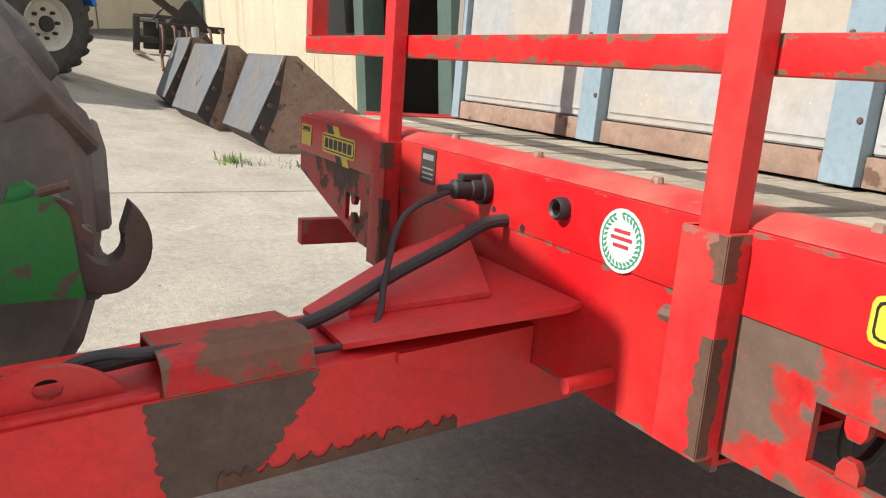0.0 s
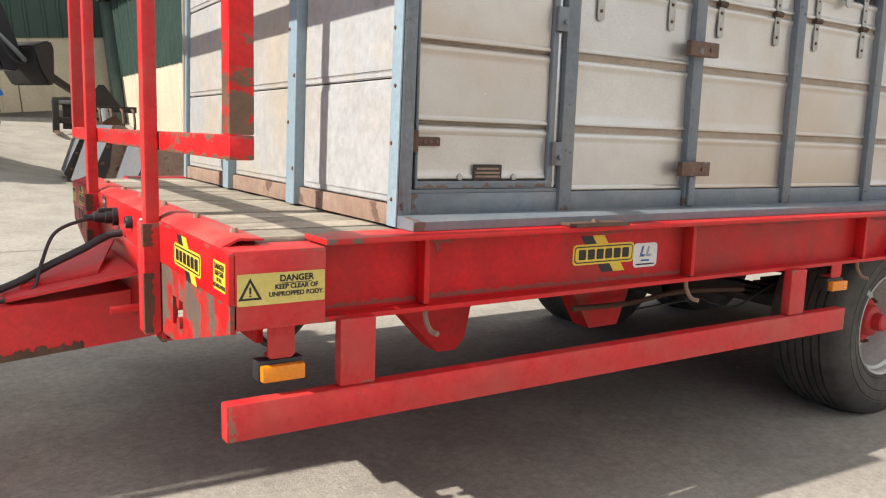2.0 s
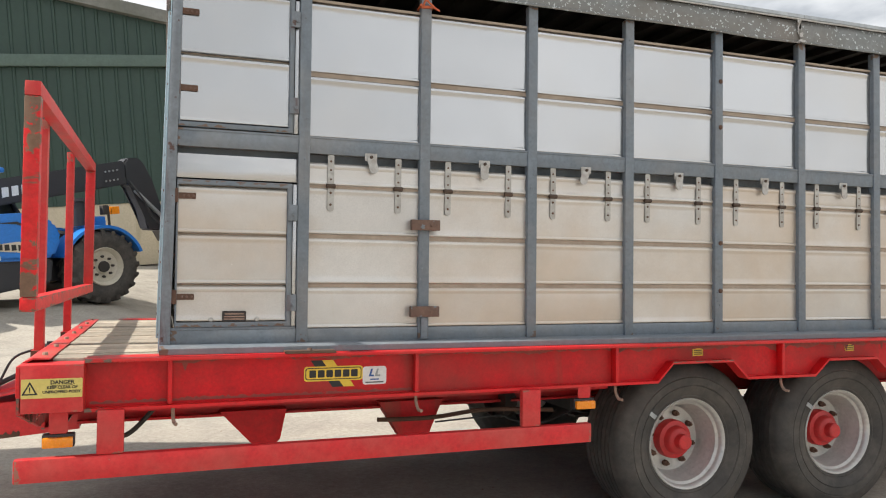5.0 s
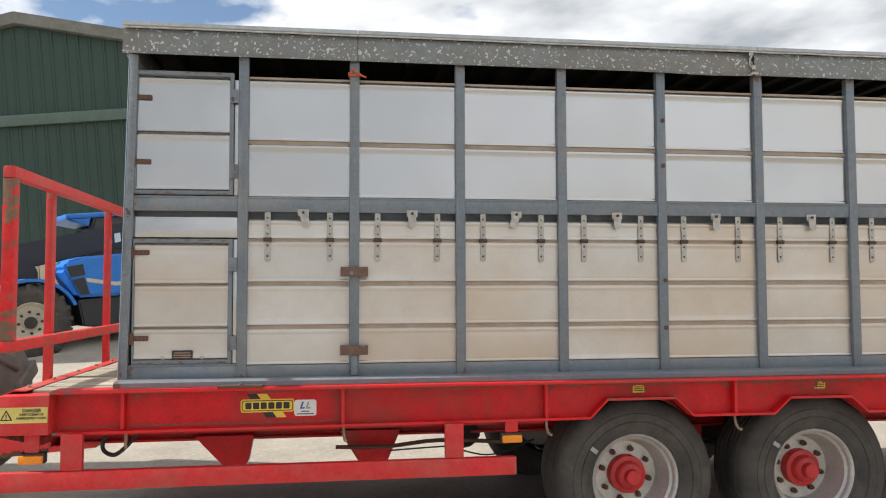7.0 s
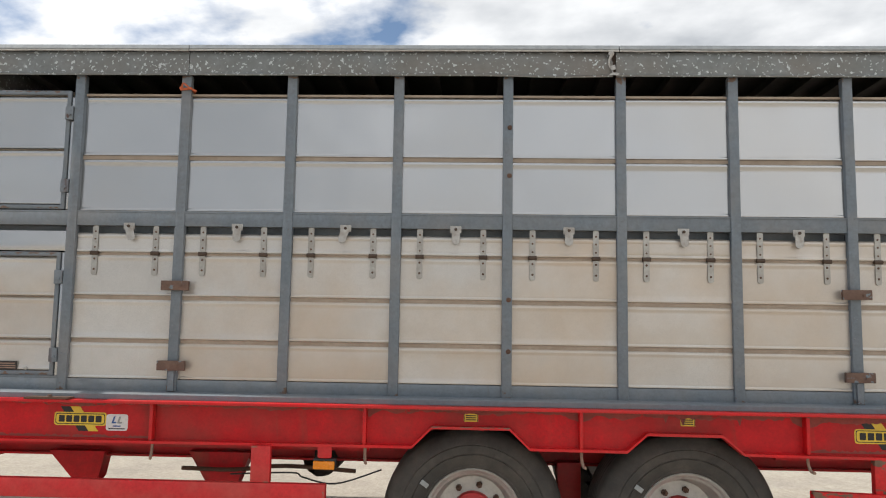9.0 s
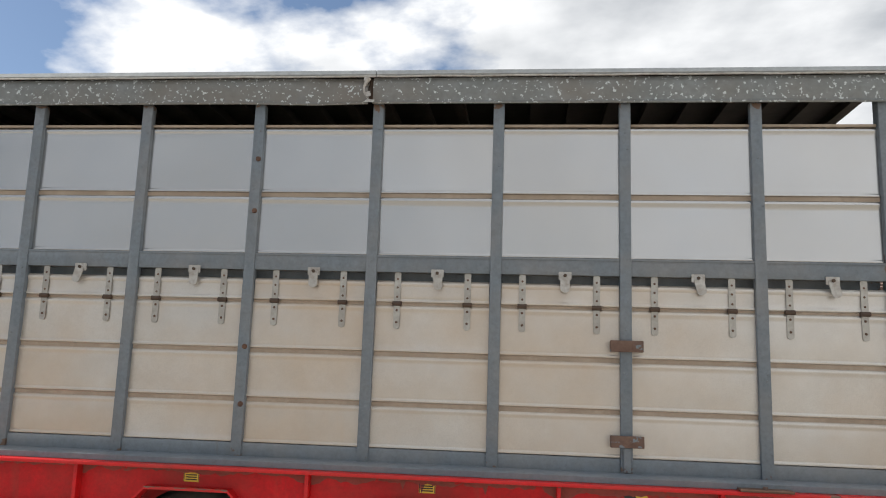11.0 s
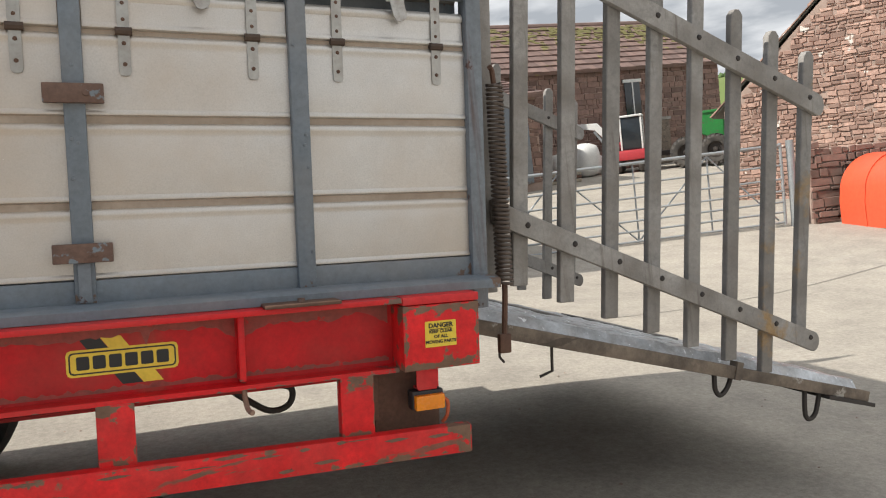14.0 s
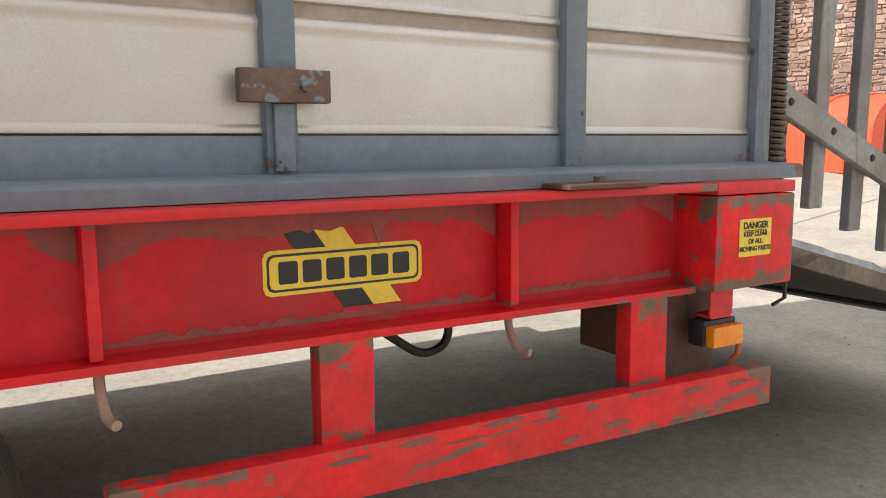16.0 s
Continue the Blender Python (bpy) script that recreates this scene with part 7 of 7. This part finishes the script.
def stone_face(bm, m, w, h, roof, seed, size=(0.34, 0.17)):
    """Random coursed stones over a face of width w; roof(u) gives the height at u."""
    r = random.Random(seed)
    z = 0.0
    while z < h:
        ch = size[1] * r.uniform(0.55, 1.55)
        u = -r.uniform(0, 0.2)
        while u < w:
            cw = size[0] * r.uniform(0.35, 1.7)
            a, b = max(u, 0) + 0.006, min(u + cw, w) - 0.006
            t0, t1 = z + 0.005, z + ch - 0.005
            if b - a > 0.06 and t1 < min(roof(a), roof(b)):
                d = r.uniform(0.0, 0.030)
                j = [r.uniform(-0.018, 0.018) for _ in range(8)]
                base = [(a, t0), (b, t0), (b, t1), (a, t1)]
                f = [bm.verts.new(m @ Vector((p[0] + j[i] + (0.012 if i in (0, 3) else -0.012), -d - 0.012, p[1] + j[i + 4] + (0.010 if i < 2 else -0.010)))) for i, p in enumerate(base)]
                k = [bm.verts.new(m @ Vector((p[0] + j[i], 0.0, p[1] + j[i + 4]))) for i, p in enumerate(base)]
                bm.faces.new(f)
                for i in range(4):
                    bm.faces.new((k[i], k[(i + 1) % 4], f[(i + 1) % 4], f[i]))
            u += cw
        z += ch
    return bm


def tiles(bm, m, w, length, seed):
    """Rows of lapped tiles on a roof slope: local x along the eave, local y up the slope."""
    r = random.Random(seed)
    rows, cols = int(length / 0.40), int(w / 0.36)
    for i in range(rows):
        off = 0.18 * (i % 2)
        for k in range(cols):
            a = k * w / cols + off
            b = a + w / cols - 0.012
            if b > w:
                continue
            y0, y1 = i * length / rows, (i + 1) * length / rows + 0.04
            z0, z1 = 0.075 + r.uniform(-0.012, 0.014), 0.020
            v = [bm.verts.new(m @ Vector(p)) for p in ((a, y0, z0), (b, y0, z0 + r.uniform(-0.006, 0.006)), (b, y1, z1), (a, y1, z1), (a, y0, 0.0), (b, y0, 0.0))]
            bm.faces.new((v[0], v[1], v[2], v[3])), bm.faces.new((v[4], v[5], v[1], v[0]))
    return bm


def barn():
    A, B = Vector((9.0, 25.3)), Vector((28.9, 26.4))
    way = (B - A).normalized()
    out = Vector((way.y, -way.x))       # towards the yard
    zr, ze, zb = 6.05, 3.93, -0.25
    L, half = (B - A).length, 3.0
    b = thing("stone_barn", ((A.x + B.x) / 2, (A.y + B.y) / 2, zb), "long sandstone barn with mossy red-brown tile roof", "barn")
    o = A + out * half
    m = Matrix(((way.x, -out.x, 0, o.x), (way.y, -out.y, 0, o.y), (0, 0, 1, zb), (0, 0, 0, 1)))
    part("wall_core", boxed(0, L, 0.0, 2 * half, 0, ze - zb, bevel=0, m=m), MORTAR, b, "lime mortared sandstone wall")
    part("gable_core", prismed([(0.0, ze - zb), (2 * half, ze - zb), (half, zr - zb)], "x", L - 0.4, L, m), MORTAR, b)
    part("gable_core", prismed([(0.0, ze - zb), (2 * half, ze - zb), (half, zr - zb)], "x", 0, 0.4, m), MORTAR, b)
    st = part("wall_masonry", stone_face(bmesh.new(), m, L, ze - zb, lambda u: ze - zb, 21, (0.34, 0.17)), STONE, b, "coursed red sandstone")
    st["kind"] = "stuff"
    mg = m @ Matrix.Translation((L, 0, 0)) @ Matrix.Rotation(math.pi / 2, 4, "Z")
    st = part("gable_masonry", stone_face(bmesh.new(), mg, 2 * half, zr - zb, lambda u: ze - zb + (zr - ze) * (1 - abs(u - half) / half), 22, (0.34, 0.17)), STONE, b)
    st["kind"] = "stuff"
    slope, b_thing = math.atan2(zr - ze, half), b
    ln = math.hypot(zr - ze, half) + 0.3
    for side in (0, 1):
        if side == 0:
            mr = m @ Matrix.Translation((-0.2, -0.25, ze - zb - 0.10)) @ Matrix.Rotation(slope, 4, "X")
        else:
            mr = m @ Matrix.Translation((L + 0.2, 2 * half + 0.25, ze - zb - 0.10)) @ Matrix.Rotation(math.pi, 4, "Z") @ Matrix.Rotation(slope, 4, "X")
        part("roof_slope", boxed(0, L + 0.4, 0, ln, -0.08, 0.0, bevel=0, m=mr), TILE, b, "mossy red-brown tile roof")
        if side == 0:
            tl = part("roof_tiles", tiles(bmesh.new(), mr, L + 0.4, ln, 5), TILE, b)
            tl["kind"] = "stuff"
    part("ridge", tubed([m @ Vector((-0.2, half, zr - zb + 0.08)), m @ Vector((L + 0.2, half, zr - zb + 0.08))], 0.13, 8), TILE, b)
    # moss thick along the ridge, thinning down the slope
    r = random.Random(71)
    bm = bmesh.new()
    mr = m @ Matrix.Translation((-0.2, -0.25, ze - zb - 0.10)) @ Matrix.Rotation(slope, 4, "X")
    for _ in range(620):
        px = L * (1 - r.random() ** 1.5 * 0.7)
        py = ln - 0.25 - abs(r.gauss(0, 0.75))
        if py < 0.3:
            continue
        q = bmesh.ops.create_icosphere(bm, subdivisions=1, radius=1.0)
        sx, sy, sz = r.uniform(0.06, 0.20), r.uniform(0.05, 0.11), r.uniform(0.015, 0.04)
        for v in q["verts"]:
            v.co = mr @ Vector((px + v.co.x * sx, py + v.co.y * sy, 0.065 + v.co.z * sz))
    moss = part("roof_moss", bm, MOSS, b_thing, "yellow-green moss on the tiles")
    moss["kind"] = "stuff"
    for u, w_, h0, h1 in ((L - 5.0, 0.75, 2.3, 3.55), (L - 1.6, 0.9, 1.3, 1.9), (L - 3.7, 0.8, 0.25, 2.0)):
        wn = part("window" if h0 > 1 else "barn_door", boxed(u, u + w_, -0.075, -0.045, h0, h1, bevel=0.01, m=m), GLASS if h0 > 1 else WOOD_BROWN, b)
        part("window_frame", boxed(u - 0.08, u + w_ + 0.08, -0.10, -0.046, h1, h1 + 0.12, bevel=0.01, m=m), WHITE_PAINT if h0 > 1 else WOOD_GREY, wn)
        if h0 > 1:
            part("glazing_bar", boxed(u + w_ / 2 - 0.03, u + w_ / 2 + 0.03, -0.10, -0.076, h0, h1, bevel=0.005, m=m), WHITE_PAINT, wn)
    # lean-to in front of its left half
    s = thing("outbuilding", (15.0, 20.6, 0.2), "low outbuilding with tiled roof and grey door", "outbuilding")
    m2 = Matrix(((way.x, -out.x, 0, 13.2), (way.y, -out.y, 0, 19.1), (0, 0, 1, 0.05), (0, 0, 0, 1)))
    part("wall_core", boxed(0, 4.7, 0, 3.4, -0.3, 2.74, bevel=0, m=m2), MORTAR, s)
    st = part("wall_masonry", stone_face(bmesh.new(), m2, 4.7, 2.6, lambda u: 2.6, 31, (0.34, 0.17)), STONE, s)
    st["kind"] = "stuff"
    mr = m2 @ Matrix.Translation((-0.3, -0.3, 2.72)) @ Matrix.Rotation(0.30, 4, "X")
    part("roof_slope", boxed(0, 5.3, 0, 3.8, -0.08, 0, bevel=0, m=mr), TILE, s)
    tl = part("roof_tiles", tiles(bmesh.new(), mr, 5.3, 3.8, 8), TILE, s)
    tl["kind"] = "stuff"
    part("outbuilding_door", boxed(2.9, 4.3, -0.10, -0.05, 0.0, 2.45, bevel=0.01, m=m2), GREY, s, "grey boarded door")


barn()


def stone_house():
    P, Q = Vector((17.86, 11.28)), Vector((22.1, 5.05))
    way = (Q - P).normalized()
    out = Vector((way.y, -way.x))
    w = (Q - P).length
    zb = -0.85
    h = thing("stone_house", (20, 8.5, zb), "red sandstone gable-ended building with slate roof", "house")
    m = Matrix(((way.x, -out.x, 0, P.x), (way.y, -out.y, 0, P.y), (0, 0, 1, zb), (0, 0, 0, 1)))
    ze, zr = 2.15, 5.75
    f = lambda u: ze + (zr - ze) * (1 - abs(u - w / 2) / (w / 2))
    part("gable_core", prismed([(0, 0), (w, 0), (w, ze), (w / 2, zr), (0, ze)], "y", 0.0, 8.0, m), MORTAR, h, "lime mortared stone")
    st = part("gable_masonry", stone_face(bmesh.new(), m, w, zr, f, 41, (0.16, 0.072)), STONE_PALE, h, "random red sandstone with pale stones")
    st["kind"] = "stuff"
    for a, b in (((-0.25, ze - 0.12), (w / 2, zr + 0.06)), ((w / 2, zr + 0.06), (w + 0.25, ze - 0.12))):
        part("roof_slope", prismed([a, b, (b[0], b[1] + 0.03), (a[0], a[1] + 0.03)], "y", -0.01, 8.2, m), ROOF_CEMENT, h)
        r = random.Random(61)
        a, b = Vector(a), Vector(b)
        run = (b - a).length
        for k in range(int(run / 0.24)):
            u = (b - a).normalized() if b.x > a.x else (a - b).normalized()
            c = a + u * (0.24 * k)
            d = c + u * (0.27 + r.uniform(-0.03, 0.05))
            lift = Vector((-u.y, u.x)) * (0.022 + 0.02 * r.random())
            lo = Vector((-u.y, u.x)) * 0.032
            part("verge_slate", prismed([tuple(c + lo), tuple(d + lo), tuple(d + lo + lift * 0.6), tuple(c + lo + lift)], "y", -0.05 - 0.05 * r.random(), 0.30, m), STONE_PALE, h)
    # low rubble wall before it
    zr_ = yard_z(16.2, 7.5)
    rw = thing("rubble_wall", (16.2, 7.6, zr_), "low dark rubble stone wall, broken down", "wall")
    m2 = Matrix.Translation((15.93, 7.42, zr_)) @ Matrix.Rotation(radians(-20), 4, "Z")
    part("wall_core", boxed(0.03, 1.35, 0.02, 0.45, -0.05, 1.22, bevel=0.05, m=m2), MORTAR, rw)
    st = part("wall_masonry", stone_face(bmesh.new(), m2, 1.4, 1.6, lambda u: 1.40 + 0.14 * math.sin(u * 9), 51, (0.28, 0.11)), STONE, rw)
    st["kind"] = "stuff"


stone_house()


def hutch():
    x0, y0 = 16.90, 7.0
    z = yard_z(16.6, 6.4)
    h = thing("calf_hutch", (16.7, 6.0, z), "rounded orange plastic calf hutch with flat black plate standing for the shaded doorway", "hutch")
    m = Matrix.Translation((x0, y0, z)) @ Matrix.Rotation(radians(-100), 4, "Z") @ Matrix.Diagonal((0.70, 0.70, 0.74, 1))
    n = 18
    prof = [(-0.95, 0.0), (-0.98, 0.55)] + [(-0.95 * math.cos(math.pi * k / n), 0.75 + 0.78 * math.sin(math.pi * k / n)) for k in range(n + 1)] + [(0.98, 0.55), (0.95, 0.0)]
    bm = prismed(prof, "x", 0.0, 2.3, m)
    bmesh.ops.bevel(bm, geom=[e for e in bm.edges if len(e.link_faces) == 2 and e.calc_face_angle(0) > 1.2], offset=0.10, segments=3, affect="EDGES")
    part("hutch_shell", bm, ORANGE_PLASTIC, h)
    # no opening is cut: a flat black plate stands for the shade inside
    part("hutch_doorway_shade", prismed([(-0.42, 0.12), (-0.45, 0.8), (-0.3, 1.15), (0, 1.28), (0.3, 1.15), (0.45, 0.8), (0.42, 0.12)], "x", 2.301, 2.315, m), BLACK, h, "flat black plate standing for the shaded doorway")
    for u in (0.7, 1.5):
        part("hutch_rib", prismed([(p[0] * 1.02, p[1] * 1.02) for p in prof], "x", u, u + 0.10, m), ORANGE_PLASTIC, h)


hutch()


def digger():
    x, y = 22.9, 21.6
    z = yard_z(x, y)
    d = thing("mini_digger", (x, y, z), "small red and white digger with folded white boom", "digger")
    m = Matrix.Translation((x, y, z)) @ Matrix.Rotation(0.85, 4, "Z") @ Matrix.Scale(0.86, 4)
    for yy in (-0.70, 0.24):
        tr = part("track", boxed(-1.0, 1.0, yy, yy + 0.28, 0.0, 0.44, bevel=0.14, m=m), DARK, d)
        for k in range(9):
            part("track_shoe", boxed(-0.95 + 0.22 * k, -0.82 + 0.22 * k, yy - 0.01, yy + 0.29, 0.442, 0.462, bevel=0.0, m=m), DARK, tr)
    part("deck", boxed(-0.9, 0.9, -0.74, 0.55, 0.50, 0.92, bevel=0.07, m=m), RED_INK, d, "red painted body")
    part("counterweight", boxed(0.35, 1.05, -0.70, 0.52, 0.93, 1.30, bevel=0.10, m=m), RED_INK, d)
    cab = part("cab", boxed(-0.70, 0.34, -0.66, 0.20, 0.93, 2.26, bevel=0.06, m=m), GLASS, d)
    for px in (-0.73, 0.30):
        for py in (-0.69, 0.16):
            part("cab_pillar", boxed(px, px + 0.07, py, py + 0.07, 0.93, 2.28, bevel=0.01, m=m), WHITE_PAINT, cab)
    part("cab_roof", boxed(-0.78, 0.40, -0.72, 0.26, 2.28, 2.37, bevel=0.03, m=m), WHITE_PAINT, cab, "white cab roof")
    part("seat_back", boxed(-0.1, 0.05, -0.45, -0.02, 1.0, 1.6, bevel=0.04, m=m), CHARCOAL, cab)
    def arm(pts, name):
        bm = prismed(pts, "x", -0.10, 0.10, m)
        bmesh.ops.bevel(bm, geom=bm.edges[:], offset=0.02, segments=1, affect="EDGES")
        return part(name, bm, WHITE_PAINT, d, "white painted steel arm")
    boom = arm([(0.50, 0.70), (0.72, 0.70), (0.95, 1.55), (1.30, 1.95), (2.20, 2.10), (2.20, 2.28), (1.20, 2.22), (0.78, 1.70)], "boom")
    part("boom_ram", tubed([m @ Vector((0.0, 0.75, 0.95)), m @ Vector((0.0, 1.35, 1.88))], 0.05, 8), GALV_PLAIN, boom)
    arm([(2.02, 2.30), (2.26, 2.28), (2.52, 1.10), (2.36, 1.08)], "stick")
    part("digger_bucket", prismed([(2.20, 1.06), (2.62, 1.08), (2.70, 0.62), (2.38, 0.34), (2.14, 0.58)], "x", -0.25, 0.25, m), STEEL_RUST, d)


digger()


def farm_spreader():
    x, y = 25.2, 20.3
    z = yard_z(x, y)
    t = thing("farm_spreader", (x, y, z), "green steel trailed spreader on dark lugged wheels beside the house", "spreader")
    m = Matrix.Translation((x, y, z)) @ Matrix.Rotation(-0.76, 4, "Z")
    bm = prismed([(-0.05, 1.15), (-0.12, 1.86), (2.60, 1.92), (2.60, 0.85), (0.75, 0.75)], "y", -0.75, 0.75, m)
    bmesh.ops.bevel(bm, geom=bm.edges[:], offset=0.03, segments=1, affect="EDGES")
    hopper = part("hopper", bm, GREEN_PAINT, t, "green steel hopper")
    part("hopper_rim", boxed(-0.16, 2.62, -0.80, -0.752, 1.84, 1.93, bevel=0.01, m=m), GREEN_PAINT, hopper)
    for u in (0.7, 1.5, 2.3):
        part("hopper_rib", boxed(u, u + 0.06, -0.80, -0.752, 0.85, 1.84, bevel=0.005, m=m), GREEN_PAINT, hopper)
    part("chassis_beam", boxed(-1.6, 2.5, -0.35, 0.35, 0.52, 0.70, bevel=0.02, m=m), DARK, t)
    for u in (-0.55, 0.45):
        machine_wheel(t, u, -0.95, 0.55, 0.55, 0.36, m, DARK)
        machine_wheel(t, u, 0.95, 0.55, 0.55, 0.36, m, DARK, flip=True)


farm_spreader()


def bags():
    for i, (x, y, s) in enumerate(((21.2, 21.9, 0.8), (20.2, 22.0, 0.62), (21.8, 22.2, 0.5))):
        z = yard_z(x, y)
        b = thing("bulk_bag", (x, y, z), "white woven bulk bag, part filled, slumped", "bag", "bulk bags")
        bm = bmesh.new()
        bmesh.ops.create_icosphere(bm, subdivisions=3, radius=1.0)
        r = random.Random(i)
        for v in bm.verts:
            k = 1 + 0.10 * noise.noise(v.co * 2.2 + Vector((i * 7, 0, 0)))
            c = v.co * k
            c.x = math.copysign(abs(c.x) ** 0.6, c.x)
            c.y = math.copysign(abs(c.y) ** 0.6, c.y)
            c.z = math.copysign(abs(c.z) ** 0.7, c.z)
            v.co = Vector((x, y, z + s * 0.75)) + Vector((c.x * s * 0.6, c.y * s * 0.6, c.z * s * 0.75))
        part("bag_body", bm, WHITE_PAINT, b)
    t = thing("timber_stack", (19.2, 20.6, yard_z(19.2, 20.6)), "small stack of orange-brown boards", "timber")
    z = yard_z(19.2, 20.6)
    for k in range(4):
        part("stack_board", boxed(18.4, 20.0, 20.4, 20.9, z + 0.12 * k, z + 0.12 * k + 0.10, bevel=0.01), STEEL_RUST if k % 2 else WOOD_DECK, t)


bags()


def tree(x, y, h, crown_r, seed, n=2600):
    r = random.Random(seed)
    z = yard_z(x, y)
    t = thing("tree", (x, y, z), "leafy broadleaf tree behind the buildings", "tree", "trees")
    bm = bmesh.new()
    tube(bm, [(x, y, z - 0.1), (x + 0.1, y, z + h * 0.3), (x, y + 0.1, z + h * 0.6), (x, y, z + h * 0.95)], [0.22, 0.17, 0.10, 0.02], 10)
    centres = []
    for k in range(14):
        a, hh = r.uniform(0, 6.28), r.uniform(0.35, 0.92)
        d = crown_r * r.uniform(0.4, 1.0) * (1.15 - hh * 0.6)
        p0 = Vector((x, y, z + h * hh * 0.85))
        p1 = Vector((x + d * math.cos(a), y + d * math.sin(a), z + h * hh + 0.3))
        tube(bm, [p0, p0.lerp(p1, 0.5) + Vector((0, 0, 0.1)), p1], [0.06, 0.04, 0.01], 6)
        centres.append((p1, crown_r * r.uniform(0.3, 0.5)))
    part("trunk", bm, BARK, t)
    verts, faces = [], []
    for _ in range(n):
        c, rad = r.choice(centres)
        p = c + Vector((r.gauss(0, 0.5), r.gauss(0, 0.5), r.gauss(0, 0.45))) * rad
        u = Vector((r.gauss(0, 1), r.gauss(0, 1), r.gauss(0, 1))).normalized()
        v = u.orthogonal().normalized()
        s = r.uniform(0.05, 0.11)
        i = len(verts)
        verts += [p - u * s, p + v * s * 0.55, p + u * s, p - v * s * 0.55]
        faces.append((i, i + 1, i + 2, i + 3))
    me = bpy.data.meshes.new("crown")
    me.from_pydata([tuple(v) for v in verts], [], faces)
    me.materials.append(LEAF)
    c = part("crown", None, LEAF, t, "", me=me)
    c["kind"] = "stuff"


tree(12.7, 21.0, 8.0, 1.7, 3)


def hill():
    bm = bmesh.new()
    rows = []
    for i in range(25):
        d = 90 + 18 * i
        row = []
        for k in range(33):
            a = radians(10 - 95 * k / 32)
            rise = min(1.0, i / 20)
            z = -3 + 39 * (rise ** 1.2) * (0.90 + 0.10 * math.sin(k * 0.33 + 1.0)) - 2 * math.sin(i * 0.5 + k * 0.2) * rise
            row.append(bm.verts.new((5 - d * math.sin(a), -2 + d * math.cos(a), z)))
        rows.append(row)
    for a, b in zip(rows, rows[1:]):
        for k in range(32):
            bm.faces.new((a[k], a[k + 1], b[k + 1], b[k]))
    tagged(part("hill", bm, HILL), "green pasture hill rising behind the farm", "hill", kind="structure")
    r = random.Random(9)
    bm = bmesh.new()
    for k in range(420):
        a = radians(-38 - 16 * r.random())
        d = 455 + 40 * r.random()
        zt = -3 + 39 * (0.90 + 0.10 * math.sin(((10 - math.degrees(a)) / 95 * 32) * 0.33 + 1.0))
        c = Vector((5 - d * math.sin(a), -2 + d * math.cos(a), zt + r.uniform(-2, 1)))
        res = bmesh.ops.create_icosphere(bm, subdivisions=1, radius=r.uniform(0.8, 2.2))
        for v in res["verts"]:
            v.co = c + Vector((v.co.x, v.co.y, v.co.z * r.uniform(0.8, 1.6)))
    tagged(part("far_trees", bm, LEAF), "dark far trees along the hill top", "trees", kind="stuff")


hill()


# ---- lay the trailer and the things round it on the slope; buildings stay upright ----
LEVEL = ("wall_south", "ground", "joint", "field_gate", "gate_post", "stone_barn", "outbuilding", "stone_house", "rubble_wall", "calf_hutch", "mini_digger", "farm_spreader", "bulk_bag", "timber_stack", "tree", "hill", "far_trees")
UPRIGHT = {"farm_shed": Vector((-7.0, 20.0, 4.5)), "shed_wing": Vector((3.37, 11.0, 1.2)), "equipment_case": Vector((3.2, 10.9, 1.6))}
for ob in [o for o in scene.objects if o.parent is None and o.type in ("MESH", "EMPTY")]:
    kind_name = ob.name.split(".")[0]
    if kind_name in UPRIGHT:
        p = UPRIGHT[kind_name]
        ob.matrix_basis = Matrix.Translation(SLOPE @ p - p) @ ob.matrix_basis
    elif kind_name not in LEVEL:
        ob.matrix_basis = SLOPE @ ob.matrix_basis
